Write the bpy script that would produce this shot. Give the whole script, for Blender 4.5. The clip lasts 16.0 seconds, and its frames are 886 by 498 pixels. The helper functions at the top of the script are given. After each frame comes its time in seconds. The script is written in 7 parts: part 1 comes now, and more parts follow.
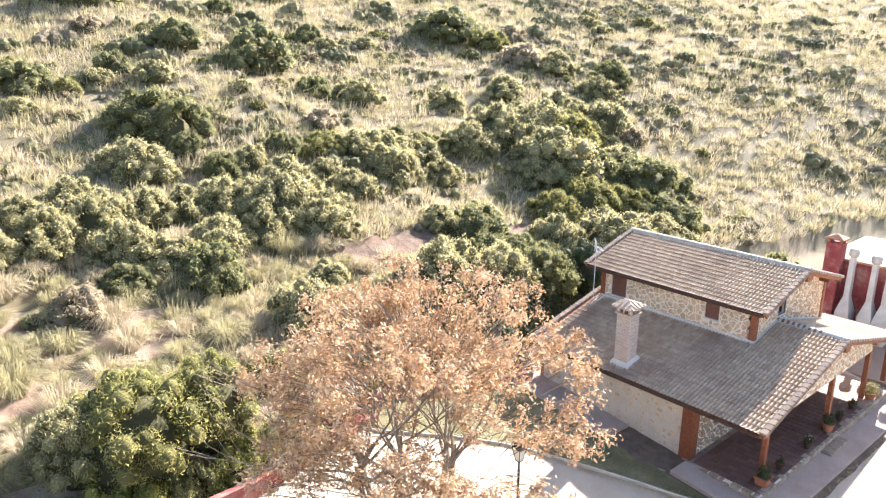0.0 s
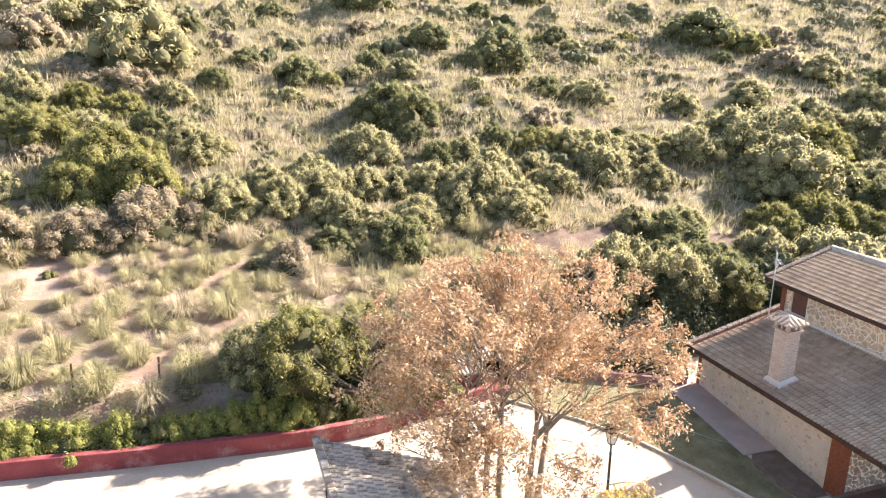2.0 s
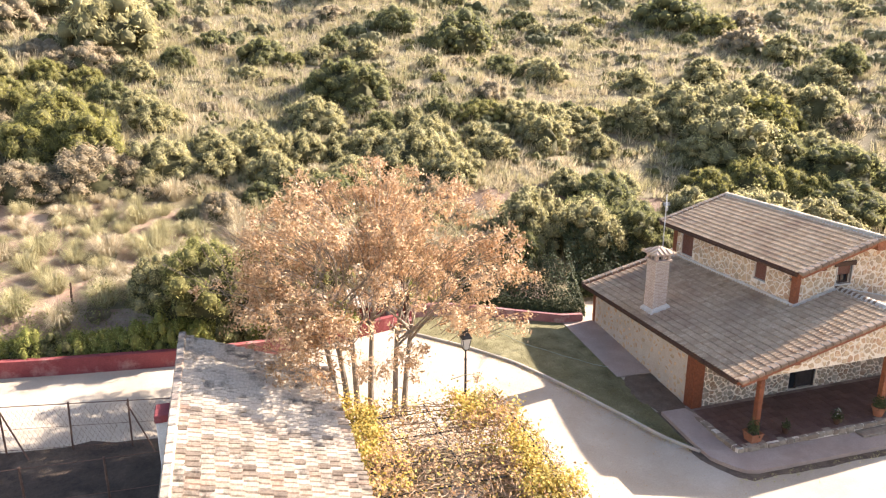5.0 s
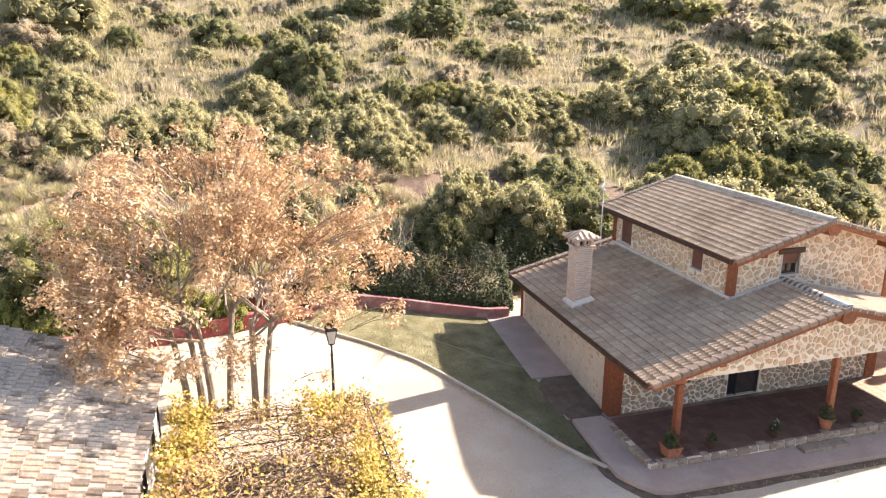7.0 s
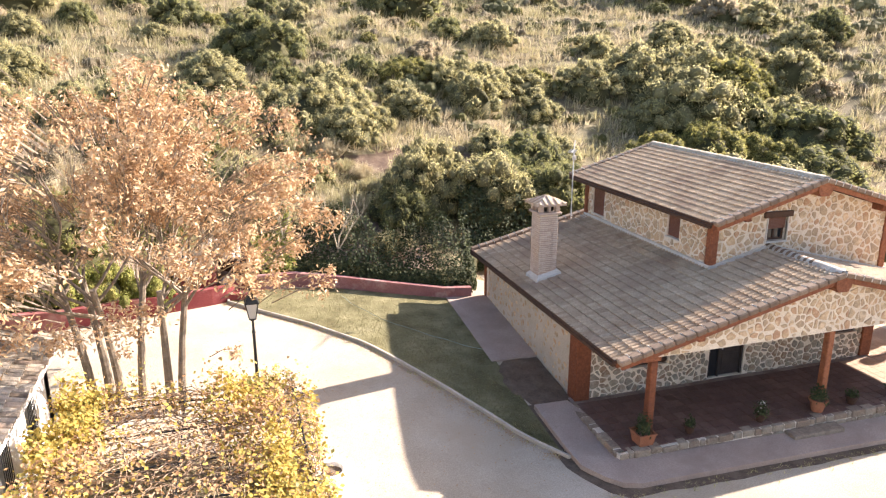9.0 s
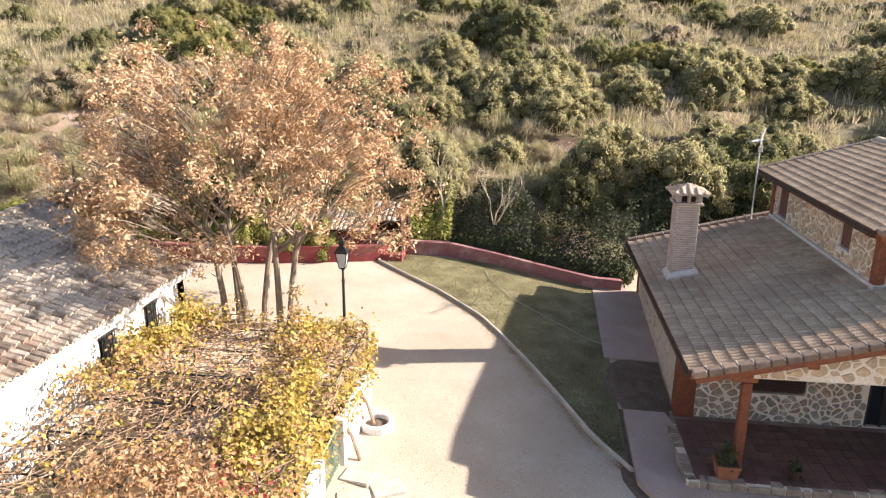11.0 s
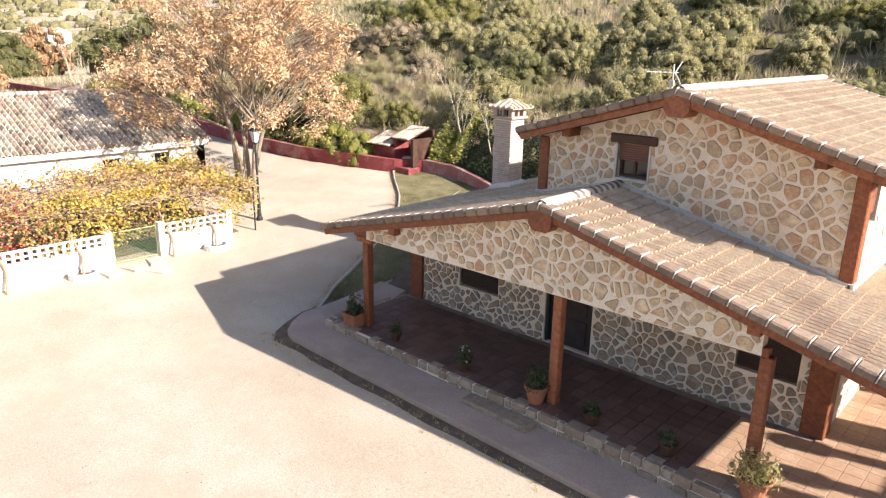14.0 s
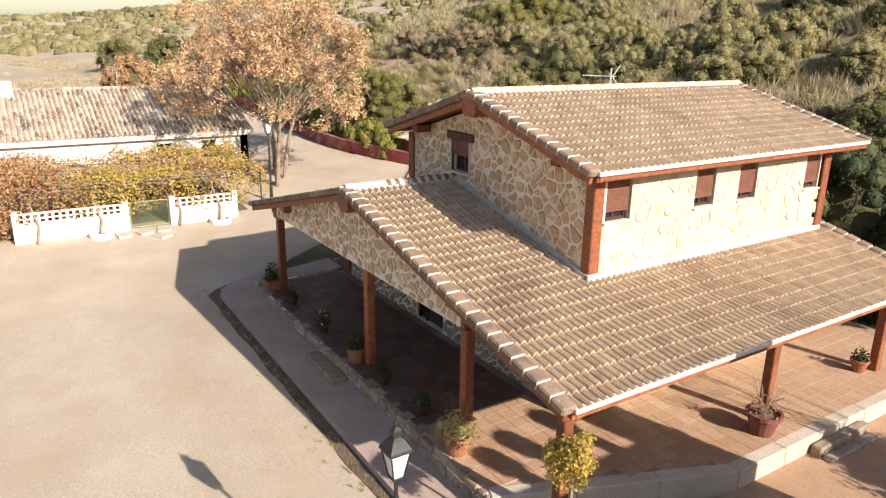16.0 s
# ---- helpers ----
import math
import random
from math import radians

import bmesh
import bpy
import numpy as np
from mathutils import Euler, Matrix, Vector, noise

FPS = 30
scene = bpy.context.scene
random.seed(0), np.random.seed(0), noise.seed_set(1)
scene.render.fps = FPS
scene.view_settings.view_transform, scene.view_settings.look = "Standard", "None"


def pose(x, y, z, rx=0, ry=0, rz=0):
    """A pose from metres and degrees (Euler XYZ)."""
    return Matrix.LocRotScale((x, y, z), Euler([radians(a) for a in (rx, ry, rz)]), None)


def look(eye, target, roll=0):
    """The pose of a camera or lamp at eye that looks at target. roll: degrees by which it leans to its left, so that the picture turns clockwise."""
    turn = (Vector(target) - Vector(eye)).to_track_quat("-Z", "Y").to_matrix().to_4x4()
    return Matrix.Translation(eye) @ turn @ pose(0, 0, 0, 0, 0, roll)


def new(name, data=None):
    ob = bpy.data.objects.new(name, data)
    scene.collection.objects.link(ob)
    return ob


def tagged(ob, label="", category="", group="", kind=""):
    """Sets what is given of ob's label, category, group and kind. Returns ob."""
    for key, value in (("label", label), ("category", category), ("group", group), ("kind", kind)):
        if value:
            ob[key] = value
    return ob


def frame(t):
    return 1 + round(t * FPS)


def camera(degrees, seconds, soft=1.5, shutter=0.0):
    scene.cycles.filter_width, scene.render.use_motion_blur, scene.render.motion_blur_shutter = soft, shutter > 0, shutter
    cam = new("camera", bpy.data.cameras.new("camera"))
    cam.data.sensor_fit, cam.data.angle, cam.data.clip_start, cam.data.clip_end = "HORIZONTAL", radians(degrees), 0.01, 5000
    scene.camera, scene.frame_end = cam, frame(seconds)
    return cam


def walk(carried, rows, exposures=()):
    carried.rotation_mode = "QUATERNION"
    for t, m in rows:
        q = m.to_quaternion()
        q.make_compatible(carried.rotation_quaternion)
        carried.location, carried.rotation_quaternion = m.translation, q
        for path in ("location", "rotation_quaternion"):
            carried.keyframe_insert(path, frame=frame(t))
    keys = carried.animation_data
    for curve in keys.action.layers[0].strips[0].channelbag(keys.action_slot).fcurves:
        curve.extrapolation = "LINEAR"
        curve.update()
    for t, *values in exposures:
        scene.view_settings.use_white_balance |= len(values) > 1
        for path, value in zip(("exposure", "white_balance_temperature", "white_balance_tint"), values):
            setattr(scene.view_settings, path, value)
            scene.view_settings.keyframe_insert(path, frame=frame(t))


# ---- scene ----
from mathutils import geometry

cam = camera(64.7, 16.0, soft=1.2)
METRES, EYE, TILT, LEAN, TURN = 52.0, 15.6, 0.0, 0.0, -40.5
ROWS = [
    (0.0, 0.0, 0.0, 0.0, 0.03, -16.24, -0.11),
    (0.5, 0.026, -0.0009, -0.0009, 7.83, -16.24, -0.28),
    (1.0, 0.0473, -0.0032, -0.0023, 15.72, -16.21, -0.42),
    (1.5, 0.0689, -0.0125, -0.0024, 21.49, -16.17, -0.48),
    (2.0, 0.0877, -0.0274, -0.003, 21.99, -16.11, -0.43),
    (2.5, 0.1036, -0.044, -0.0033, 22.18, -16.03, -0.34),
    (3.0, 0.1178, -0.057, -0.0059, 22.26, -15.97, -0.22),
    (3.5, 0.1291, -0.0625, -0.0154, 22.34, -15.93, -0.17),
    (4.0, 0.1408, -0.0619, -0.0248, 22.41, -15.88, -0.02),
    (4.5, 0.163, -0.0544, -0.0338, 22.44, -15.86, 0.13),
    (5.0, 0.1961, -0.0405, -0.0423, 23.0, -15.82, 0.16),
    (7.5, 0.253, 0.0674, -0.0833, 24.65, -15.62, -0.07),
    (8.0, 0.2534, 0.0826, -0.0933, 25.0, -15.63, -0.08),
    (8.5, 0.2527, 0.0913, -0.0999, 22.55, -15.6, 0.06),
    (9.0, 0.256, 0.0983, -0.1061, 23.39, -15.64, 0.13),
    (9.5, 0.2707, 0.1094, -0.1097, 30.45, -15.73, -0.06),
    (12.0, 0.3987, 0.2137, -0.1399, 51.16, -16.03, -0.16),
    (12.5, 0.4345, 0.2612, -0.1532, 52.08, -15.96, -0.01),
    (13.0, 0.4776, 0.3235, -0.1598, 58.2, -16.0, -0.28),
    (13.5, 0.5155, 0.38, -0.1609, 71.75, -16.29, -0.75),
    (14.0, 0.5459, 0.4282, -0.1593, 83.56, -16.61, -1.04),
    (14.5, 0.5663, 0.4684, -0.1585, 91.8, -16.8, -1.11),
    (15.0, 0.5776, 0.5074, -0.1579, 99.63, -16.97, -1.08),
    (15.5, 0.5831, 0.543, -0.1562, 99.48, -16.91, -1.01),
    (16.0, 0.5852, 0.57, -0.1541, 97.91, -16.82, -0.93),
]
walk(cam, [(t, pose(0, 0, EYE, TILT, LEAN, TURN) @ pose(METRES * x, METRES * y, METRES * z, 90 + pitch, roll, yaw)) for t, x, y, z, yaw, pitch, roll in ROWS],
     [(0.0, 2.32, 6050, 16), (1.5, 2.17, 6300, 18), (5.0, 2.02, 6650, 19), (9.0, 1.93, 6600, 19), (12.0, 1.3, 6450, 19), (13.0, 1.53, 6400, 17), (14.5, 1.27, 6300, 17), (16.0, 0.9, 6750, 17)])
# ---- world, sun, exposure ----
world = bpy.data.worlds.new("sky")
scene.world = world
world.use_nodes = True
wn = world.node_tree.nodes
sky = wn.new("ShaderNodeTexSky")
sky.sky_type, sky.sun_disc = "NISHITA", False
SUN_EL, SUN_AZ = 28.0, 14.0            # degrees above the horizon; degrees from +x towards +y
sky.sun_elevation = radians(SUN_EL)
sky.sun_rotation = radians(90 - SUN_AZ)
sky.dust_density, sky.air_density, sky.ozone_density = 1.3, 1.0, 0.5
world.node_tree.links.new(sky.outputs[0], wn["Background"].inputs[0])
wn["Background"].inputs[1].default_value = 0.09
sun_data = bpy.data.lights.new("sun", "SUN")
sun_data.energy, sun_data.angle, sun_data.color = 5.0, radians(0.6), (1.0, 0.93, 0.82)
sun = new("sun", sun_data)
sun.matrix_world = look((60, 15, 35), (60 - math.cos(radians(SUN_EL)) * math.cos(radians(SUN_AZ)), 15 - math.cos(radians(SUN_EL)) * math.sin(radians(SUN_AZ)), 35 - math.sin(radians(SUN_EL))))


# ---- materials ----
def ramp(nt, fac, stops):
    r = nt.nodes.new("ShaderNodeValToRGB")
    while len(r.color_ramp.elements) < len(stops):
        r.color_ramp.elements.new(0.5)
    for e, (p, c) in zip(r.color_ramp.elements, stops):
        e.position, e.color = p, (*c, 1)
    nt.links.new(fac, r.inputs[0])
    return r.outputs[0]


def mixc(nt, fac, a, b, mode="MIX"):
    m = nt.nodes.new("ShaderNodeMix")
    m.data_type, m.blend_type = "RGBA", mode
    for sock, v in ((m.inputs[0], fac), (m.inputs[6], a), (m.inputs[7], b)):
        if isinstance(v, bpy.types.NodeSocket):
            nt.links.new(v, sock)
        else:
            sock.default_value = v if isinstance(v, (int, float)) else (*v, 1)
    return m.outputs[2]


def noise_tex(nt, scale, detail=6, rough=0.6, coords=None, kind="ShaderNodeTexNoise"):
    n = nt.nodes.new(kind)
    n.inputs["Scale"].default_value = scale
    if kind == "ShaderNodeTexNoise":
        n.inputs["Detail"].default_value, n.inputs["Roughness"].default_value = detail, rough
    nt.links.new(coords, n.inputs["Vector"])
    return n.outputs[0]


def material(name, stops, scale=3.0, rough=0.85, fine=40.0, bump=0.25, vary="", spread=0.25, metal=0.0, stain=None, stain_scale=0.7,
             glow=0.0, dist=0.02, world_coords=True, translucent=0.0):
    """A rough surface: a colour ramp over a coarse noise, darker and lighter fine grain, a bump, and chance by object or island."""
    m = bpy.data.materials.new(name)
    m.use_nodes = True
    nt = m.node_tree
    bsdf = nt.nodes["Principled BSDF"]
    if world_coords:
        coords = nt.nodes.new("ShaderNodeNewGeometry").outputs["Position"]
    else:
        coords = nt.nodes.new("ShaderNodeTexCoord").outputs["Object"]
    coarse = noise_tex(nt, scale, 5, 0.62, coords)
    grain = noise_tex(nt, fine, 4, 0.7, coords)
    fac = coarse
    if vary:
        src = nt.nodes.new("ShaderNodeObjectInfo").outputs["Random"] if vary == "object" else nt.nodes.new("ShaderNodeNewGeometry").outputs["Random Per Island"]
        add = nt.nodes.new("ShaderNodeMath")
        add.operation = "MULTIPLY_ADD"
        nt.links.new(coarse, add.inputs[0])
        add.inputs[1].default_value = 1 - spread
        scaled = nt.nodes.new("ShaderNodeMath")
        scaled.operation = "MULTIPLY"
        nt.links.new(src, scaled.inputs[0])
        scaled.inputs[1].default_value = spread
        nt.links.new(scaled.outputs[0], add.inputs[2])
        fac = add.outputs[0]
    col = ramp(nt, fac, stops)
    gr = ramp(nt, grain, ((0.3, (0.72, 0.72, 0.72)), (0.7, (1.12, 1.12, 1.12))))
    col = mixc(nt, 1.0, col, gr, "MULTIPLY")
    if stain:
        big = noise_tex(nt, stain_scale, 6, 0.7, coords)
        mask = ramp(nt, big, ((0.5, (0, 0, 0)), (0.68, (1, 1, 1))))
        col = mixc(nt, mask, col, stain)
    nt.links.new(col, bsdf.inputs["Base Color"])
    bsdf.inputs["Roughness"].default_value = rough
    bsdf.inputs["Metallic"].default_value = metal
    bsdf.inputs["Specular IOR Level"].default_value = 0.3
    if bump:
        b = nt.nodes.new("ShaderNodeBump")
        b.inputs["Strength"].default_value, b.inputs["Distance"].default_value = bump, dist
        nt.links.new(grain, b.inputs["Height"])
        nt.links.new(b.outputs[0], bsdf.inputs["Normal"])
    if translucent:
        tr = nt.nodes.new("ShaderNodeBsdfTranslucent")
        nt.links.new(col, tr.inputs[0])
        ms = nt.nodes.new("ShaderNodeMixShader")
        ms.inputs[0].default_value = translucent
        nt.links.new(bsdf.outputs[0], ms.inputs[1])
        nt.links.new(tr.outputs[0], ms.inputs[2])
        nt.links.new(ms.outputs[0], nt.nodes["Material Output"].inputs[0])
    return m


GRAVEL = material("gravel", ((0.3, (0.415, 0.342, 0.252)), (0.5, (0.465, 0.393, 0.30)), (0.72, (0.515, 0.45, 0.36))), 0.4, 0.95, 28, 0.55, stain=(0.405, 0.33, 0.24), stain_scale=0.25)
SOIL = material("dry_soil", ((0.3, (0.163, 0.137, 0.074)), (0.5, (0.204, 0.171, 0.098)), (0.7, (0.245, 0.208, 0.123))), 0.5, 0.95, 14, 0.8, stain=(0.218, 0.164, 0.101), stain_scale=0.15, dist=0.08)
TRACK_SOIL = material("clodded_brown_earth", ((0.3, (0.13, 0.083, 0.056)), (0.5, (0.19, 0.128, 0.088)), (0.7, (0.26, 0.185, 0.13))), 1.4, 0.95, 6, 1.0, dist=0.12)
RED_SOIL = material("reddish_soil", ((0.3, (0.27, 0.178, 0.125)), (0.5, (0.38, 0.27, 0.2)), (0.7, (0.46, 0.374, 0.288))), 1.1, 0.95, 14, 0.9, dist=0.08)
FIELD = material("fallow_field", ((0.3, (0.33, 0.265, 0.18)), (0.5, (0.44, 0.365, 0.26)), (0.7, (0.53, 0.455, 0.34))), 0.08, 0.95, 3, 0.6, stain=(0.34, 0.295, 0.19), stain_scale=0.04, dist=0.1)
LAWN = material("dry_lawn", ((0.3, (0.109, 0.095, 0.041)), (0.5, (0.197, 0.175, 0.085)), (0.7, (0.286, 0.256, 0.136))), 1.3, 0.95, 30, 0.7, stain=(0.143, 0.126, 0.058), stain_scale=0.5, dist=0.04)
EARTH = material("turned_earth", ((0.3, (0.12, 0.085, 0.06)), (0.7, (0.21, 0.155, 0.11))), 2.5, 0.95, 14, 0.9, dist=0.06)
# brown pen dirt, with the barn's shadow put into its colour
SHADED_PEN_EARTH = material("shaded_trampled_earth", ((0.3, (0.05, 0.036, 0.026)), (0.7, (0.11, 0.078, 0.054))), 1.2, 0.95, 10, 0.9, stain=(0.16, 0.115, 0.075), stain_scale=0.5, dist=0.06)
MORTAR = material("lime_mortar", ((0.3, (0.69, 0.595, 0.465)), (0.7, (0.81, 0.725, 0.59))), 2.0, 0.9, 45, 0.4)
RENDER = material("cream_render", ((0.3, (0.477, 0.415, 0.324)), (0.7, (0.59, 0.53, 0.434))), 1.5, 0.9, 35, 0.35)
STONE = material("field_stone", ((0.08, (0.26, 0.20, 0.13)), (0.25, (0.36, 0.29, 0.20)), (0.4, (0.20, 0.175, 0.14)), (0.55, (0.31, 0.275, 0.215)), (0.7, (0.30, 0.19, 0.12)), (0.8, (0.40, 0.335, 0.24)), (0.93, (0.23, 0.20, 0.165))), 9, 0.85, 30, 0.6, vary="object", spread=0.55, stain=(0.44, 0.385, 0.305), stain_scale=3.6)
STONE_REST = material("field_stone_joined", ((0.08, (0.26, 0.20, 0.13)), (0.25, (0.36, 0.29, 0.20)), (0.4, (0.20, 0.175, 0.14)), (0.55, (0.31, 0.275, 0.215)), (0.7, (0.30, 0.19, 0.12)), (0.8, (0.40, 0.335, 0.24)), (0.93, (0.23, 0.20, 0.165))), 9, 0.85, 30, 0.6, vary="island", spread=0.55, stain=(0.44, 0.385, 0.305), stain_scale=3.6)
# field_stone lightened and warmed: light bounced off the yard put into colour
GABLE_STONE = material("bounce_warm_stone", ((0.08, (0.461, 0.314, 0.184)), (0.25, (0.592, 0.431, 0.265)), (0.4, (0.396, 0.303, 0.204)), (0.55, (0.549, 0.417, 0.265)), (0.68, (0.482, 0.284, 0.167)), (0.8, (0.637, 0.48, 0.302)), (0.93, (0.428, 0.323, 0.204))), 9, 0.85, 30, 0.6, vary="object", spread=0.55, stain=(0.725, 0.579, 0.392), stain_scale=3.2)
GABLE_REST = material("bounce_warm_stone_joined", ((0.08, (0.461, 0.314, 0.184)), (0.25, (0.592, 0.431, 0.265)), (0.4, (0.396, 0.303, 0.204)), (0.55, (0.549, 0.417, 0.265)), (0.68, (0.482, 0.284, 0.167)), (0.8, (0.637, 0.48, 0.302)), (0.93, (0.428, 0.323, 0.204))), 9, 0.85, 30, 0.6, vary="island", spread=0.55, stain=(0.725, 0.579, 0.392), stain_scale=3.2)
PALE_STONE = material("pale_stone", ((0.1, (0.476, 0.391, 0.278)), (0.4, (0.556, 0.471, 0.349)), (0.6, (0.445, 0.367, 0.263)), (0.9, (0.598, 0.513, 0.385))), 6, 0.85, 30, 0.5, vary="object", spread=0.5, stain=(0.605, 0.532, 0.42), stain_scale=2.8)
EDGE_STONE = material("edge_stone", ((0.1, (0.235, 0.18, 0.125)), (0.35, (0.40, 0.335, 0.25)), (0.6, (0.28, 0.205, 0.145)), (0.9, (0.45, 0.385, 0.295))), 9, 0.85, 30, 0.6, vary="object", spread=0.35, stain=(0.21, 0.16, 0.115), stain_scale=3.0)
TILE = material("concrete_roof_tile", ((0.12, (0.25, 0.172, 0.11)), (0.35, (0.42, 0.315, 0.21)), (0.6, (0.50, 0.385, 0.265)), (0.85, (0.62, 0.50, 0.36))), 3.5, 0.9, 22, 0.6, vary="island", spread=0.34, stain=(0.30, 0.21, 0.145), stain_scale=0.5)
VERGE = material("verge_tile", ((0.15, (0.17, 0.12, 0.085)), (0.5, (0.25, 0.18, 0.128)), (0.85, (0.33, 0.24, 0.17))), 6, 0.9, 30, 0.5, vary="object", spread=0.5, stain=(0.13, 0.10, 0.075), stain_scale=2.5)
# the dark stain holds lichen mottling and some dappled tree shade
OLD_TILE = material("old_clay_tile", ((0.08, (0.13, 0.095, 0.07)), (0.3, (0.44, 0.36, 0.27)), (0.6, (0.60, 0.525, 0.42)), (0.9, (0.42, 0.285, 0.20))), 2.5, 0.92, 16, 0.6, vary="island", spread=0.7, stain=(0.13, 0.11, 0.085), stain_scale=1.7)
WHITE_MORTAR = material("white_mortar", ((0.3, (0.527, 0.493, 0.433)), (0.7, (0.663, 0.629, 0.570))), 3, 0.9, 40, 0.3)
WHITEWASH = material("whitewash", ((0.3, (0.648, 0.630, 0.603)), (0.7, (0.756, 0.747, 0.720))), 0.9, 0.9, 20, 0.35, stain=(0.594, 0.549, 0.486), stain_scale=0.8)
WOOD = material("stained_wood", ((0.3, (0.15, 0.048, 0.022)), (0.5, (0.25, 0.085, 0.038)), (0.7, (0.36, 0.14, 0.065))), 14, 0.6, 60, 0.4, vary="object", spread=0.25, stain=(0.16, 0.055, 0.03), stain_scale=4.0)
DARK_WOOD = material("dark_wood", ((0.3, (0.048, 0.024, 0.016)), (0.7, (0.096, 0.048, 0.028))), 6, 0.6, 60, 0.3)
RED_WALL = material("oxblood_paint", ((0.3, (0.205, 0.04, 0.042)), (0.7, (0.30, 0.075, 0.072))), 1.2, 0.85, 25, 0.35, stain=(0.38, 0.2, 0.17), stain_scale=1.0)
FADED_WALL = material("bleached_red_paint", ((0.3, (0.27, 0.11, 0.105)), (0.7, (0.37, 0.18, 0.165))), 1.2, 0.85, 25, 0.35, stain=(0.45, 0.33, 0.29), stain_scale=1.0)
CONCRETE = material("pink_concrete", ((0.3, (0.37, 0.282, 0.234)), (0.7, (0.46, 0.366, 0.302))), 0.9, 0.9, 30, 0.35, stain=(0.32, 0.247, 0.203), stain_scale=0.6)
KERB = material("grey_concrete", ((0.3, (0.442, 0.399, 0.323)), (0.7, (0.561, 0.510, 0.425))), 3, 0.9, 30, 0.4)
# one floor in two colours: roof shade and sunlight put into the tiles
SHADED_TILE = material("shaded_porch_tile", ((0.2, (0.105, 0.058, 0.045)), (0.5, (0.15, 0.085, 0.066)), (0.8, (0.20, 0.12, 0.095))), 2.5, 0.6, 25, 0.3, vary="object", spread=0.4, stain=(0.12, 0.07, 0.056), stain_scale=1.2)
SUNLIT_TILE = material("sunlit_floor_tile", ((0.2, (0.357, 0.223, 0.134)), (0.5, (0.428, 0.285, 0.181)), (0.8, (0.5, 0.347, 0.231))), 1.2, 0.75, 25, 0.3, vary="object", spread=0.3, stain=(0.357, 0.218, 0.134), stain_scale=0.9)
GROUT = material("floor_grout", ((0.3, (0.20, 0.145, 0.12)), (0.7, (0.42, 0.33, 0.275))), 1.6, 0.9, 40, 0.3)
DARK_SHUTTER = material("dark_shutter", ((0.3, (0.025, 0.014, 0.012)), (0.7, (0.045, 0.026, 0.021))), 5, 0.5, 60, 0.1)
DOOR_PAINT = material("dark_door_stain", ((0.3, (0.03, 0.024, 0.022)), (0.7, (0.05, 0.04, 0.036))), 4, 0.7, 50, 0.15)
OLD_POT = material("dark_fired_clay", ((0.3, (0.15, 0.055, 0.04)), (0.7, (0.22, 0.09, 0.065))), 4, 0.8, 40, 0.3)
POT = material("fired_clay", ((0.3, (0.272, 0.104, 0.052)), (0.7, (0.368, 0.160, 0.088))), 4, 0.8, 40, 0.3)
BRICK = material("painted_brick", ((0.2, (0.440, 0.336, 0.272)), (0.8, (0.560, 0.464, 0.392))), 4, 0.9, 40, 0.4, vary="object", spread=0.5)
SHUTTER = material("roller_shutter", ((0.3, (0.145, 0.064, 0.043)), (0.7, (0.204, 0.093, 0.064))), 5, 0.5, 60, 0.1)
IRON = material("black_iron", ((0.3, (0.018, 0.02, 0.02)), (0.7, (0.035, 0.037, 0.036))), 8, 0.5, 80, 0.2)
RUST = material("rusty_steel", ((0.3, (0.13, 0.07, 0.045)), (0.7, (0.22, 0.13, 0.09))), 8, 0.8, 60, 0.3)
ALU = material("aluminium", ((0.3, (0.5, 0.5, 0.49)), (0.7, (0.64, 0.64, 0.62))), 8, 0.55, 60, 0.1, metal=0.15)
# near-black fill that stands for the shade in openings
DARK = material("dark_interior", ((0.3, (0.015, 0.013, 0.012)), (0.7, (0.03, 0.026, 0.024))), 2, 0.8, 20, 0.1)
BARK = material("grey_bark", ((0.3, (0.208, 0.160, 0.112)), (0.7, (0.320, 0.264, 0.200))), 5, 0.9, 30, 0.6)
PALE_BARK = material("pale_bark", ((0.3, (0.42, 0.36, 0.26)), (0.7, (0.58, 0.51, 0.39))), 5, 0.9, 30, 0.4)
TWIG = material("dry_twig", ((0.3, (0.24, 0.16, 0.10)), (0.7, (0.42, 0.31, 0.21))), 5, 0.9, 30, 0.4)
GREEN_PAINT = material("green_paint", ((0.3, (0.30, 0.36, 0.17)), (0.7, (0.40, 0.45, 0.25))), 3, 0.7, 40, 0.2)
PLASTIC_HOSE = material("hose", ((0.3, (0.32, 0.4, 0.324)), (0.7, (0.48, 0.525, 0.446))), 3, 0.5, 40, 0.1)


def leafy(name, a, b, c, trans=0.35, scale=0.5, spread=0.55, vary="island"):
    return material(name, ((0.2, a), (0.5, b), (0.8, c)), scale, 0.75, 8, 0.0, vary=vary, spread=spread, translucent=trans)


LEAF_OLIVE = leafy("olive_leaf", (0.354, 0.326, 0.15), (0.537, 0.484, 0.233), (0.764, 0.679, 0.351), 0.7)
LEAF_DARK = leafy("dark_leaf", (0.177, 0.183, 0.07), (0.285, 0.282, 0.111), (0.42, 0.397, 0.167), 0.7)
# shade put into the leaf colour, for the bank and the porch plants
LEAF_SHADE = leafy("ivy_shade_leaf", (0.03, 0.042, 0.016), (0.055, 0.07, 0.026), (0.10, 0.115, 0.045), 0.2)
LEAF_YELLOWGREEN = leafy("yellow_green_leaf", (0.244, 0.235, 0.067), (0.366, 0.339, 0.103), (0.507, 0.464, 0.165), 0.7)
LEAF_GREY = leafy("grey_brown_leaf", (0.377, 0.305, 0.19), (0.543, 0.435, 0.274), (0.732, 0.598, 0.387), 0.7)
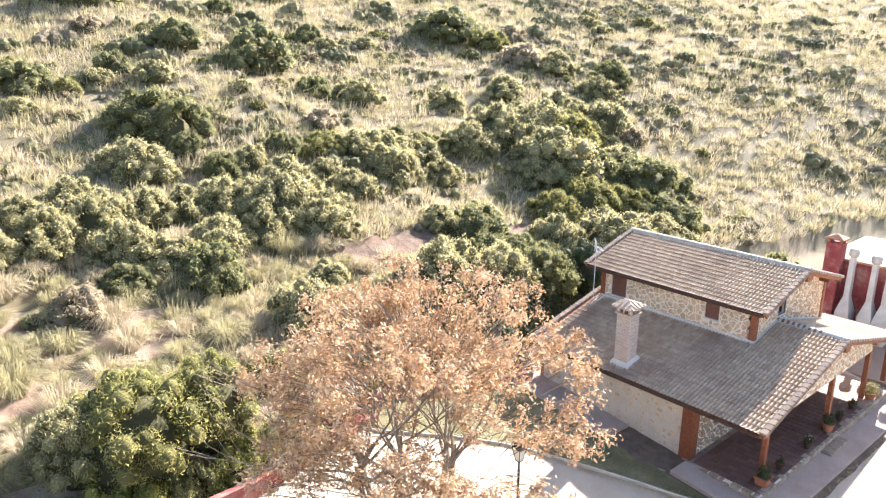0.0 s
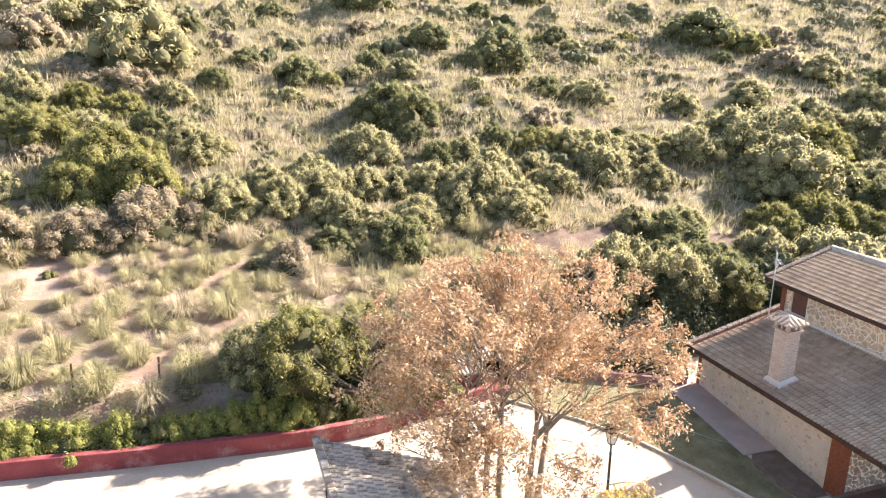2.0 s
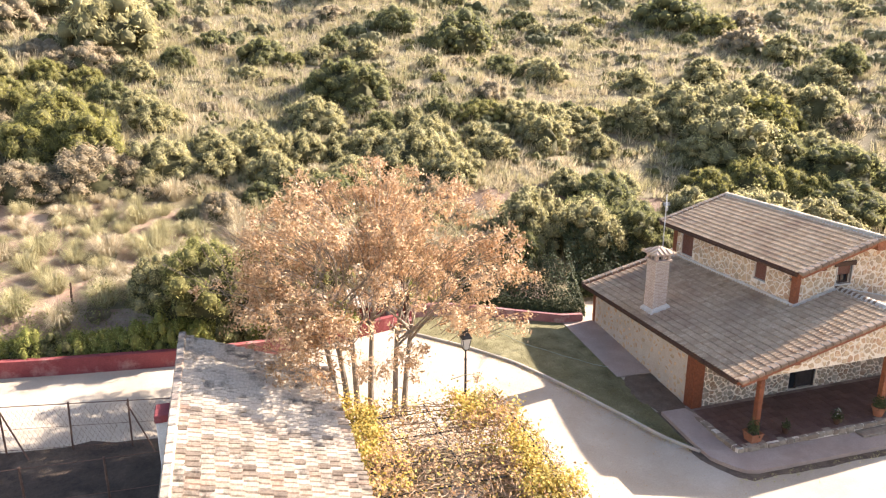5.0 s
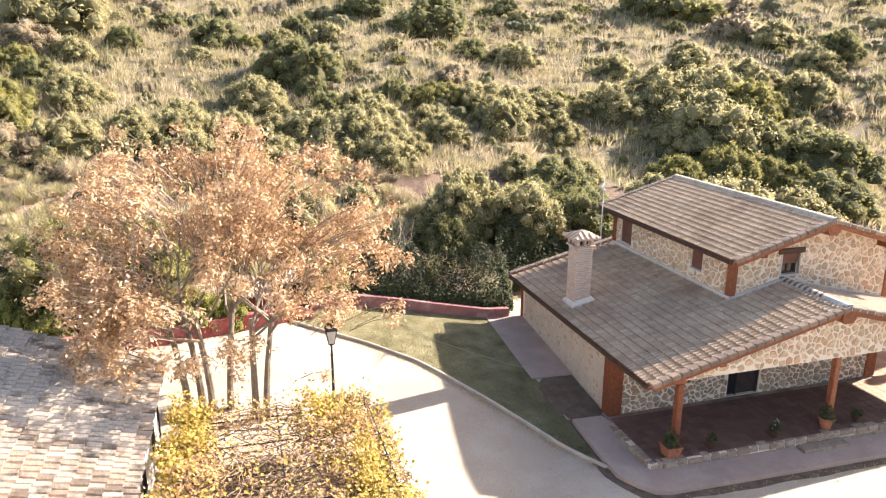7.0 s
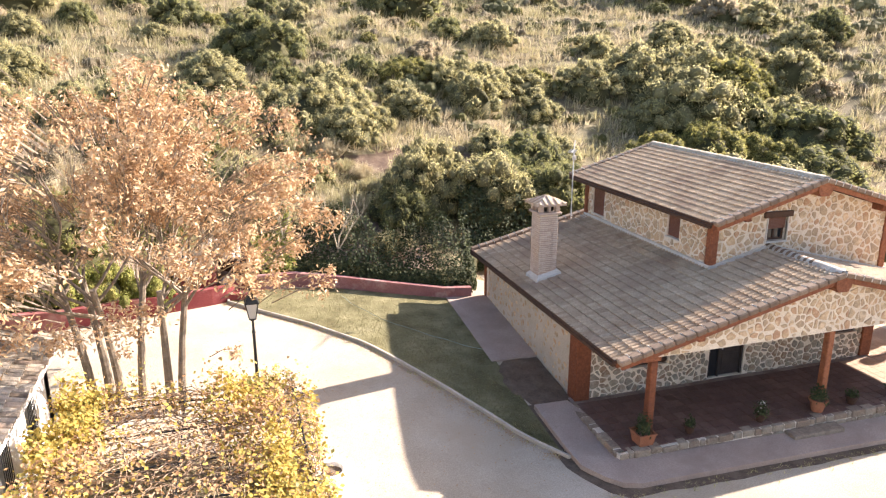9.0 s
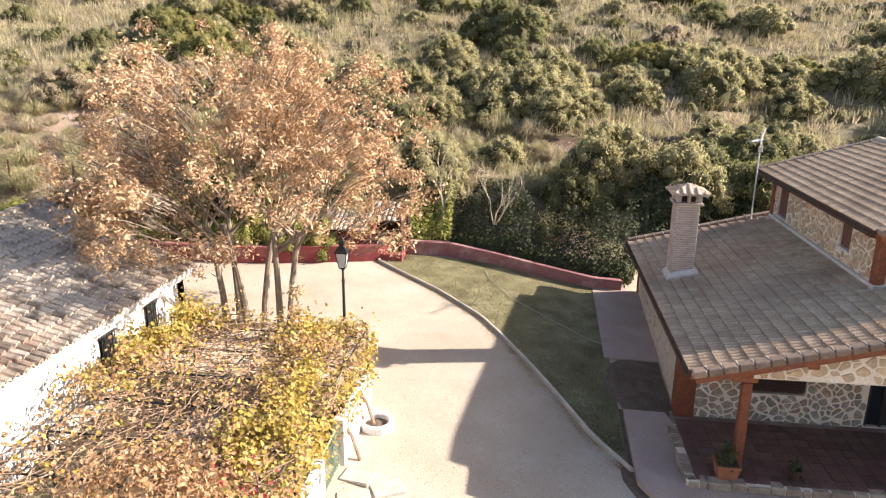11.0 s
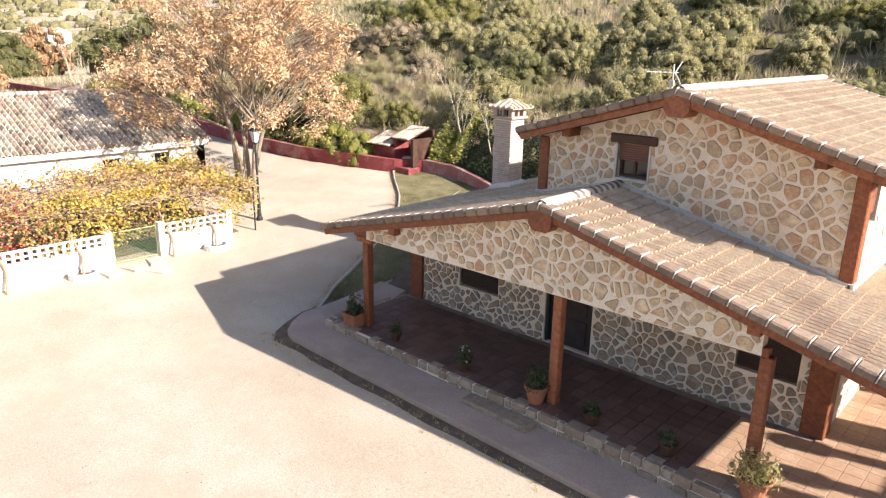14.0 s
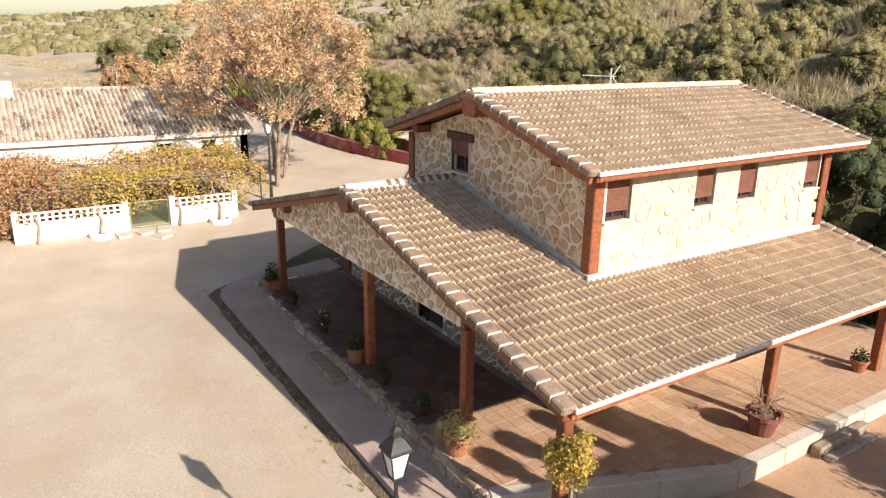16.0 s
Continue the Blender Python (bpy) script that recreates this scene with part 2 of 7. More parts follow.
LEAF_RUST = leafy("rust_leaf", (0.416, 0.239, 0.119), (0.603, 0.405, 0.223), (0.728, 0.546, 0.347), 0.18, 0.8)
LEAF_YELLOW = leafy("yellow_leaf", (0.394, 0.267, 0.062), (0.542, 0.406, 0.09), (0.65, 0.535, 0.156), 0.4, 0.5)
VINE_GREEN = leafy("vine_green_leaf", (0.24, 0.22, 0.06), (0.36, 0.31, 0.085), (0.48, 0.40, 0.13), 0.4)
LEAF_BROWN = leafy("brown_leaf", (0.34, 0.19, 0.09), (0.47, 0.29, 0.145), (0.58, 0.40, 0.22), 0.35, 0.8)
LEAF_RED = leafy("red_leaf", (0.25, 0.03, 0.03), (0.36, 0.06, 0.05), (0.42, 0.12, 0.08), 0.35, 0.8)
LEAF_EVERGREEN = leafy("evergreen_leaf", (0.214, 0.221, 0.068), (0.353, 0.343, 0.118), (0.554, 0.486, 0.193), 0.7)
LEAF_IVY = leafy("ivy_leaf", (0.156, 0.179, 0.036), (0.296, 0.316, 0.073), (0.53, 0.489, 0.145))
STRAW = leafy("straw", (0.419, 0.343, 0.207), (0.546, 0.46, 0.295), (0.674, 0.582, 0.414), 0.4, 0.4)
STRAW_GREEN = leafy("green_straw", (0.336, 0.301, 0.153), (0.459, 0.408, 0.22), (0.583, 0.52, 0.307), 0.4, 0.4)
# inside of shrubs and hedges: the shade between leaves, put into the colour
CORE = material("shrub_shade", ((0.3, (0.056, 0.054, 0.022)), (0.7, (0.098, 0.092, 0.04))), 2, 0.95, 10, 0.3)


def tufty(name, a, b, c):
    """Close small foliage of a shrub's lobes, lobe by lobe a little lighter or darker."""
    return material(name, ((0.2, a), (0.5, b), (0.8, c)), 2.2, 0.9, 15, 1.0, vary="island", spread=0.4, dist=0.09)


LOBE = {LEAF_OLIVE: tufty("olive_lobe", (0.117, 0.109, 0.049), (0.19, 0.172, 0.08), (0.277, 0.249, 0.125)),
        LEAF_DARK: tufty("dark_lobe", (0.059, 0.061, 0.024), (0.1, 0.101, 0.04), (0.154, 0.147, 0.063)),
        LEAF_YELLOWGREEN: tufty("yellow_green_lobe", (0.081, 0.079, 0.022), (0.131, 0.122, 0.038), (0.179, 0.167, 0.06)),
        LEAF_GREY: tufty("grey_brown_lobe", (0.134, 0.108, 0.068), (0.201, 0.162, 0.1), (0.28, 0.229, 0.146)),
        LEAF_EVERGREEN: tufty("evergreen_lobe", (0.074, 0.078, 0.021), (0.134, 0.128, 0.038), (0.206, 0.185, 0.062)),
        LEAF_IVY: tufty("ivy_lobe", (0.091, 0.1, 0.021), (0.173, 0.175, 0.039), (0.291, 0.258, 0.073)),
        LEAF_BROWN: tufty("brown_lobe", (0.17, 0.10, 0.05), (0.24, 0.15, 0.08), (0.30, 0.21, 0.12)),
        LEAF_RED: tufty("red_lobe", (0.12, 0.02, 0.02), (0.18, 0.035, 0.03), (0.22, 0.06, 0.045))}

GLASS = bpy.data.materials.new("window_glass")
GLASS.use_nodes = True
gb = GLASS.node_tree.nodes["Principled BSDF"]
gb.inputs["Base Color"].default_value = (0.02, 0.022, 0.025, 1)
gb.inputs["Roughness"].default_value = 0.06
FROST = bpy.data.materials.new("lamp_glass")
FROST.use_nodes = True
fb = FROST.node_tree.nodes["Principled BSDF"]
fb.inputs["Base Color"].default_value = (0.55, 0.55, 0.53, 1)
fb.inputs["Roughness"].default_value = 0.25


# ---- mesh tools ----
class Shape:
    """Collects vertices and faces for one mesh."""

    def __init__(self):
        self.v, self.f = [], []

    def add(self, verts, faces):
        n = len(self.v)
        self.v.extend([tuple(p) for p in verts])
        self.f.extend([tuple(i + n for i in f) for f in faces])
        return self

    def box(self, x0, x1, y0, y1, z0, z1, m=None):
        p = [Vector((x, y, z)) for z in (z0, z1) for y in (y0, y1) for x in (x0, x1)]
        if m is not None:
            p = [m @ q for q in p]
        return self.add(p, [(0, 2, 3, 1), (4, 5, 7, 6), (0, 1, 5, 4), (2, 6, 7, 3), (0, 4, 6, 2), (1, 3, 7, 5)])

    def cbox(self, x0, x1, y0, y1, z0, z1, c=0.01, m=None):
        """A box with chamfered edges."""
        v, f, idx = [], [], {}
        for k, (sx, sy, sz) in enumerate(((a, b, d) for a in (0, 1) for b in (0, 1) for d in (0, 1))):
            X, Y, Z = (x0, x1)[sx], (y0, y1)[sy], (z0, z1)[sz]
            ix, iy, iz = X + (c if sx == 0 else -c), Y + (c if sy == 0 else -c), Z + (c if sz == 0 else -c)
            for ax, p in enumerate(((X, iy, iz), (ix, Y, iz), (ix, iy, Z))):
                idx[(sx, sy, sz, ax)] = len(v)
                v.append(Vector(p))
        cyc = ((0, 0), (1, 0), (1, 1), (0, 1))
        for s in (0, 1):
            f.append([idx[(s, a, b, 0)] for a, b in cyc][:: 1 if s else -1])
            f.append([idx[(a, s, b, 1)] for a, b in cyc][:: -1 if s else 1])
            f.append([idx[(a, b, s, 2)] for a, b in cyc][:: 1 if s else -1])
        for a in (0, 1):
            for b in (0, 1):
                f.append((idx[(a, b, 0, 0)], idx[(a, b, 1, 0)], idx[(a, b, 1, 1)], idx[(a, b, 0, 1)]))
                f.append((idx[(a, 0, b, 0)], idx[(a, 1, b, 0)], idx[(a, 1, b, 2)], idx[(a, 0, b, 2)]))
                f.append((idx[(0, a, b, 1)], idx[(1, a, b, 1)], idx[(1, a, b, 2)], idx[(0, a, b, 2)]))
                for d in (0, 1):
                    f.append((idx[(a, b, d, 0)], idx[(a, b, d, 1)], idx[(a, b, d, 2)]))
        if m is not None:
            v = [m @ q for q in v]
        return self.add(v, f)

    def tube(self, path, radii, n=8, cap=True):
        path = [Vector(p) for p in path]
        rings = []
        for i, p in enumerate(path):
            d = (path[min(i + 1, len(path) - 1)] - path[max(i - 1, 0)])
            d = d.normalized() if d.length > 1e-9 else Vector((0, 0, 1))
            u = d.cross(Vector((0.13, 0.21, 0.97)) if abs(d.z) < 0.9 else Vector((1, 0.1, 0))).normalized()
            w = d.cross(u)
            r = radii[i] if isinstance(radii, (list, tuple)) else radii
            rings.append([p + u * (r * math.cos(2 * math.pi * k / n)) + w * (r * math.sin(2 * math.pi * k / n)) for k in range(n)])
        return self.loft(rings, cap)

    def loft(self, rings, cap=True, closed=True):
        n, v, f = len(rings[0]), [p for r in rings for p in r], []
        for i in range(len(rings) - 1):
            for k in range(n if closed else n - 1):
                a, b = i * n + k, i * n + (k + 1) % n
                f.append((a, b, b + n, a + n))
        if cap:
            f.append(tuple(range(n))[::-1])
            f.append(tuple(range((len(rings) - 1) * n, len(rings) * n)))
        return self.add(v, f)

    def lathe(self, profile, centre=(0, 0, 0), n=16):
        c = Vector(centre)
        return self.loft([[c + Vector((r * math.cos(2 * math.pi * k / n), r * math.sin(2 * math.pi * k / n), z)) for k in range(n)] for r, z in profile])

    def prism(self, poly, direction):
        """A polygon (points in space) pushed along a direction."""
        d, n = Vector(direction), len(poly)
        a = [Vector(p) for p in poly]
        return self.add(a + [p + d for p in a], [tuple(range(n))[::-1], tuple(range(n, 2 * n))] + [(k, (k + 1) % n, (k + 1) % n + n, k + n) for k in range(n)])

    def quads(self, V, n=4):
        V = np.asarray(V)
        base = len(self.v)
        self.v.extend(map(tuple, V.tolist()))
        self.f.extend(tuple(range(base + i, base + i + n)) for i in range(0, len(V), n))
        return self

    def mesh(self, name, mat, smooth=False):
        me = bpy.data.meshes.new(name)
        me.from_pydata(self.v, [], self.f)
        mats = mat if isinstance(mat, (list, tuple)) else [mat]
        for m in mats:
            me.materials.append(m)
        if smooth:
            me.polygons.foreach_set("use_smooth", [True] * len(me.polygons))
        me.update()
        return me


def part(name, shape, mat, parent=None, label="", smooth=False):
    """One mesh object, under a thing or a part."""
    data = shape if isinstance(shape, bpy.types.Mesh) else shape.mesh(name, mat, smooth)
    ob = new(name, data)
    if parent is not None:
        ob.parent = parent
    return tagged(ob, label)


def thing(name, label, category, at=(0, 0, 0), group="", kind="", turn=0):
    ob = new(name)
    ob.empty_display_size = 0.2
    ob.matrix_basis = pose(*at, 0, 0, turn)
    return tagged(ob, label, category, group, kind)


def fix_normals(me):
    bm = bmesh.new()
    bm.from_mesh(me)
    bmesh.ops.recalc_face_normals(bm, faces=bm.faces)
    bm.to_mesh(me)
    bm.free()


def smooth01(a, b, x):
    t = min(1.0, max(0.0, (x - a) / (b - a)))
    return t * t * (3 - 2 * t)


def interp(pairs, x):
    if x <= pairs[0][0]:
        return pairs[0][1]
    for (a, u), (b, w) in zip(pairs, pairs[1:]):
        if x <= b:
            return u + (w - u) * (x - a) / (b - a)
    return pairs[-1][1]


# ---- lie of the land ----
RED_LINE = [(-70, 17.0), (-20, 17.9), (-4.5, 18.3), (0, 18.2), (5.2, 18.25), (8, 18.6), (10.5, 19.3), (12.9, 20.1), (13.9, 21.0), (15.5, 21.3), (17.1, 20.9), (19.1, 20.2), (21, 19.6), (22.3, 19.5)]
BANK_LINE = RED_LINE + [(22.9, 21.2), (30, 21.8), (37, 22.6), (46, 23), (60, 21), (110, 12)]
SKYLINE = [(-110, 7.0), (-80, 9.0), (-20, 9.5), (20, 9.5), (42, 7.5), (55, 5.0), (65, 2.6), (77, 1.5), (92, 0.4), (130, 0.4), (180, 2.0)]


def court(x, y):
    """The yard's own gentle fall."""
    x, y = max(-10.0, min(60.0, x)), max(-40.0, y)
    return ((-0.06 - 0.025 * smooth01(13, 6, y)) * (x - 21) if x < 21 else -0.02 * (x - 21)) + (0.02 * (y - 8) if y < 10 else 0.04 + (0.1 - 0.085 * smooth01(24, 34, x)) * (y - 10))


def land(x, y):
    yb = interp(BANK_LINE, x)
    d = y - yb
    z = court(x, min(y, yb))
    if d > 0:
        f = smooth01(-45, -8, x + 0.6 * (y - 20))
        e = max(0.0, d - 3)
        z += f * (1.55 * smooth01(0.2, 3.0, d) + 0.235 * e + 0.0004 * e * e + 0.05 * max(0.0, x - 38) * smooth01(0, 25, d) + 2.3 * smooth01(8, 28, x) * smooth01(8, 32, d))
        z += f * 0.45 * smooth01(1, 6, d) * noise.noise(Vector((x * 0.12, y * 0.12, 3.1)))
    rx, ry = x - 15, y
    r = math.hypot(rx, ry)
    if r > 80:
        az = math.degrees(math.atan2(-rx, ry))
        far = 7.5 + r * math.tan(radians(interp(SKYLINE, az))) + 0.012 * r * noise.noise(Vector((x * 0.012, y * 0.012, 7.7)))
        z += (far - z) * smooth01(80, 260, r)
    return z


def axis(lo, hi, a, b, step, grow):
    out, s = list(np.arange(a, b + 1e-6, step)), step
    x = b
    while x < hi:
        s *= grow
        x += s
        out.append(x)
    x, s = a, step
    while x > lo:
        s *= grow
        x -= s
        out.insert(0, x)
    return out


gx, gy = axis(-420, 420, -14, 46, 0.7, 1.09), axis(-260, 520, -10, 56, 0.7, 1.07)
s = Shape()
s.v = [(x, y, land(x, y)) for y in gy for x in gx]
nx = len(gx)
s.f = [(j * nx + i, j * nx + i + 1, (j + 1) * nx + i + 1, (j + 1) * nx + i) for j in range(len(gy) - 1) for i in range(nx - 1)]
ground = part("ground", s, [GRAVEL, SOIL, FIELD, RED_SOIL, TRACK_SOIL], None, "pale gravel yard below a dry scrub hillside", True)
tagged(ground, category="ground", kind="structure")
kinds = []


def hill_path(x, y):
    """The pale footpath high on the slope."""
    return math.exp(-((x + 12.9 - 0.3 * (y - 83)) / 1.5) ** 2) * smooth01(70, 74, y) * smooth01(112, 104, y)


def track_at(x, y):
    """The old reddish track behind the house."""
    return math.exp(-((y - (31.3 + 0.08 * (x - 22))) / 1.2) ** 2) * smooth01(17, 20, x) * smooth01(42, 34, x) + math.exp(-((x - 18.5) / 1.6) ** 2 - ((y - 24.6) / 0.9) ** 2)


for j in range(len(gy) - 1):
    for i in range(nx - 1):
        cx, cy = (gx[i] + gx[i + 1]) / 2, (gy[j] + gy[j + 1]) / 2
        d = cy - interp(BANK_LINE, cx)
        inner = -22 < cx < 52 and d < 0.35
        glade = cx < 9 and -14 < cx and cy < 31.5
        kinds.append(0 if inner or hill_path(cx, cy) > 0.3 else 4 if track_at(cx, cy) > 0.4 and d > 1 else 3 if d < 2.6 and -20 < cx < 21 or -27 < cx < -9 and 0 < d < 4.5 or glade and noise.noise(Vector((cx * 0.3, cy * 0.3, 8))) > -0.12 else (2 if smooth01(-45, -8, cx + 0.6 * (cy - 20)) < 0.35 and cx < 20 else 1))
ground.data.polygons.foreach_set("material_index", kinds)


# ---- walls of stone ----
def clip(poly, n, c):
    """The part of a flat polygon where n . p <= c."""
    out = []
    for i, p in enumerate(poly):
        q = poly[(i + 1) % len(poly)]
        dp, dq = n[0] * p[0] + n[1] * p[1] - c, n[0] * q[0] + n[1] * q[1] - c
        if dp <= 0:
            out.append(p)
        if dp * dq < 0:
            t = dp / (dp - dq)
            out.append((p[0] + t * (q[0] - p[0]), p[1] + t * (q[1] - p[1])))
    return out


def stone_cells(poly, holes, size, gap, rng, stretch=1.0):
    """Irregular stones that fill a convex outline but for its holes."""
    us, vs = [p[0] for p in poly], [p[1] for p in poly]
    seeds = []
    nv = max(1, round((max(vs) - min(vs)) / size))
    nu = max(1, round((max(us) - min(us)) / (size * stretch)))
    du, dv = (max(us) - min(us)) / nu, (max(vs) - min(vs)) / nv
    for j in range(-1, nv + 1):
        for i in range(-1, nu + 1):
            if rng.random() < 0.2:
                continue
            seeds.append((min(us) + (i + 0.5 + 0.5 * (j % 2) + rng.uniform(-0.5, 0.5)) * du, min(vs) + (j + 0.5 + rng.uniform(-0.5, 0.5)) * dv, rng.uniform(-0.42, 0.42) * size * size))
    m = len(poly)
    area = sum(poly[i][0] * poly[(i + 1) % m][1] - poly[(i + 1) % m][0] * poly[i][1] for i in range(m))
    edges = []
    for i in range(m):
        (x0, y0), (x1, y1) = poly[i], poly[(i + 1) % m]
        L = math.hypot(x1 - x0, y1 - y0)
        n = ((y1 - y0) / L, -(x1 - x0) / L) if area > 0 else (-(y1 - y0) / L, (x1 - x0) / L)
        edges.append((n, n[0] * x0 + n[1] * y0 - gap * 0.5))
    cells = []
    for a in seeds:
        if any(n[0] * a[0] + n[1] * a[1] > c for n, c in edges):
            continue
        if any(h[0] - 0.04 < a[0] < h[1] + 0.04 and h[2] - 0.04 < a[1] < h[3] + 0.04 for h in holes):
            continue
        cell = [(a[0] - 2 * size, a[1] - 2 * size), (a[0] + 2 * size, a[1] - 2 * size), (a[0] + 2 * size, a[1] + 2 * size), (a[0] - 2 * size, a[1] + 2 * size)]
        for b in seeds:
            dx, dy = b[0] - a[0], b[1] - a[1]
            L = math.hypot(dx, dy)
            if 1e-6 < L < 4 * size * max(1, stretch):
                n = (dx / L, dy / L)
                cell = clip(cell, n, n[0] * (a[0] + b[0]) / 2 + n[1] * (a[1] + b[1]) / 2 + (a[2] - b[2]) / (2 * max(L, 0.6 * size)) - gap * rng.uniform(0.2, 1.0))
        for n, c in edges:
            cell = clip(cell, n, c)
        for u0, u1, v0, v1 in holes:
            away = sorted(((u0 - a[0], (1, 0), u0), (a[0] - u1, (-1, 0), -u1), (v0 - a[1], (0, 1), v0), (a[1] - v1, (0, -1), -v1)))[-1]
            cell = clip(cell, away[1], away[2] - gap * 0.5)
        if len(cell) < 3:
            continue
        k = len(cell)
        A = 0.5 * sum(cell[i][0] * cell[(i + 1) % k][1] - cell[(i + 1) % k][0] * cell[i][1] for i in range(k))
        if A < 0.007:
            continue
        cut = []
        for i in range(k):
            p, q = cell[i], cell[(i + 1) % k]
            w = 0.1 + 0.1 * rng.random()
            cut += [(p[0] + w * (q[0] - p[0]), p[1] + w * (q[1] - p[1])), (q[0] - w * (q[0] - p[0]), q[1] - w * (q[1] - p[1]))]
        cells.append(cut)
    return cells


def stone_mesh(cell, to_world, depth, rng):
    cu, cv = sum(p[0] for p in cell) / len(cell), sum(p[1] for p in cell) / len(cell)
    tilt = (rng.uniform(-0.06, 0.06), rng.uniform(-0.06, 0.06))

    def ring(k, h):
        return [to_world(cu + (u - cu) * k, cv + (v - cv) * k, h + (tilt[0] * (u - cu) + tilt[1] * (v - cv) if h > 0 else 0)) for u, v in cell]
    s = Shape()
    s.loft([ring(1, -0.01), ring(0.97, depth * 0.6), ring(0.84, depth)], cap=False)
    n = len(cell)
    s.f.append(tuple(range(2 * n, 3 * n)))
    return s


def stone_wall(name, label, parent, origin, right, poly, holes, thick, size=0.34, gap=0.045, depth=0.03, base=MORTAR, face=STONE, seed=1, stretch=1.0, stones=True):
    """A wall with openings; origin, the direction of u and the outline in (u, up); its face looks to the right-hand side of u."""
    o, r = Vector(origin), Vector(right).normalized()
    out = r.cross(Vector((0, 0, 1))).normalized()

    def at(u, v, h=0.0):
        return o + r * u + Vector((0, 0, v)) + out * h
    loops = [[Vector((u, v, 0)) for u, v in poly]] + [[Vector((a, c, 0)), Vector((a, d, 0)), Vector((b, d, 0)), Vector((b, c, 0))] for a, b, c, d in holes]
    flat = [p for l in loops for p in l]
    tris = geometry.tessellate_polygon(loops)
    n = len(flat)
    s = Shape()
    s.add([at(p.x, p.y) for p in flat] + [at(p.x, p.y, -thick) for p in flat], [tuple(t) for t in tris] + [tuple(i + n for i in t[::-1]) for t in tris])
    k = 0
    for l in loops:
        m = len(l)
        s.f += [(k + i, k + (i + 1) % m, k + (i + 1) % m + n, k + i + n) for i in range(m)]
        k += m
    wall = part(name, s, base, parent, label)
    fix_normals(wall.data)
    if stones:
        rng = random.Random(seed)
        rest = Shape()
        for k, cell in enumerate(stone_cells(poly, holes, size, gap, rng, stretch)):
            sm = stone_mesh(cell, at, depth * rng.uniform(0.6, 1.3), rng)
            if k < 300:
                part("stone", sm, face, wall)
            else:
                rest.add(sm.v, sm.f)
        if rest.v:
            tagged(part("stone_rest", rest, {STONE: STONE_REST, GABLE_STONE: GABLE_REST}.get(face, face), wall), kind="stuff")
    return wall
# ---- the stone house ----
R1X, R1Z, P1 = 28.8, 4.47, 0.25        # lower ridge and pitch
R2X, R2Z, P2 = 30.14, 6.54, 0.29       # upper ridge and pitch
FLOOR = 0.30
E = 0.006                               # side walls stop just short of the corners
FRONT, BACK, WL, WR = 11.84, 19.42, 22.6, 33.42
UL = 26.78                              # upper storey's shaded side
house = thing("house", "two-storey rubble stone house with tiled gable roofs", "house", (28, 12, 0))
house.matrix_basis = Matrix.Identity(4)

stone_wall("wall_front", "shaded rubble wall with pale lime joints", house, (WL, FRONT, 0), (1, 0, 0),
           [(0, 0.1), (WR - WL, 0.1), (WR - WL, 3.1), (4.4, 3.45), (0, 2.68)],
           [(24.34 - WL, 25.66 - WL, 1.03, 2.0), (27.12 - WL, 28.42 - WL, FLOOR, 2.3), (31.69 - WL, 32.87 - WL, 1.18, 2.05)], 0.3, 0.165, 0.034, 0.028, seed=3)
stone_wall("wall_side", "rubble wall above the lawn, joints smeared with mortar", house, (WL, BACK, 0), (0, -1, 0),
           [(E, -0.2), (BACK - FRONT - E, -0.2), (BACK - FRONT - E, 2.7), (E, 2.7)], [], 0.3, 0.185, 0.1, 0.012, base=RENDER, face=GABLE_STONE, seed=4)
stone_wall("wall_terrace", "rendered wall on the sunny terrace", house, (WR, FRONT, 0), (0, 1, 0),
           [(E, -0.2), (BACK - FRONT - E, -0.2), (BACK - FRONT - E, 3.15), (E, 3.15)], [(3.0, 4.0, FLOOR, 2.35)], 0.3, 0.27, 0.07, 0.012, RENDER, PALE_STONE, 5)
stone_wall("wall_back", "plain mortared back wall", house, (WR, BACK, 0), (-1, 0, 0),
           [(0, -0.2), (WR - WL, -0.2), (WR - WL, 2.7), (6.2, 4.1), (0, 3.1)], [], 0.3, stones=False)
stone_wall("upper_wall_front", "gable wall of rubble stones, yard bounce warming their colour, with raised pale joints", house, (UL, FRONT, 0), (1, 0, 0),
           [(0, 3.25), (WR - UL, 3.25), (WR - UL, 5.3), (R2X - UL, 6.26), (0, 5.28)], [(28.70 - UL, 29.42 - UL, 4.6, 5.32)], 0.3, 0.18, 0.042, 0.022, face=GABLE_STONE, seed=6)
stone_wall("upper_wall_side", "shaded upper rubble wall with two windows", house, (UL, BACK, 0), (0, -1, 0),
           [(E, 3.7), (BACK - FRONT - E, 3.7), (BACK - FRONT - E, 5.28), (E, 5.28)], [(BACK - 18.9, BACK - 18.05, 4.12, 5.12), (BACK - 14.05, BACK - 13.4, 4.4, 5.1)], 0.3, 0.195, 0.036, 0.022, face=GABLE_STONE, seed=7)
stone_wall("upper_wall_terrace", "sunlit cream wall of flush-pointed stones", house, (WR, FRONT, 0), (0, 1, 0),
           [(E, 3.2), (BACK - FRONT - E, 3.2), (BACK - FRONT - E, 5.32), (E, 5.32)],
           [(a - FRONT, b - FRONT, 4.32, 5.18) for a, b in ((12.12, 12.8), (14.66, 15.28), (16.08, 16.7), (18.55, 19.15))], 0.3, 0.27, 0.07, 0.012, RENDER, PALE_STONE, 8)
stone_wall("upper_wall_back", "plain mortared upper back wall", house, (WR, BACK, 0), (-1, 0, 0),
           [(0, 3.0), (WR - UL, 3.0), (WR - UL, 5.28), (WR - R2X, 6.26), (0, 5.3)], [], 0.3, stones=False)
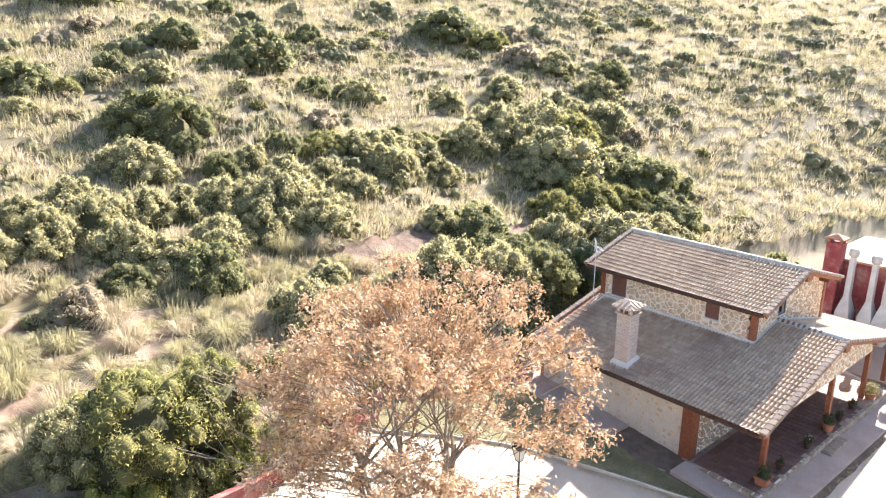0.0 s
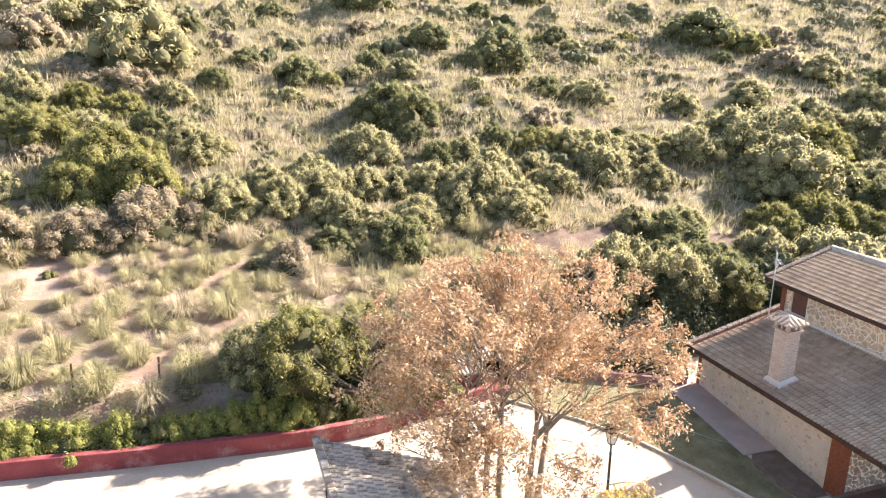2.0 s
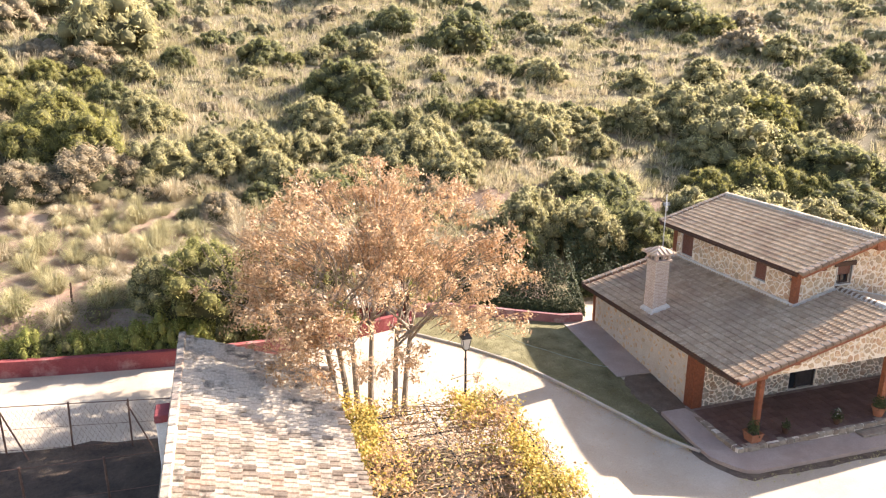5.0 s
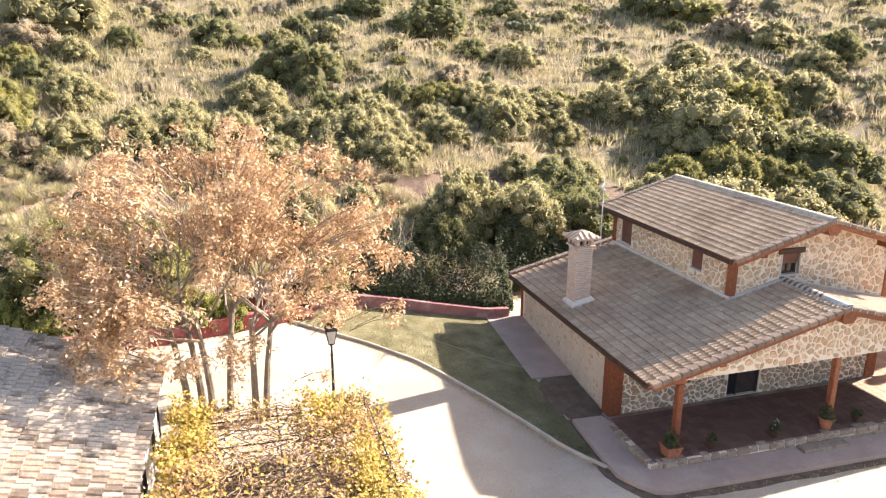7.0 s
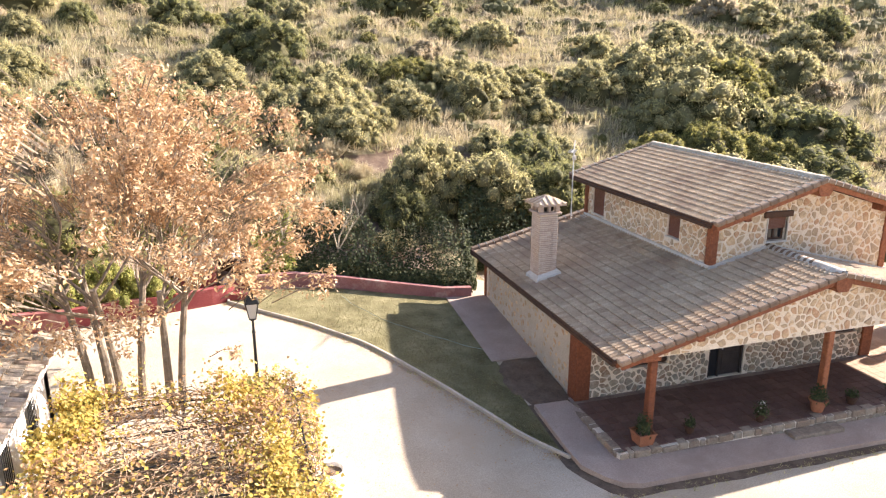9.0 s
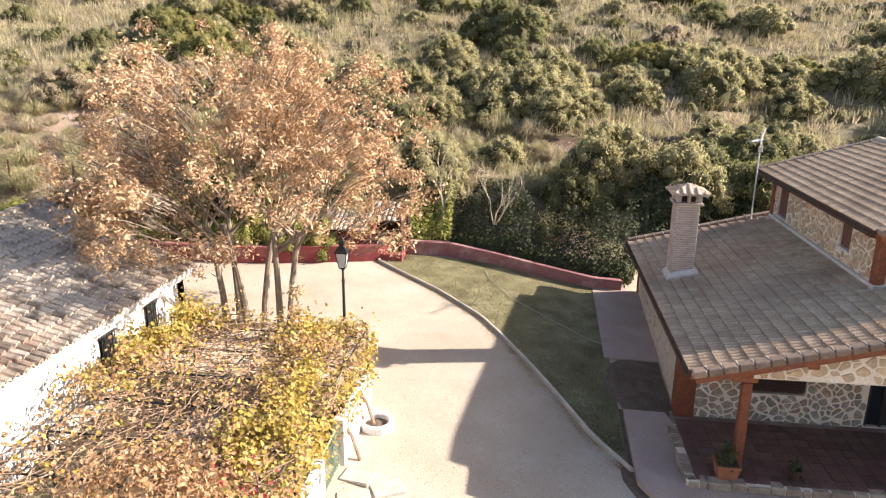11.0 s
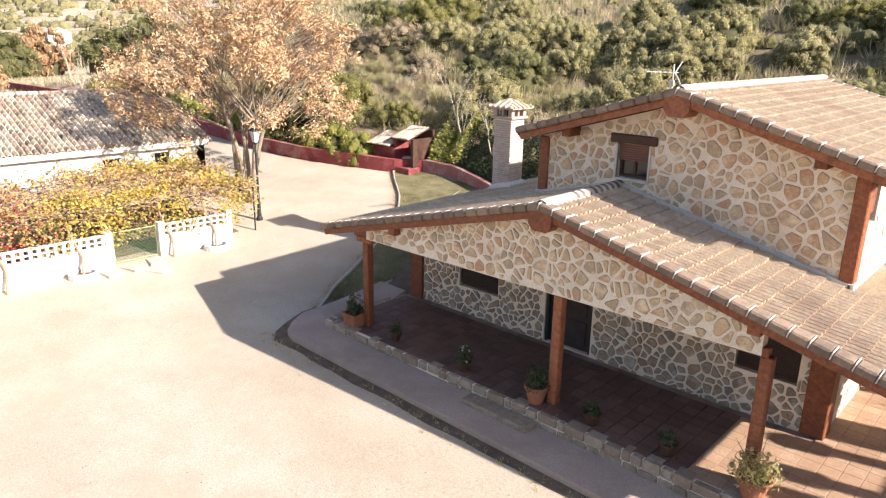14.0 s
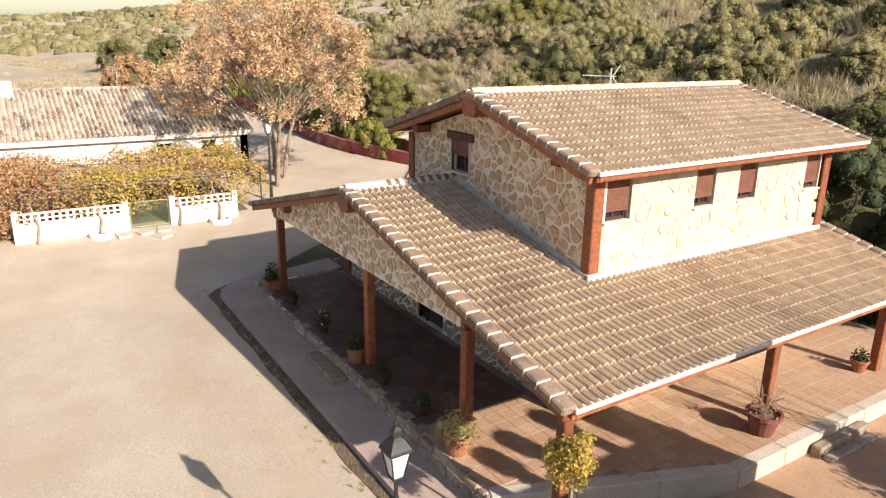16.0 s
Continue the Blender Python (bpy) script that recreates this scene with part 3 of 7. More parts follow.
stone_wall("porch_gable", "stone gable infill above the porch posts", house, (23.5, 9.3, 0), (1, 0, 0),
           [(0, 2.62), (9.4, 2.66), (9.4, 3.2), (R1X - 23.5, 4.2), (0, 2.9)], [], 0.22, 0.172, 0.042, 0.022, face=GABLE_STONE, seed=9)


def roof_slope(parent, name, rx, rz, pitch, eave, y0, y1, skip=None, near=None, tile_mat=TILE, wild=0.0, deck_mat=WOOD, w=0.2, tall=1.0):
    """One slope: deck, rows of roll tiles, the part near the terrace tile by tile."""
    side = 1 if eave > rx else -1
    L = math.hypot(eave - rx, (eave - rx) * pitch)
    down = Vector((side, 0, -pitch)).normalized()
    up = Vector((pitch * side, 0, 1)).normalized()
    top = Vector((rx, 0, rz - 0.085))
    deck = Shape()
    a, b = top, top + down * (L - 0.02)
    deck.prism([a + Vector((0, y0 + 0.03, 0)), b + Vector((0, y0 + 0.03, 0)), b + Vector((0, y0 + 0.03, -0.13)), a + Vector((0, y0 + 0.03, -0.13))], (0, y1 - y0 - 0.06, 0))
    roof = part(name, deck, deck_mat, parent, "timber roof deck")
    fix_normals(roof.data)
    rows = int(round(L / 0.31))
    ex = L / rows
    cols = int((y1 - y0 - 0.2) / w)
    prof = [(a * w / 0.2, h * tall) for a, h in ((0, -0.016), (0.035, 0.026), (0.085, 0.05), (0.135, 0.032), (0.175, -0.006), (0.2, -0.016))]
    rest = Shape()
    rng = random.Random(len(name) * 7 + rows)
    singles = 0
    for i in range(rows):
        for j in range(cols):
            y = y0 + 0.1 + j * w
            mid = top + down * ((i + 0.5) * ex)
            if skip and skip(mid.x, y):
                continue
            lift, sl, sy = rng.uniform(0, 0.008 + wild), rng.uniform(-0.006 - wild, 0.006 + wild), rng.uniform(-wild, wild) * 0.5
            rows3 = []
            for dd, hh in ((i * ex - 0.02, 0.004), ((i + 1) * ex + 0.012, 0.042 + lift), ((i + 1) * ex + 0.012, 0.002)):
                rows3.append([top + down * (dd + sl) + up * (h * (1 if hh > 0.003 else 0.7) + hh) + Vector((0, y + a + sy, 0)) for a, h in prof])
            if near and near(mid.x, y) and singles < 300:
                s = Shape()
                s.loft(rows3, cap=False, closed=False)
                part("tile", s, tile_mat, roof)
                singles += 1
            else:
                rest.loft(rows3, cap=False, closed=False)
    t = part("tiles", rest, tile_mat, roof)
    tagged(t, kind="stuff")
    return roof


vr_ = random.Random(3)


def verge(parent, rx, rz, pitch, eave, y, outward, ticks=WHITE_MORTAR):
    """Edge tiles of a gable with mortar at their joints, and the rake board beneath."""
    side = 1 if eave > rx else -1
    L = math.hypot(eave - rx, (eave - rx) * pitch)
    ang = math.atan(pitch)
    n = int(round(L / 0.31))
    e = L / n
    base = Matrix.Translation((rx, y, rz)) @ (Matrix.Rotation(ang, 4, "Y") if side > 0 else Matrix.Rotation(math.pi, 4, "Z") @ Matrix.Rotation(ang, 4, "Y"))
    sg = outward * side                   # which local y looks outward
    lo, hi = (-0.12, 0.15) if sg > 0 else (-0.15, 0.12)
    tile = Shape()
    tile.cbox(0.006, e - 0.006, lo, hi, -0.15, 0.0, 0.03)
    data = tile.mesh("verge_tile", VERGE)
    mort = Shape()
    mort.cbox(-0.0085, 0.0085, lo - 0.004, hi * 0.35 if sg > 0 else hi + 0.004, -0.13, 0.008, 0.005)
    mdata = mort.mesh("mortar_joint", ticks)
    board = Shape()
    blo, bhi = (-0.02, 0.06) if sg > 0 else (-0.06, 0.02)
    board.cbox(0, L - 0.05, blo, bhi, -0.275, -0.135, 0.008, base)
    rake = part("rake_board", board, WOOD, parent)
    for k in range(n):
        for d, nm in ((data, "verge_tile"), (mdata, "mortar_joint")):
            ob = part(nm, d, None, rake)
            ob.matrix_basis = base @ Matrix.Translation((k * e, 0, 0.02)) @ Matrix.Rotation(vr_.uniform(-0.012, 0.012), 4, 'Y')
    return rake


def ridge(parent, rx, rz, y0, y1, mat, pitch=0.38, second=None):
    n = int(round((y1 - y0) / pitch))
    e = (y1 - y0) / n
    s = Shape()
    k = 8
    rings = []
    for yy, r in ((0, 0.105), (e * 0.93, 0.12), (e * 0.93, 0.10)):
        rings.append([Vector((math.cos(math.pi * q / k) * r * 1.25, yy, math.sin(math.pi * q / k) * r - 0.05)) for q in range(k + 1)])
    s.loft(rings, cap=False, closed=False)
    data = s.mesh("ridge_tile", mat, True)
    other = s.mesh("ridge_tile", second or mat, True)
    bed = Shape()
    bed.cbox(rx - 0.15, rx + 0.15, y0 + 0.02, y1 - 0.02, rz - 0.11, rz - 0.03, 0.02)
    b = part("ridge_bed", bed, WHITE_MORTAR, parent)
    for q in range(n):
        ob = part("ridge_tile", other if q % 2 and q > n * 0.3 else data, None, b)
        ob.location = (rx, y0 + q * e, rz)


inside_upper = lambda x, y: UL + 0.1 < x < WR - 0.1 and FRONT + 0.05 < y < BACK
part("porch_ridge_beam", Shape().cbox(R1X - 0.12, R1X + 0.12, 9.12, FRONT, 3.98, 4.24, 0.015), WOOD, house)
roof_slope(house, "lower_roof_shaded", R1X, R1Z, P1, 22.15, 9.05, 19.8, inside_upper, w=0.153, tall=1.4)
roof_slope(house, "lower_roof_sunny", R1X, R1Z, P1, 36.07, 9.05, 20.1, inside_upper, lambda x, y: x > 31.0 and y < 13.2, w=0.153, tall=1.4)
roof_slope(house, "upper_roof_shaded", R2X, R2Z, P2, 26.4, 11.36, 20.2, w=0.153, tall=1.4)
rd = roof_slope(house, "upper_roof_sunny", R2X, R2Z, P2, 33.9, 11.36, 20.2, w=0.153, tall=1.4)
for e in (22.15, 36.07):
    verge(house, R1X, R1Z, P1, e, 9.05, -1)
    verge(house, R1X, R1Z, P1, e, 19.85, 1)
for e in (26.4, 33.9):
    verge(house, R2X, R2Z, P2, e, 11.36, -1)
    verge(house, R2X, R2Z, P2, e, 20.2, 1)
ridge(house, R1X, R1Z, 9.0, FRONT, WHITE_MORTAR, 0.11, VERGE)
ridge(house, R2X, R2Z, 11.3, 20.25, PALE_STONE)

# white flashing where the lower roof meets the upper walls
for x0, x1 in ((UL, R1X), (R1X, WR)):
    za, zb = R1Z - P1 * abs(x0 - R1X), R1Z - P1 * abs(x1 - R1X)
    s = Shape().prism([(x0 - 0.02, FRONT - 0.09, za - 0.06), (x1 + 0.02, FRONT - 0.09, zb - 0.06), (x1 + 0.02, FRONT - 0.09, zb + 0.05), (x0 - 0.02, FRONT - 0.09, za + 0.05)], (0, 0.12, 0))
    part("flashing", s, WHITE_MORTAR, house, "white mortar flashing")
for x, sx in ((UL, -1), (WR, 1)):
    z = R1Z - P1 * abs(x - R1X)
    part("flashing", Shape().cbox(x - 0.09 if sx < 0 else x - 0.03, x + 0.03 if sx < 0 else x + 0.09, FRONT - 0.09, BACK, z - 0.08, z + 0.07, 0.015), WHITE_MORTAR, house, "white mortar flashing")

# eaves: painted tile edge, wooden strip, gutter
def eave_line(x, z, y0, y1, top, strip):
    part("eave_edge", Shape().cbox(x - 0.07, x + 0.05, y0, y1, z - 0.10, z - 0.02, 0.012), top, house)
    part("eave_strip", Shape().cbox(x - 0.1, x + 0.0, y0 + 0.05, y1 - 0.05, z - 0.20, z - 0.101, 0.01), strip, house)


eave_line(36.07, R1Z - P1 * (36.07 - R1X), 9.1, 20.0, WHITE_MORTAR, WOOD)
eave_line(33.9, R2Z - P2 * (33.9 - R2X), 11.4, 20.15, WHITE_MORTAR, WOOD)
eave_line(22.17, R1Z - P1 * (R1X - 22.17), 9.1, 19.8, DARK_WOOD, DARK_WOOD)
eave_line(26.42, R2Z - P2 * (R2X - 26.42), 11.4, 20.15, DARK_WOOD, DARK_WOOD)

# ridge beam ends and purlin ends under the gables
for rx, rz, p, y, offs in ((R1X, R1Z, P1, 9.08, (-4.2, 4.0)), (R2X, R2Z, P2, 11.4, (-2.5, 2.6))):
    s = Shape().prism([(rx - 0.27, y - 0.13, rz - 0.19), (rx - 0.25, y - 0.13, rz - 0.42), (rx - 0.15, y - 0.13, rz - 0.54), (rx + 0.15, y - 0.13, rz - 0.54), (rx + 0.25, y - 0.13, rz - 0.42), (rx + 0.27, y - 0.13, rz - 0.19), (rx, y - 0.13, rz - 0.13)], (0, 0.58, 0))
    part("beam_end", s, WOOD, house, "shaped ridge beam end")
    for o in offs:
        z = rz - p * abs(o)
        part("purlin_end", Shape().cbox(rx + o - 0.11, rx + o + 0.11, y + 0.02, y + 0.5, z - 0.44, z - 0.25, 0.015), WOOD, house)

# corner piers boxed in wood
def pier(x0, x1, y0, y1, z0, z1):
    s = Shape().cbox(x0, x1, y0, y1, z0, z1, 0.02)
    part("corner_pier", s, WOOD, house, "brown timber-clad corner pier")


pier(UL - 0.06, UL + 0.19, FRONT - 0.06, FRONT + 0.19, 3.8, 5.27)
pier(UL - 0.06, UL + 0.19, BACK - 0.19, BACK + 0.06, 3.8, 5.27)
pier(WR - 0.19, WR + 0.06, FRONT - 0.06, FRONT + 0.2, 3.2, 5.3)
pier(WR - 0.19, WR + 0.06, BACK - 0.2, BACK + 0.06, 3.2, 5.3)
pier(WL - 0.07, WL + 0.4, FRONT - 0.08, FRONT + 0.42, 0.2, 2.72)
pier(WL - 0.05, WL + 0.12, BACK - 0.12, BACK + 0.05, 0.6, 2.72)
pier(WR - 0.36, WR + 0.07, FRONT - 0.09, FRONT + 0.36, FLOOR, 3.0)


# porch posts with corbels
def post(x, y, top, size=0.2, cap=False):
    h = size / 2
    p = part("porch_post", Shape().cbox(x - h, x + h, y - h, y + h, FLOOR, top, 0.02), WOOD, house, "square orange-brown timber post")
    if cap:
        part("corbel", Shape().cbox(x - 0.34, x + 0.2, y - h + 0.01, y + h - 0.01, top, top + 0.15, 0.02), WOOD, p)
    return p


for x in (23.42, 29.08, 32.98):
    post(x, 9.42, 2.49 if x < 24 else 2.64, cap=x < 24)
post(35.6, 9.4, 2.25)
post(35.35, 15.1, 2.3)
post(35.35, 19.4, 2.3)
part("porch_beam", Shape().cbox(23.0, 33.0, 9.325, 9.5, 2.63, 2.8, 0.015), WOOD, house)
part("terrace_beam", Shape().cbox(35.25, 35.45, 9.3, 19.9, 2.42, 2.60, 0.015), WOOD, house)

# ---- windows and doors ----
def window_x(x, y0, y1, z0, z1, out, shut, label):
    """A window in a wall that looks along x."""
    w = thing("window", label, "")
    w.parent = house
    d = 0.02 * out
    xi = x - 0.12 * out
    fr = Shape()
    for a, b, c, e in ((y0, y0 + 0.06, z0, z1), (y1 - 0.06, y1, z0, z1), (y0 + 0.06, y1 - 0.06, z0, z0 + 0.06), (y0 + 0.06, y1 - 0.06, z1 - 0.06, z1)):
        fr.cbox(min(xi, xi - 0.06 * out), max(xi, xi - 0.06 * out), a, b, c, e, 0.006)
    my = (y0 + y1) / 2
    fr.cbox(min(xi, xi - 0.05 * out), max(xi, xi - 0.05 * out), my - 0.03, my + 0.03, z0 + 0.06, z1 - 0.06, 0.006)
    part("window_frame", fr, DARK_WOOD, w)
    part("pane", Shape().box(xi - 0.035, xi - 0.03, y0, y1, z0, z1), GLASS, w)
    part("sill", Shape().cbox(min(x - 0.1 * out, x + 0.05 * out), max(x - 0.1 * out, x + 0.05 * out), y0 - 0.03, y1 + 0.03, z0 - 0.035, z0 + 0.012, 0.008), WHITE_MORTAR, w)
    if shut:
        zb = z0 + (1 - shut) * (z1 - z0)
        n = int((z1 - zb) / 0.045)
        for k in range(n):
            xa = x - 0.07 if out > 0 else x + 0.045
            part("slat", Shape().cbox(xa, xa + 0.025, y0 + 0.02, y1 - 0.02, z1 - (k + 1) * 0.045 + 0.004, z1 - k * 0.045, 0.004), SHUTTER, w)
    return w


for (a, b), sh in zip(((12.12, 12.8), (14.66, 15.28), (16.08, 16.7), (18.55, 19.15)), (0.82, 0.8, 0.84, 0.86)):
    window_x(WR, a, b, 4.32, 5.18, 1, sh, "upstairs window with a brown roller shutter mostly down")
window_x(UL, 18.05, 18.9, 4.12, 5.12, -1, 0.99, "tall window with its brown shutter down")
window_x(UL, 13.4, 14.05, 4.4, 5.1, -1, 0.99, "small window with its brown shutter down")


def window_y(y, x0, x1, z0, z1, shut, label, bars=True):
    w = thing("window", label, "")
    w.parent = house
    yi = y + 0.12
    fr = Shape()
    for a, b, c, e in ((x0, x0 + 0.06, z0, z1), (x1 - 0.06, x1, z0, z1), (x0 + 0.06, x1 - 0.06, z0, z0 + 0.06), (x0 + 0.06, x1 - 0.06, z1 - 0.06, z1)):
        fr.cbox(a, b, yi, yi + 0.06, c, e, 0.006)
    fr.cbox((x0 + x1) / 2 - 0.03, (x0 + x1) / 2 + 0.03, yi, yi + 0.05, z0 + 0.06, z1 - 0.06, 0.006)
    part("window_frame", fr, DARK_WOOD, w)
    part("pane", Shape().box(x0, x1, yi + 0.03, yi + 0.035, z0, z1), GLASS, w)
    if shut:
        n = int(shut * (z1 - z0) / 0.045)
        for k in range(n):
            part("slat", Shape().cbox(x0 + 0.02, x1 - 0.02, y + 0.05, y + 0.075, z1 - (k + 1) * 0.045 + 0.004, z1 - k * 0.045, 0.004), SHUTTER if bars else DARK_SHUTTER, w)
    return w


uw = window_y(FRONT, 28.70, 29.42, 4.6, 5.32, 0.55, "upper gable window with a half-lowered shutter under a dark lintel")
for a, b, c, d in ((28.66, 28.70, 4.58, 5.32), (29.42, 29.46, 4.58, 5.32), (28.66, 29.46, 4.54, 4.6)):
    part("window_trim", Shape().cbox(a, b, FRONT - 0.045, FRONT + 0.05, c, d, 0.008), WHITE_MORTAR, uw)
part("lintel", Shape().cbox(28.53, 29.58, FRONT - 0.07, FRONT + 0.1, 5.33, 5.52, 0.02), DARK_WOOD, house, "dark timber lintel")
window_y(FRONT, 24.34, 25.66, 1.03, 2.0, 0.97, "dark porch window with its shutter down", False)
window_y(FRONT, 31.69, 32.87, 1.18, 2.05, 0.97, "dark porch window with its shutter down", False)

front_door = thing("front_door", "dark panelled timber entrance door, closed", "door")
front_door.parent = house
s = Shape()
for a, b in ((27.12, 27.2), (28.34, 28.42), (27.5, 27.56)):
    s.cbox(a, b, FRONT + 0.04, FRONT + 0.14, FLOOR, 2.3, 0.01)
s.cbox(27.2, 28.34, FRONT + 0.04, FRONT + 0.14, 2.22, 2.3, 0.01)
part("door_frame", s, DOOR_PAINT, front_door)
s = Shape().cbox(27.56, 28.34, FRONT + 0.09, FRONT + 0.13, FLOOR + 0.02, 2.22, 0.008)
for z0, z1 in ((0.45, 1.05), (1.15, 1.6), (1.7, 2.12)):
    s.cbox(27.66, 28.24, FRONT + 0.065, FRONT + 0.1, z0, z1, 0.012)
part("door_leaf", s, DOOR_PAINT, front_door)
part("side_light", Shape().box(27.2, 27.5, FRONT + 0.1, FRONT + 0.11, FLOOR + 0.02, 2.22), GLASS, front_door)
part("handle", Shape().tube([(27.64, FRONT + 0.05, 1.2), (27.64, FRONT + 0.05, 1.4)], 0.014), ALU, front_door, "metal pull handle")
terrace_door = thing("terrace_door", "brown glazed terrace door, closed", "door")
terrace_door.parent = house
part("door_leaf", Shape().cbox(WR - 0.15, WR - 0.1, 14.84, 15.84, FLOOR, 2.35, 0.01), DARK_WOOD, terrace_door)

# chimney
chimney = part("chimney", Shape().box(22.755, 23.385, 15.04, 15.67, 2.75, 5.12), MORTAR, house, "pale painted brick chimney with a tiled cap")
bm_ = Shape().cbox(-0.115, 0.115, -0.035, 0.035, -0.029, 0.029, 0.006)
brick_mesh = bm_.mesh("brick", BRICK)
for r in range(33):
    z = 3.0 + r * 0.066
    if z > 5.08:
        break
    off = 0.12 if r % 2 else 0.0
    for k in range(3):
        c = -0.32 + 0.105 + off * 0.5 + k * 0.215
        for face in range(4):
            if (face == 1 or face == 2) and z < 3.1:
                continue
            m = Matrix.Translation((23.07, 15.355, z)) @ Matrix.Rotation(face * math.pi / 2, 4, "Z") @ Matrix.Translation((max(-0.2, min(0.2, c)), -0.288, 0))
            ob = part("brick", brick_mesh, None, chimney)
            ob.matrix_basis = m
s = Shape().cbox(22.67, 23.47, 14.955, 15.755, 5.12, 5.2, 0.015)
for cx in (22.79, 23.35):
    for cy in (15.075, 15.635):
        s.cbox(cx - 0.07, cx + 0.07, cy - 0.07, cy + 0.07, 5.2, 5.42, 0.01)
s.cbox(23.03, 23.11, 15.005, 15.705, 5.2, 5.42, 0.01)
s.cbox(22.73, 23.41, 15.315, 15.395, 5.2, 5.42, 0.01)
part("flue_head", s, BRICK, chimney)
# black block painted as the shade inside the flue
part("flue_shade", Shape().box(22.87, 23.27, 15.155, 15.555, 5.19, 5.40), DARK, chimney)
s = Shape().loft([[Vector((23.07 + w * a, 15.355 + w * b, h)) for a, b in ((-1, -1), (1, -1), (1, 1), (-1, 1))] for w, h in ((0.5, 5.42), (0.5, 5.47), (0.03, 5.70))])
cap = part("chimney_cap", s, BRICK, chimney, "small hipped cap of whitened tiles")
fix_normals(cap.data)
for face in range(4):
    for k in range(5):
        o = -0.4 + 0.2 * k
        reach = 0.5 - abs(o)
        s = Shape()
        rr = [[Vector((o + 0.06 * math.cos(a * math.pi / 5) * w, -d, z + 0.05 * math.sin(a * math.pi / 5) * w)) for a in range(6)] for d, z, w in ((0.54, 5.46, 1), (max(0.06, 0.52 - reach), 5.46 + 0.46 * min(0.46, reach), 0.8))]
        s.loft(rr, closed=False)
        ob = part("cap_tile", s, TILE, cap)
        ob.matrix_basis = Matrix.Translation((23.07, 15.355, 0)) @ Matrix.Rotation(face * math.pi / 2, 4, "Z")

part("mortar_skirt", Shape().loft([[Vector((23.07 + w * a + 0.02, 15.355 + w * b, h + 0.25 * w * a)) for a, b in ((-1, -1), (1, -1), (1, 1), (-1, 1))] for w, h in ((0.46, 2.95), (0.42, 3.11), (0.335, 3.2))]), WHITE_MORTAR, chimney, "mortar fillet round the chimney's foot")

# television aerial behind the roof
aerial = thing("television_aerial", "metal television aerial on a thin mast at the roof's back corner", "aerial")
part("mast", Shape().tube([(26.15, 19.45, 3.6), (26.15, 19.45, 6.75)], 0.024, 6), ALU, aerial)
part("boom", Shape().tube([(26.25, 19.6, 6.5), (25.65, 18.7, 6.52)], 0.014, 6), ALU, aerial)
for k in range(6):
    cx, cy = 25.68 + 0.085 * k, 18.75 + 0.128 * k
    part("element", Shape().tube([(cx - 0.12, cy + 0.08, 6.51), (cx + 0.12, cy - 0.08, 6.51)], 0.009, 5), ALU, aerial)
for sg in (1, -1):
    part("reflector", Shape().tube([(26.18, 19.5, 6.5), (26.3, 19.68, 6.5 + 0.34 * sg)], 0.02, 5), ALU, aerial)
part("junction_box", Shape().cbox(26.08, 26.22, 19.37, 19.44, 6.1, 6.28, 0.01), WHITE_MORTAR, aerial, "small white junction box")

# ---- porch, terrace, pavement ----
porch = part("porch_base", Shape().prism([(22.45, 8.95, -0.5), (34.4, 8.95, -0.5), (36.1, 13.1, -0.5), (36.1, 22.0, -0.5), (WR - 0.2, 22.0, -0.5), (WR - 0.2, FRONT + 0.2, -0.5), (22.45, FRONT + 0.2, -0.5)], (0, 0, 0.775)), GROUT, None, "raised porch and terrace paved with terracotta tiles")
fix_normals(porch.data)
tagged(porch, category="terrace", kind="structure")
tile_mesh = Shape().cbox(-0.155, 0.155, -0.155, 0.155, -0.02, 0.022, 0.005).mesh("floor_tile", SHADED_TILE)
sunny_mesh = Shape().cbox(-0.162, 0.162, -0.162, 0.162, -0.02, 0.022, 0.005).mesh("floor_tile", SUNLIT_TILE)
rest, rest_sunny, count = Shape(), Shape(), 0
for i in range(42):
    for j in range(40):
        x, y = 22.65 + 0.33 * i, 9.13 + 0.33 * j
        if y > 21.8 or x > 36.0 or (y > FRONT - 0.1 and x < WR + 0.1) or (x - 34.4) * 4.15 > (y - 8.95) * 1.7 - 0.5 and x > 34.2 and y < 13.3:
            continue
        # past the eave's shadow edge the tiles take the sunlit colour
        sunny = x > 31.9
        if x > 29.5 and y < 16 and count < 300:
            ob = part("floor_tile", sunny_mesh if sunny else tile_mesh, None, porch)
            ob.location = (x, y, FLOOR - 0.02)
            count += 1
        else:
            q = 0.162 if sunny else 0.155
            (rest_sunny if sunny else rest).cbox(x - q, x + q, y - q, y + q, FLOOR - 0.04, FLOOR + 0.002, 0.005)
tagged(part("floor_tile_rest", rest, material("shaded_porch_tile_joined", ((0.2, (0.105, 0.058, 0.045)), (0.5, (0.15, 0.085, 0.066)), (0.8, (0.20, 0.12, 0.095))), 2.5, 0.6, 25, 0.3, vary="island", spread=0.4, stain=(0.12, 0.07, 0.056), stain_scale=1.2), porch), kind="stuff")
tagged(part("floor_tile_rest", rest_sunny, SUNLIT_TILE, porch), kind="stuff")
rng = random.Random(12)


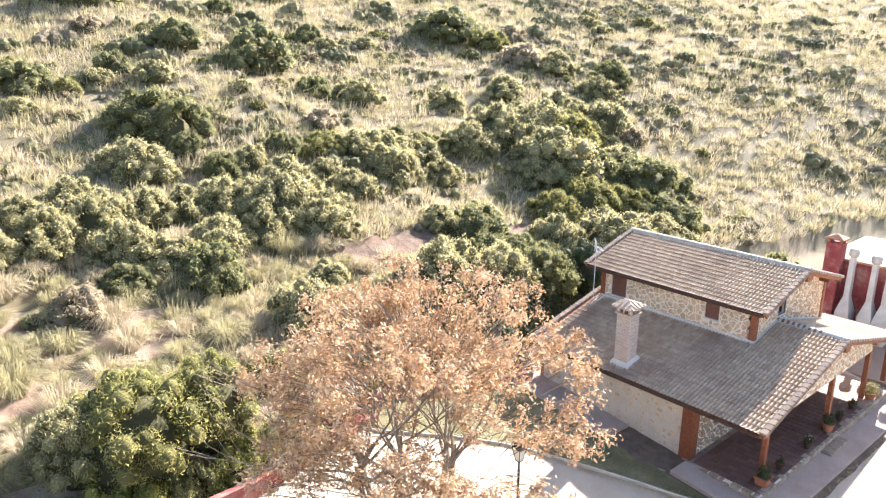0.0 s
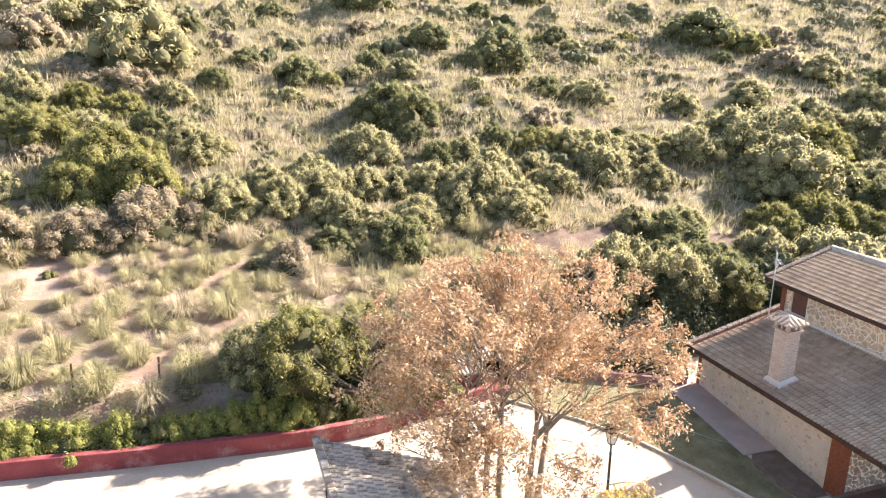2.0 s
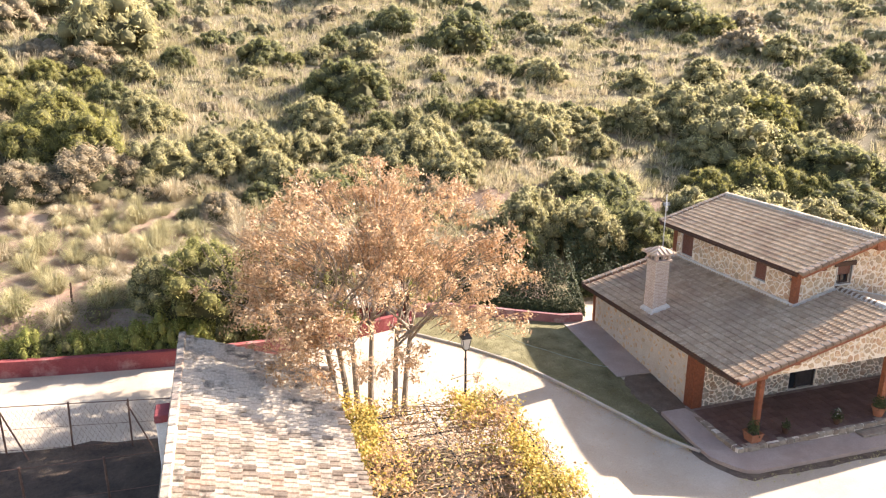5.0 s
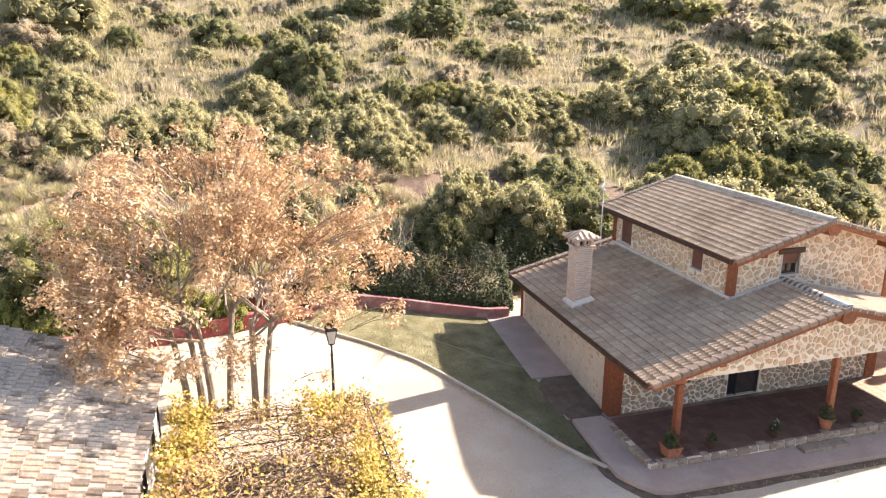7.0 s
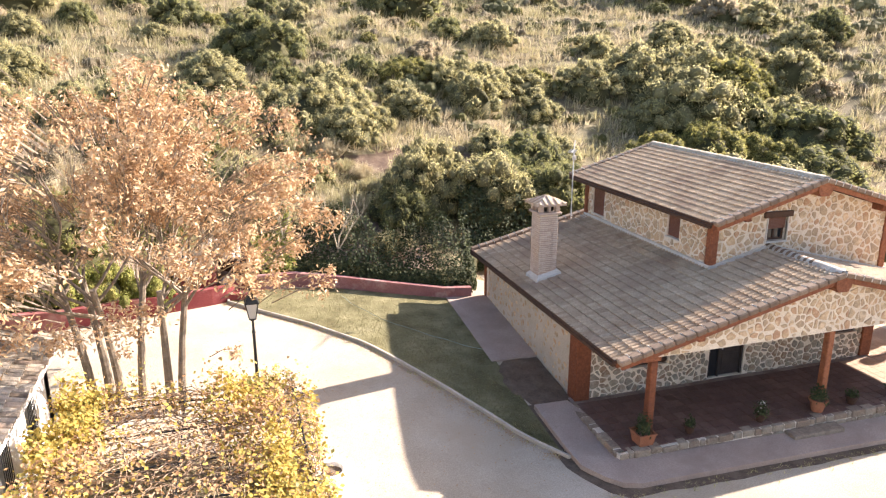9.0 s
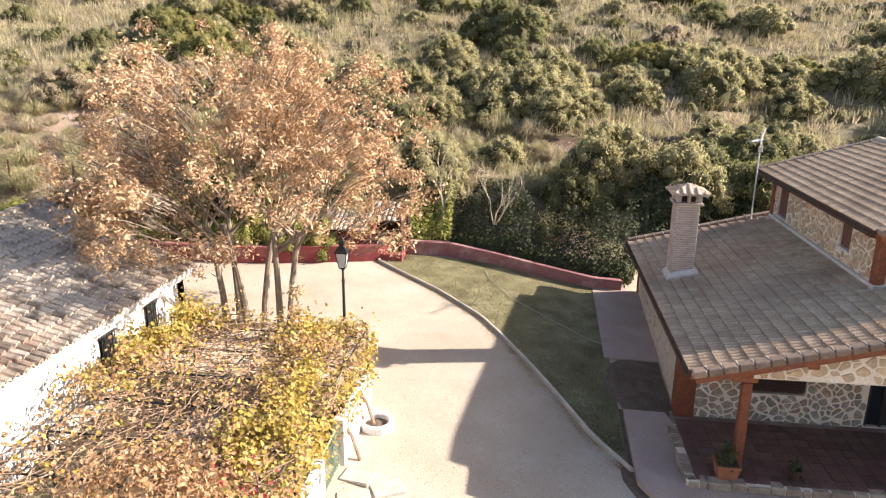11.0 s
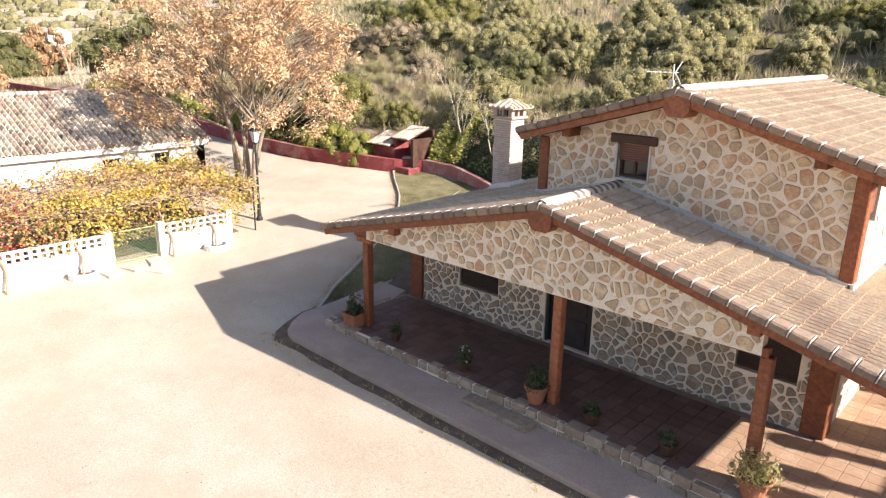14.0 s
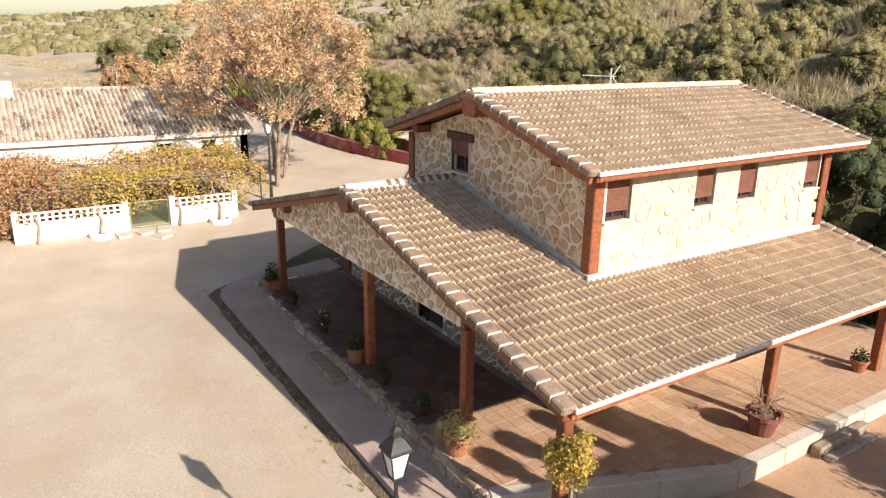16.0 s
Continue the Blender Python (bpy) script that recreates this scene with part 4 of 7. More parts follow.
def edging(a, b, inward):
    """Facing of irregular stones in two courses, bedded in mortar, along a raised floor's rim."""
    a, b = Vector(a), Vector(b)
    L, d = (b - a).length, (b - a).normalized()
    ang = math.atan2(d.y, d.x)
    turn = Matrix.Translation((a.x, a.y, 0)) @ Matrix.Rotation(ang, 4, "Z")
    part("rim_bed", Shape().cbox(0.0, L, -0.02, 0.2, -0.5, FLOOR - 0.02, 0.01, turn), MORTAR, porch)
    for lo, hi in ((-0.45, 0.09), (0.095, FLOOR)):
        u = rng.uniform(-0.2, 0.0)
        while u < L - 0.06:
            w = rng.uniform(0.16, 0.5)
            p0, p1 = max(0.0, u), min(L, u + w)
            u += w
            if p1 - p0 < 0.06:
                continue
            m = turn @ Matrix.Translation(((p0 + p1) / 2, 0, 0)) @ Matrix.Rotation(rng.uniform(-0.02, 0.02), 4, "Z")
            h = (p1 - p0) / 2 - rng.uniform(0.004, 0.014)
            part("edge_stone", Shape().cbox(-h, h, -0.045 - rng.uniform(0, 0.03), 0.2 + rng.uniform(0, 0.05), lo + rng.uniform(0, 0.03), hi + rng.uniform(-0.025, 0.012), rng.uniform(0.015, 0.035), m), EDGE_STONE, porch)


edging((22.3, 8.9, 0), (34.5, 8.9, 0), 1)
def rim(a, b):
    """A rendered rim in long uneven lengths."""
    a, b = Vector(a), Vector(b)
    n = max(1, round((b - a).length / 1.3))
    for k in range(n):
        p, q = a + (b - a) * k / n, a + (b - a) * (k + 1) / n
        m = Matrix.Translation(p) @ Matrix.Rotation(math.atan2(q.y - p.y, q.x - p.x), 4, "Z")
        part("terrace_rim", Shape().cbox(0.0, (q - p).length - 0.004, -0.05 - rng.uniform(0, 0.012), 0.24, -0.5, FLOOR + rng.uniform(0.0, 0.012), 0.022, m), RENDER, porch, "worn cream-rendered rim")


rim((34.5, 8.9, 0), (36.2, 13.1, 0))
rim((36.2, 13.1, 0), (36.2, 21.5, 0))
edging((22.3, 11.7, 0), (22.3, 8.95, 0), 1)
part("step", Shape().cbox(27.4, 29.1, 8.45, 8.84, -0.3, 0.12, 0.03), EDGE_STONE, porch, "single stone step up to the porch")
for k in range(3):
    part("step", Shape().cbox(36.28 + 0.22 * k, 36.5 + 0.22 * k, 15.3 + 0.04 * k, 17.1 - 0.05 * k, -0.6, 0.16 - 0.15 * k, 0.03), EDGE_STONE, porch, "rough brick terrace step")


def drape(xs, ys_of, lift, thick, step=0.6):
    """A slab that follows the yard: at each x, from one y to the other."""
    s = Shape()
    rings = []
    for x in xs:
        a, b = ys_of(x)
        n = 6
        top = [Vector((x, a + (b - a) * k / n, court(x, a + (b - a) * k / n) + lift)) for k in range(n + 1)]
        rings.append(top + [p - Vector((0, 0, thick)) for p in top[::-1]])
    s.loft(rings)
    return s


pave = part("pavement", drape([21.25, 21.3, 21.4, 21.6, 21.9, 22.3] + list(np.arange(23, 37.6, 0.8)), lambda x: (7.85 + (max(0.0, 1 - (x - 21.25) / 1.0) ** 2) * 1.1, 9.0 if x > 22.4 else 11.8), 0.15, 0.4), CONCRETE, None, "worn pinkish concrete pavement round the porch")
fix_normals(pave.data)
tagged(pave, category="pavement", kind="structure")
dirt = part("dirt_strip", drape([20.95, 21.05, 21.2, 21.5, 21.9, 22.4] + list(np.arange(23, 37.0, 0.4)), lambda x: (7.58 + 0.14 * noise.noise(Vector((x * 0.9, 1.0, 0))) + (max(0.0, 1 - (x - 20.95) / 1.1) ** 2) * 1.5, 8.2 if x > 21.6 else 12.0), 0.014, 0.1), EARTH, None, "damp earth and dead leaves along the pavement")
fix_normals(dirt.data)
tagged(dirt, category="earth", kind="structure")
slab = part("side_slab", drape(list(np.arange(21.0, 22.62, 0.2)), lambda x: (14.55, 20.3 if x < 22 else 19.4), 0.06, 0.3), CONCRETE, None, "concrete slab along the house wall")
fix_normals(slab.data)
tagged(slab, category="pavement", kind="structure")
yard = part("lower_terrace", Shape().prism([(36.2, 8.6, -0.42), (44, 8.6, -0.42), (44, 24, -0.42), (36.2, 24, -0.42)], (0, 0, 0.355)), SUNLIT_TILE, None, "lower terracotta terrace beside the steps")
tagged(yard, category="terrace", kind="structure")

# lawn, earth bed, kerb
KERB_LINE = [(9.5, 21.2), (10.69, 20.36), (11.98, 19.73), (13.46, 18.95), (15.16, 17.97), (16.31, 17.22), (17.9, 15.63), (19.24, 13.9), (20.07, 12.89), (20.6, 13.2)]


def wall_x_at(y):
    pts = [(b, a) for a, b in RED_LINE if a >= 15.5][::-1]
    return interp(pts, y)


s, rings = Shape(), []
for y in np.arange(9.55, 21.1, 0.3):
    a = interp(KERB_LINE, y)
    b = 21.15 if y < 19.5 else wall_x_at(y)
    rings.append([Vector((a + (b - a) * k / 10, y, court(a + (b - a) * k / 10, y) + 0.03)) for k in range(11)])
s.loft(rings, cap=False, closed=False)
lawn = tagged(part("lawn", s, LAWN, None, "patchy dry lawn beside the house"), category="lawn", kind="structure")
s = Shape()
s.loft([[Vector((x, y, court(x, y) + 0.05 + 0.05 * noise.noise(Vector((x * 2, y * 2, 0))) - 0.12 * smooth01(1.0, 1.5, math.hypot((x - 22.2) / 1.15, (y - 13.2) / 1.25) + 0.3 * noise.noise(Vector((x * 1.1, y * 1.1, 6)))))) for x in np.arange(20.3, 22.65, 0.14)] for y in np.arange(11.2, 15.0, 0.15)], cap=False, closed=False)
tagged(part("earth_bed", s, EARTH, None, "dark turned earth bed by the wall"), category="earth", kind="structure")
s = Shape()
for y in np.arange(9.45, 20.5, 0.35):
    x = interp(KERB_LINE, y)
    s.v += [(x - 0.045, y, court(x, y) - 0.15), (x - 0.045, y, court(x, y) + 0.09), (x - 0.035, y, court(x, y) + 0.105), (x + 0.035, y, court(x, y) + 0.105), (x + 0.045, y, court(x, y) + 0.09), (x + 0.045, y, court(x, y) - 0.15)]
n = len(s.v) // 6
s.f = [(i * 6 + k, i * 6 + k + 1, i * 6 + k + 7, i * 6 + k + 6) for i in range(n - 1) for k in range(5)] + [(0, 1, 2, 3, 4, 5)]
kerb = part("kerb", s, KERB, None, "pale concrete kerb between gravel and lawn")
fix_normals(kerb.data)
tagged(kerb, category="kerb", kind="structure")

# oxblood retaining wall, its length beside the lawn bleached
def retaining_wall(x0, x1, mat, label):
    s = Shape()
    for x in np.arange(x0, x1 + 0.01, 0.5):
        y = interp(RED_LINE, x)
        z = court(x, y)
        h = 0.62 if x < 11 else (0.62 - 0.02 * (x - 11))
        s.v += [(x, y - 0.12, z - 0.4), (x, y - 0.12, z + h - 0.015), (x, y - 0.10, z + h), (x, y + 0.13, z + h), (x, y + 0.15, z + h - 0.015), (x, y + 0.15, z - 0.4)]
    n = len(s.v) // 6
    s.f = [(i * 6 + k, i * 6 + k + 1, i * 6 + k + 7, i * 6 + k + 6) for i in range(n - 1) for k in range(5)] + [(0, 1, 2, 3, 4, 5), tuple(range((n - 1) * 6, n * 6))]
    rw = part("retaining_wall", s, mat, None, label)
    fix_normals(rw.data)
    tagged(rw, category="wall", kind="structure")


retaining_wall(-60, 14.0, RED_WALL, "low oxblood-painted retaining wall at the foot of the bank")
retaining_wall(14.01, 22.3, FADED_WALL, "low retaining wall in bleached red paint beside the lawn")

# ---- plants: tools ----
def leaves(rng, P, N, size, slim=0.5, flat=0.6):
    """Diamond leaves at points P that face roughly along N; four corners each."""
    n = len(P)
    N = N + rng.normal(0, flat, (n, 3))
    N /= np.linalg.norm(N, axis=1)[:, None] + 1e-9
    A = np.cross(N, rng.normal(0, 1, (n, 3)))
    A /= np.linalg.norm(A, axis=1)[:, None] + 1e-9
    B = np.cross(N, A)
    sz = (size * rng.uniform(0.6, 1.3, n))[:, None]
    V = np.stack([P - A * sz, P + B * sz * slim + N * sz * 0.12, P + A * sz, P - B * sz * slim + N * sz * 0.12], 1)
    return V.reshape(-1, 3)


def blades3(rng, P, N, size, slim=0.55, flat=0.35):
    """Small pointed leaves, one triangle each."""
    n = len(P)
    N = N + rng.normal(0, flat, (n, 3))
    N /= np.linalg.norm(N, axis=1)[:, None] + 1e-9
    A = np.cross(N, rng.normal(0, 1, (n, 3)))
    A /= np.linalg.norm(A, axis=1)[:, None] + 1e-9
    B = np.cross(N, A)
    sz = (size * rng.uniform(0.6, 1.4, n))[:, None]
    return np.stack([P - A * sz, P + B * sz * slim, P + A * sz], 1).reshape(-1, 3)


def sphere_dirs(rng, n, low=-0.25):
    z = rng.uniform(low, 1, n)
    a = rng.uniform(0, 2 * math.pi, n)
    r = np.sqrt(np.maximum(0, 1 - z * z))
    return np.stack([r * np.cos(a), r * np.sin(a), z], 1)


def lump(s, c, r, rng, squash=0.9, k=8, rows=5):
    """A rough low-poly rounded mass of foliage."""
    rings, turn = [], rng.uniform(0, 6.28)
    for j in range(rows):
        t = -0.5 + 1.95 * j / (rows - 1)
        rr = r * math.cos(t)
        rings.append([Vector((c[0] + rr * q * math.cos(turn + a * 6.283 / k), c[1] + rr * q * math.sin(turn + a * 6.283 / k), c[2] + squash * r * math.sin(t) * rng.uniform(0.92, 1.08))) for a in range(k) for q in (rng.uniform(0.82, 1.1),)])
    s.loft(rings)


def shrub_mesh(name, seed, mat, n_leaf, leaf, lobes=8, tall=0.8, spiky=0.0):
    """A shrub of unit radius: an inside darkened as shade under many rounded tufts of close foliage, with loose small
    leaves over them.
    """
    rng = np.random.default_rng(seed)
    cs, rs = [], []
    size = 1.22 / math.sqrt(lobes)
    for k in range(lobes):
        h = (k + 0.5) / lobes * 0.97 + 0.03
        a, h = k * 2.4 + rng.uniform(-0.5, 0.5), min(0.99, max(0.0, h + rng.uniform(-0.06, 0.06)))
        out = math.sqrt(1 - h * h) * 0.84 * (1 + 0.2 * math.sin(2 * a + seed) + 0.12 * math.sin(3 * a + 2 * seed)) * rng.uniform(0.84, 1.06)
        cs.append((out * math.cos(a), out * math.sin(a), tall * h * rng.uniform(0.74, 1.02)))
        rs.append(size * rng.uniform(0.72, 1.3))
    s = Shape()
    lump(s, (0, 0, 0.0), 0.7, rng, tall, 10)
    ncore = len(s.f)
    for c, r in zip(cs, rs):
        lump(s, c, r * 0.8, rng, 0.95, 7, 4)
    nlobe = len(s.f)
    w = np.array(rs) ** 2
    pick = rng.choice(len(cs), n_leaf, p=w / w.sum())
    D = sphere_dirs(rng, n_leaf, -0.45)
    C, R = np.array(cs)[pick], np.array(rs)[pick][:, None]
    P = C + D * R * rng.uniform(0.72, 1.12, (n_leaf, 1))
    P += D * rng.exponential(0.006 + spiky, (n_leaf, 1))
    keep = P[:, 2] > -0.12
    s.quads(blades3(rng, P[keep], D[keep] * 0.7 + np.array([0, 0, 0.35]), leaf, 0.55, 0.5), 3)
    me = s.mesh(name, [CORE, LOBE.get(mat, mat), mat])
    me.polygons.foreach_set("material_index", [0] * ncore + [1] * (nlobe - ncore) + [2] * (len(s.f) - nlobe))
    me.polygons.foreach_set("use_smooth", [True] * nlobe + [False] * (len(s.f) - nlobe))
    return me


def tufts_at(rng, C, radius, height, blades, wide):
    """Fine upright tussocks at the rows of C, one pointed triangle a blade."""
    n = len(C)
    C, radius, height, wide = (np.repeat(np.asarray(q), blades, axis=0) for q in (C, radius, height, wide))
    m = n * blades
    a, lean = rng.uniform(0, 2 * math.pi, m), rng.uniform(0.03, 1.0, m) ** 0.9
    d = np.stack([np.cos(a), np.sin(a), np.zeros(m)], 1)
    b = a + rng.uniform(-1.2, 1.2, m)
    side = np.stack([-np.sin(b), np.cos(b), np.zeros(m)], 1) * (wide * 0.5)[:, None]
    p0 = C + d * (rng.uniform(0, 0.55, m) * radius)[:, None]
    p2 = p0 + d * (lean * radius * 0.75)[:, None]
    p2[:, 2] += height * rng.uniform(0.65, 1.2, m) * (1.05 - 0.5 * lean * lean)
    return np.stack([p0 - side, p0 + side, p2], 1).reshape(-1, 3)


def tuft_shape(s, rng, at, radius, height, blades, wide, simple=False):
    """A tussock of arching blades."""
    at = Vector(at)
    for k in range(blades):
        a, lean = rng.uniform(0, 6.283), rng.uniform(0.05, 1.0) ** 0.7
        h = height * rng.uniform(0.7, 1.2) * (1.1 - 0.45 * lean)
        d = Vector((math.cos(a), math.sin(a), 0))
        side = Vector((-d.y, d.x, 0)) * wide * 0.5
        p0 = at + d * (rng.uniform(0, 0.3) * radius)
        p2 = p0 + d * (lean * radius) + Vector((0, 0, h * (1.0 - 0.55 * lean * lean)))
        if simple:
            s.add([p0 - side, p0 + side, p2], [(0, 1, 2)])
            continue
        p1 = p0 + d * (lean * radius * 0.5) + Vector((0, 0, h * 0.85))
        s.add([p0 - side, p0 + side, p1 + side * 0.8, p1 - side * 0.8, p2], [(0, 1, 2, 3), (3, 2, 4)])


# ---- scrub on the hillside ----
KINDS = {"olive": LEAF_OLIVE, "dark": LEAF_DARK, "lime": LEAF_YELLOWGREEN, "grey": LEAF_GREY}
SHRUB_LABEL = {"olive": "rounded olive-green scrub bush on the slope", "dark": "dense dark green scrub bush on the slope",
               "lime": "yellow-green broom bush on the slope", "grey": "dry grey-brown bush on the slope"}
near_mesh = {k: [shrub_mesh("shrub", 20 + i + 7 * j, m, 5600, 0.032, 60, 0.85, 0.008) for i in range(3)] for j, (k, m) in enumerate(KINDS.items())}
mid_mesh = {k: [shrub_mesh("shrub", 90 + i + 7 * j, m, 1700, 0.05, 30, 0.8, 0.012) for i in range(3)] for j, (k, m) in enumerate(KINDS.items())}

OLIVE_LOW = [(3.0, 34.5, 1.9), (6.4, 35.3, 1.8), (5.7, 37.7, 1.5), (8.6, 36.2, 2.0), (9.1, 33.2, 1.7), (11.1, 32.0, 1.8), (11.3, 37.1, 1.7), (13.6, 33.5, 1.7), (13.6, 37.8, 1.5), (15.6, 37.8, 1.7),
             (12.9, 43.2, 2.3), (8.3, 39.2, 1.5), (28.3, 42.8, 2.1), (31.1, 42.8, 2.1), (33.9, 43.2, 2.2), (29.1, 39.9, 2.2), (24.2, 37.6, 1.7), (18.4, 35.8, 2.4), (17.7, 37.2, 1.9), (20.8, 34.7, 1.5),
             (20.1, 38.2, 2.0), (19.5, 41.9, 1.3), (19.6, 33.8, 1.8), (27.8, 33.0, 1.6), (32.5, 34.0, 1.7), (22.8, 27.1, 2.1), (33.9, 39.9, 1.6), (28.4, 26.3, 1.4), (14.1, 25.4, 2.0), (16.4, 34.2, 1.7)]
OLIVE_HIGH = [(-7.5, 71.7, 2.9), (-4.1, 72.4, 3.6), (-0.9, 70.0, 1.9), (-2.5, 60.3, 4.1), (0.3, 52.3, 1.5), (-9.1, 51.1, 1.9), (-4.7, 45.2, 1.7), (1.1, 44.2, 1.5), (2.3, 42.2, 1.6), (35.5, 53.8, 2.1),
              (39.2, 43.0, 2.3), (44.1, 44.3, 3.0), (48.5, 43.8, 3.1), (44.9, 38.7, 3.6), (41.8, 38.4, 2.0), (52.3, 37.3, 2.2), (51.9, 51.3, 2.2), (65.0, 55.7, 2.6), (57.8, 42.9, 2.5), (18.2, 51.2, 1.5),
              (15.4, 59.6, 1.4), (44.2, 51.4, 2.1), (63.2, 48.5, 2.4), (54.3, 46.2, 2.4), (39.1, 27.6, 3.0), (35.0, 29.5, 2.0), (43.5, 27.0, 2.6)]
DARKS = [(-0.7, 46.1, 1.5), (10.6, 58.6, 2.2), (6.3, 62.5, 1.4), (10.6, 81.9, 1.7), (2.0, 72.5, 1.6), (21.5, 82.8, 3.4), (24.7, 66.9, 2.5), (3.5, 55.5, 1.5), (16.0, 49.1, 3.0), (16.9, 45.4, 1.3),
         (17.5, 41.6, 1.5), (30.7, 62.5, 3.4), (27.3, 60.3, 1.8), (31.9, 54.8, 2.1), (42.4, 73.5, 1.9), (60.4, 70.4, 4.3), (37.4, 85.4, 2.0), (46.8, 92.0, 2.7), (49.0, 37.6, 2.4), (50.9, 33.6, 3.1),
         (29.4, 31.4, 2.2), (26.0, 26.8, 2.1), (30.2, 28.7, 1.9), (-9.7, 46.9, 1.6), (67.3, 49.7, 2.5), (17.5, 61.7, 1.7), (22.4, 43.0, 1.3), (20.6, 24.3, 1.6), (11.9, 30.6, 1.9), (47.5, 29.0, 2.6)]
LIMES = [(-2.7, 49.8, 1.6), (-5.4, 50.7, 1.7), (-7.1, 44.3, 2.3), (-3.9, 36.5, 2.3), (-1.2, 36.5, 2.5), (-2.7, 39.7, 2.9), (50.7, 42.0, 3.1), (52.6, 41.5, 2.0), (39.2, 33.2, 2.0), (43.2, 33.6, 2.4),
         (45.6, 32.3, 2.0), (47.1, 31.1, 1.7), (25.6, 42.9, 1.8), (35.6, 44.2, 1.5), (63.0, 65.2, 2.3)]
GREYS = [(-11.0, 65.6, 3.0), (-3.0, 53.7, 2.2), (-3.4, 31.7, 1.8), (-0.5, 33.2, 2.3), (0.2, 33.6, 1.5), (68.9, 67.4, 2.1), (62.5, 58.9, 2.9), (2.2, 31.9, 0.7), (-3.1, 63.4, 2.0), (-7.1, 31.5, 1.8)]
taken, prng = [], random.Random(5)


def plant_shrub(kind, x, y, r, mesh):
    ob = new("shrub", mesh)
    w = r * 1.15
    ob.matrix_basis = Matrix.Translation((x, y, land(x, y) - 0.06 * r)) @ Matrix.Rotation(prng.uniform(0, 6.28), 4, "Z") @ Matrix.Diagonal((w * prng.uniform(0.9, 1.1), w * prng.uniform(0.9, 1.1), r * prng.uniform(1.0, 1.3), 1))
    tagged(ob, SHRUB_LABEL[kind], "shrub", "hillside shrubs")
    taken.append((x, y, r))


for kind, spots in (("olive", OLIVE_LOW), ("olive", OLIVE_HIGH), ("dark", DARKS), ("lime", LIMES), ("grey", GREYS)):
    for k, (x, y, r) in enumerate(spots):
        plant_shrub(kind, x, y, r, (near_mesh if y < 56 else mid_mesh)[kind][k % 3])


def bare(x, y):
    """How open the slope is: trodden earth and grass glades."""
    n = noise.noise(Vector((x * 0.09 + 4, y * 0.09, 1.7)))
    glade = smooth01(9, 3, x) * smooth01(33, 27, y)
    track = math.exp(-((y - (31.3 + 0.08 * (x - 22))) / 1.5) ** 2) * smooth01(17, 20, x) * smooth01(42, 34, x)
    return max(0.5 + n, glade * 1.3, track * 1.5)


def trodden(x, y):
    """Bare earth along the old track behind the house and the path up the hill."""
    return track_at(x, y) + hill_path(x, y)


count = len(taken)
tries = 0
while count < 260 and tries < 6000:
    tries += 1
    y = 22.5 + 52 * prng.random() ** 1.1
    x = prng.uniform(-16 - 0.35 * y, 24 + 1.15 * y)
    d = y - interp(BANK_LINE, x)
    r = prng.choice((0.4, 0.5, 0.6, 0.7, 0.9, 1.1)) * (1.0 + 0.006 * y)
    if d < 2.2 + r * 0.4 or bare(x, y) > prng.uniform(0.55, 1.05):
        continue
    if any((x - a) ** 2 + (y - b) ** 2 < (0.72 * (r + c)) ** 2 for a, b, c in taken):
        continue
    kind = prng.choices(("olive", "dark", "lime", "grey"), (6, 1.8, 2.0, 2.2))[0]
    plant_shrub(kind, x, y, r, mid_mesh[kind][prng.randrange(3)])
    count += 1

# farther scrub, past counting
far_rng = np.random.default_rng(8)
for nm, mat, share, label in (("far_scrub_olive", LEAF_OLIVE, 700, "distant olive-green scrub on the hill"), ("far_scrub_dark", LEAF_DARK, 260, "distant dark scrub on the hill"), ("far_scrub_grey", LEAF_GREY, 340, "distant grey scrub on the hill")):
    s, placed = Shape(), 0
    while placed < share:
        az, rr = far_rng.uniform(-85, 100), 30 + 260 * far_rng.random() ** 1.35
        x, y = 15 - rr * math.sin(radians(az)), rr * math.cos(radians(az))
        d = y - interp(BANK_LINE, x)
        if d < 4 or (y < 62 and -25 < x < 75 and rr < 75) or (x < -8 and x + 0.6 * (y - 20) < -16 and rr < 150):
            if not (d > 3 and placed % 4 == 0 and 40 < y < 75 and bare(x, y) < 0.7):
                continue
        r = far_rng.uniform(0.5, 1.3) * (1 + 0.004 * rr)
        if any((x - a) ** 2 + (y - b) ** 2 < (0.6 * (r + c)) ** 2 for a, b, c in taken):
            continue
        for k in range(7 if rr < 130 else 4):
            a, q = k * 2.4 + far_rng.uniform(-0.5, 0.5), 0 if k == 0 else far_rng.uniform(0.45, 0.85)
            cx, cy, cr = x + r * q * math.cos(a), y + r * q * math.sin(a), r * far_rng.uniform(0.3, 0.5)
            cz = land(cx, cy) + r * far_rng.uniform(0.2, 0.55) * (1 - 0.5 * q)
            lump(s, (cx, cy, cz), cr, far_rng, 1.0, 6, 4)
            D = sphere_dirs(far_rng, 14, -0.2)
            s.quads(blades3(far_rng, np.array([cx, cy, cz]) + D * cr * 1.05, D + np.array([0, 0, 0.3]), 0.3 * cr), 3)
        placed += 1
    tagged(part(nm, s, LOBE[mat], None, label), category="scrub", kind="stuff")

# low scrub and grass that cover the slope between the bushes
low_rng = np.random.default_rng(27)


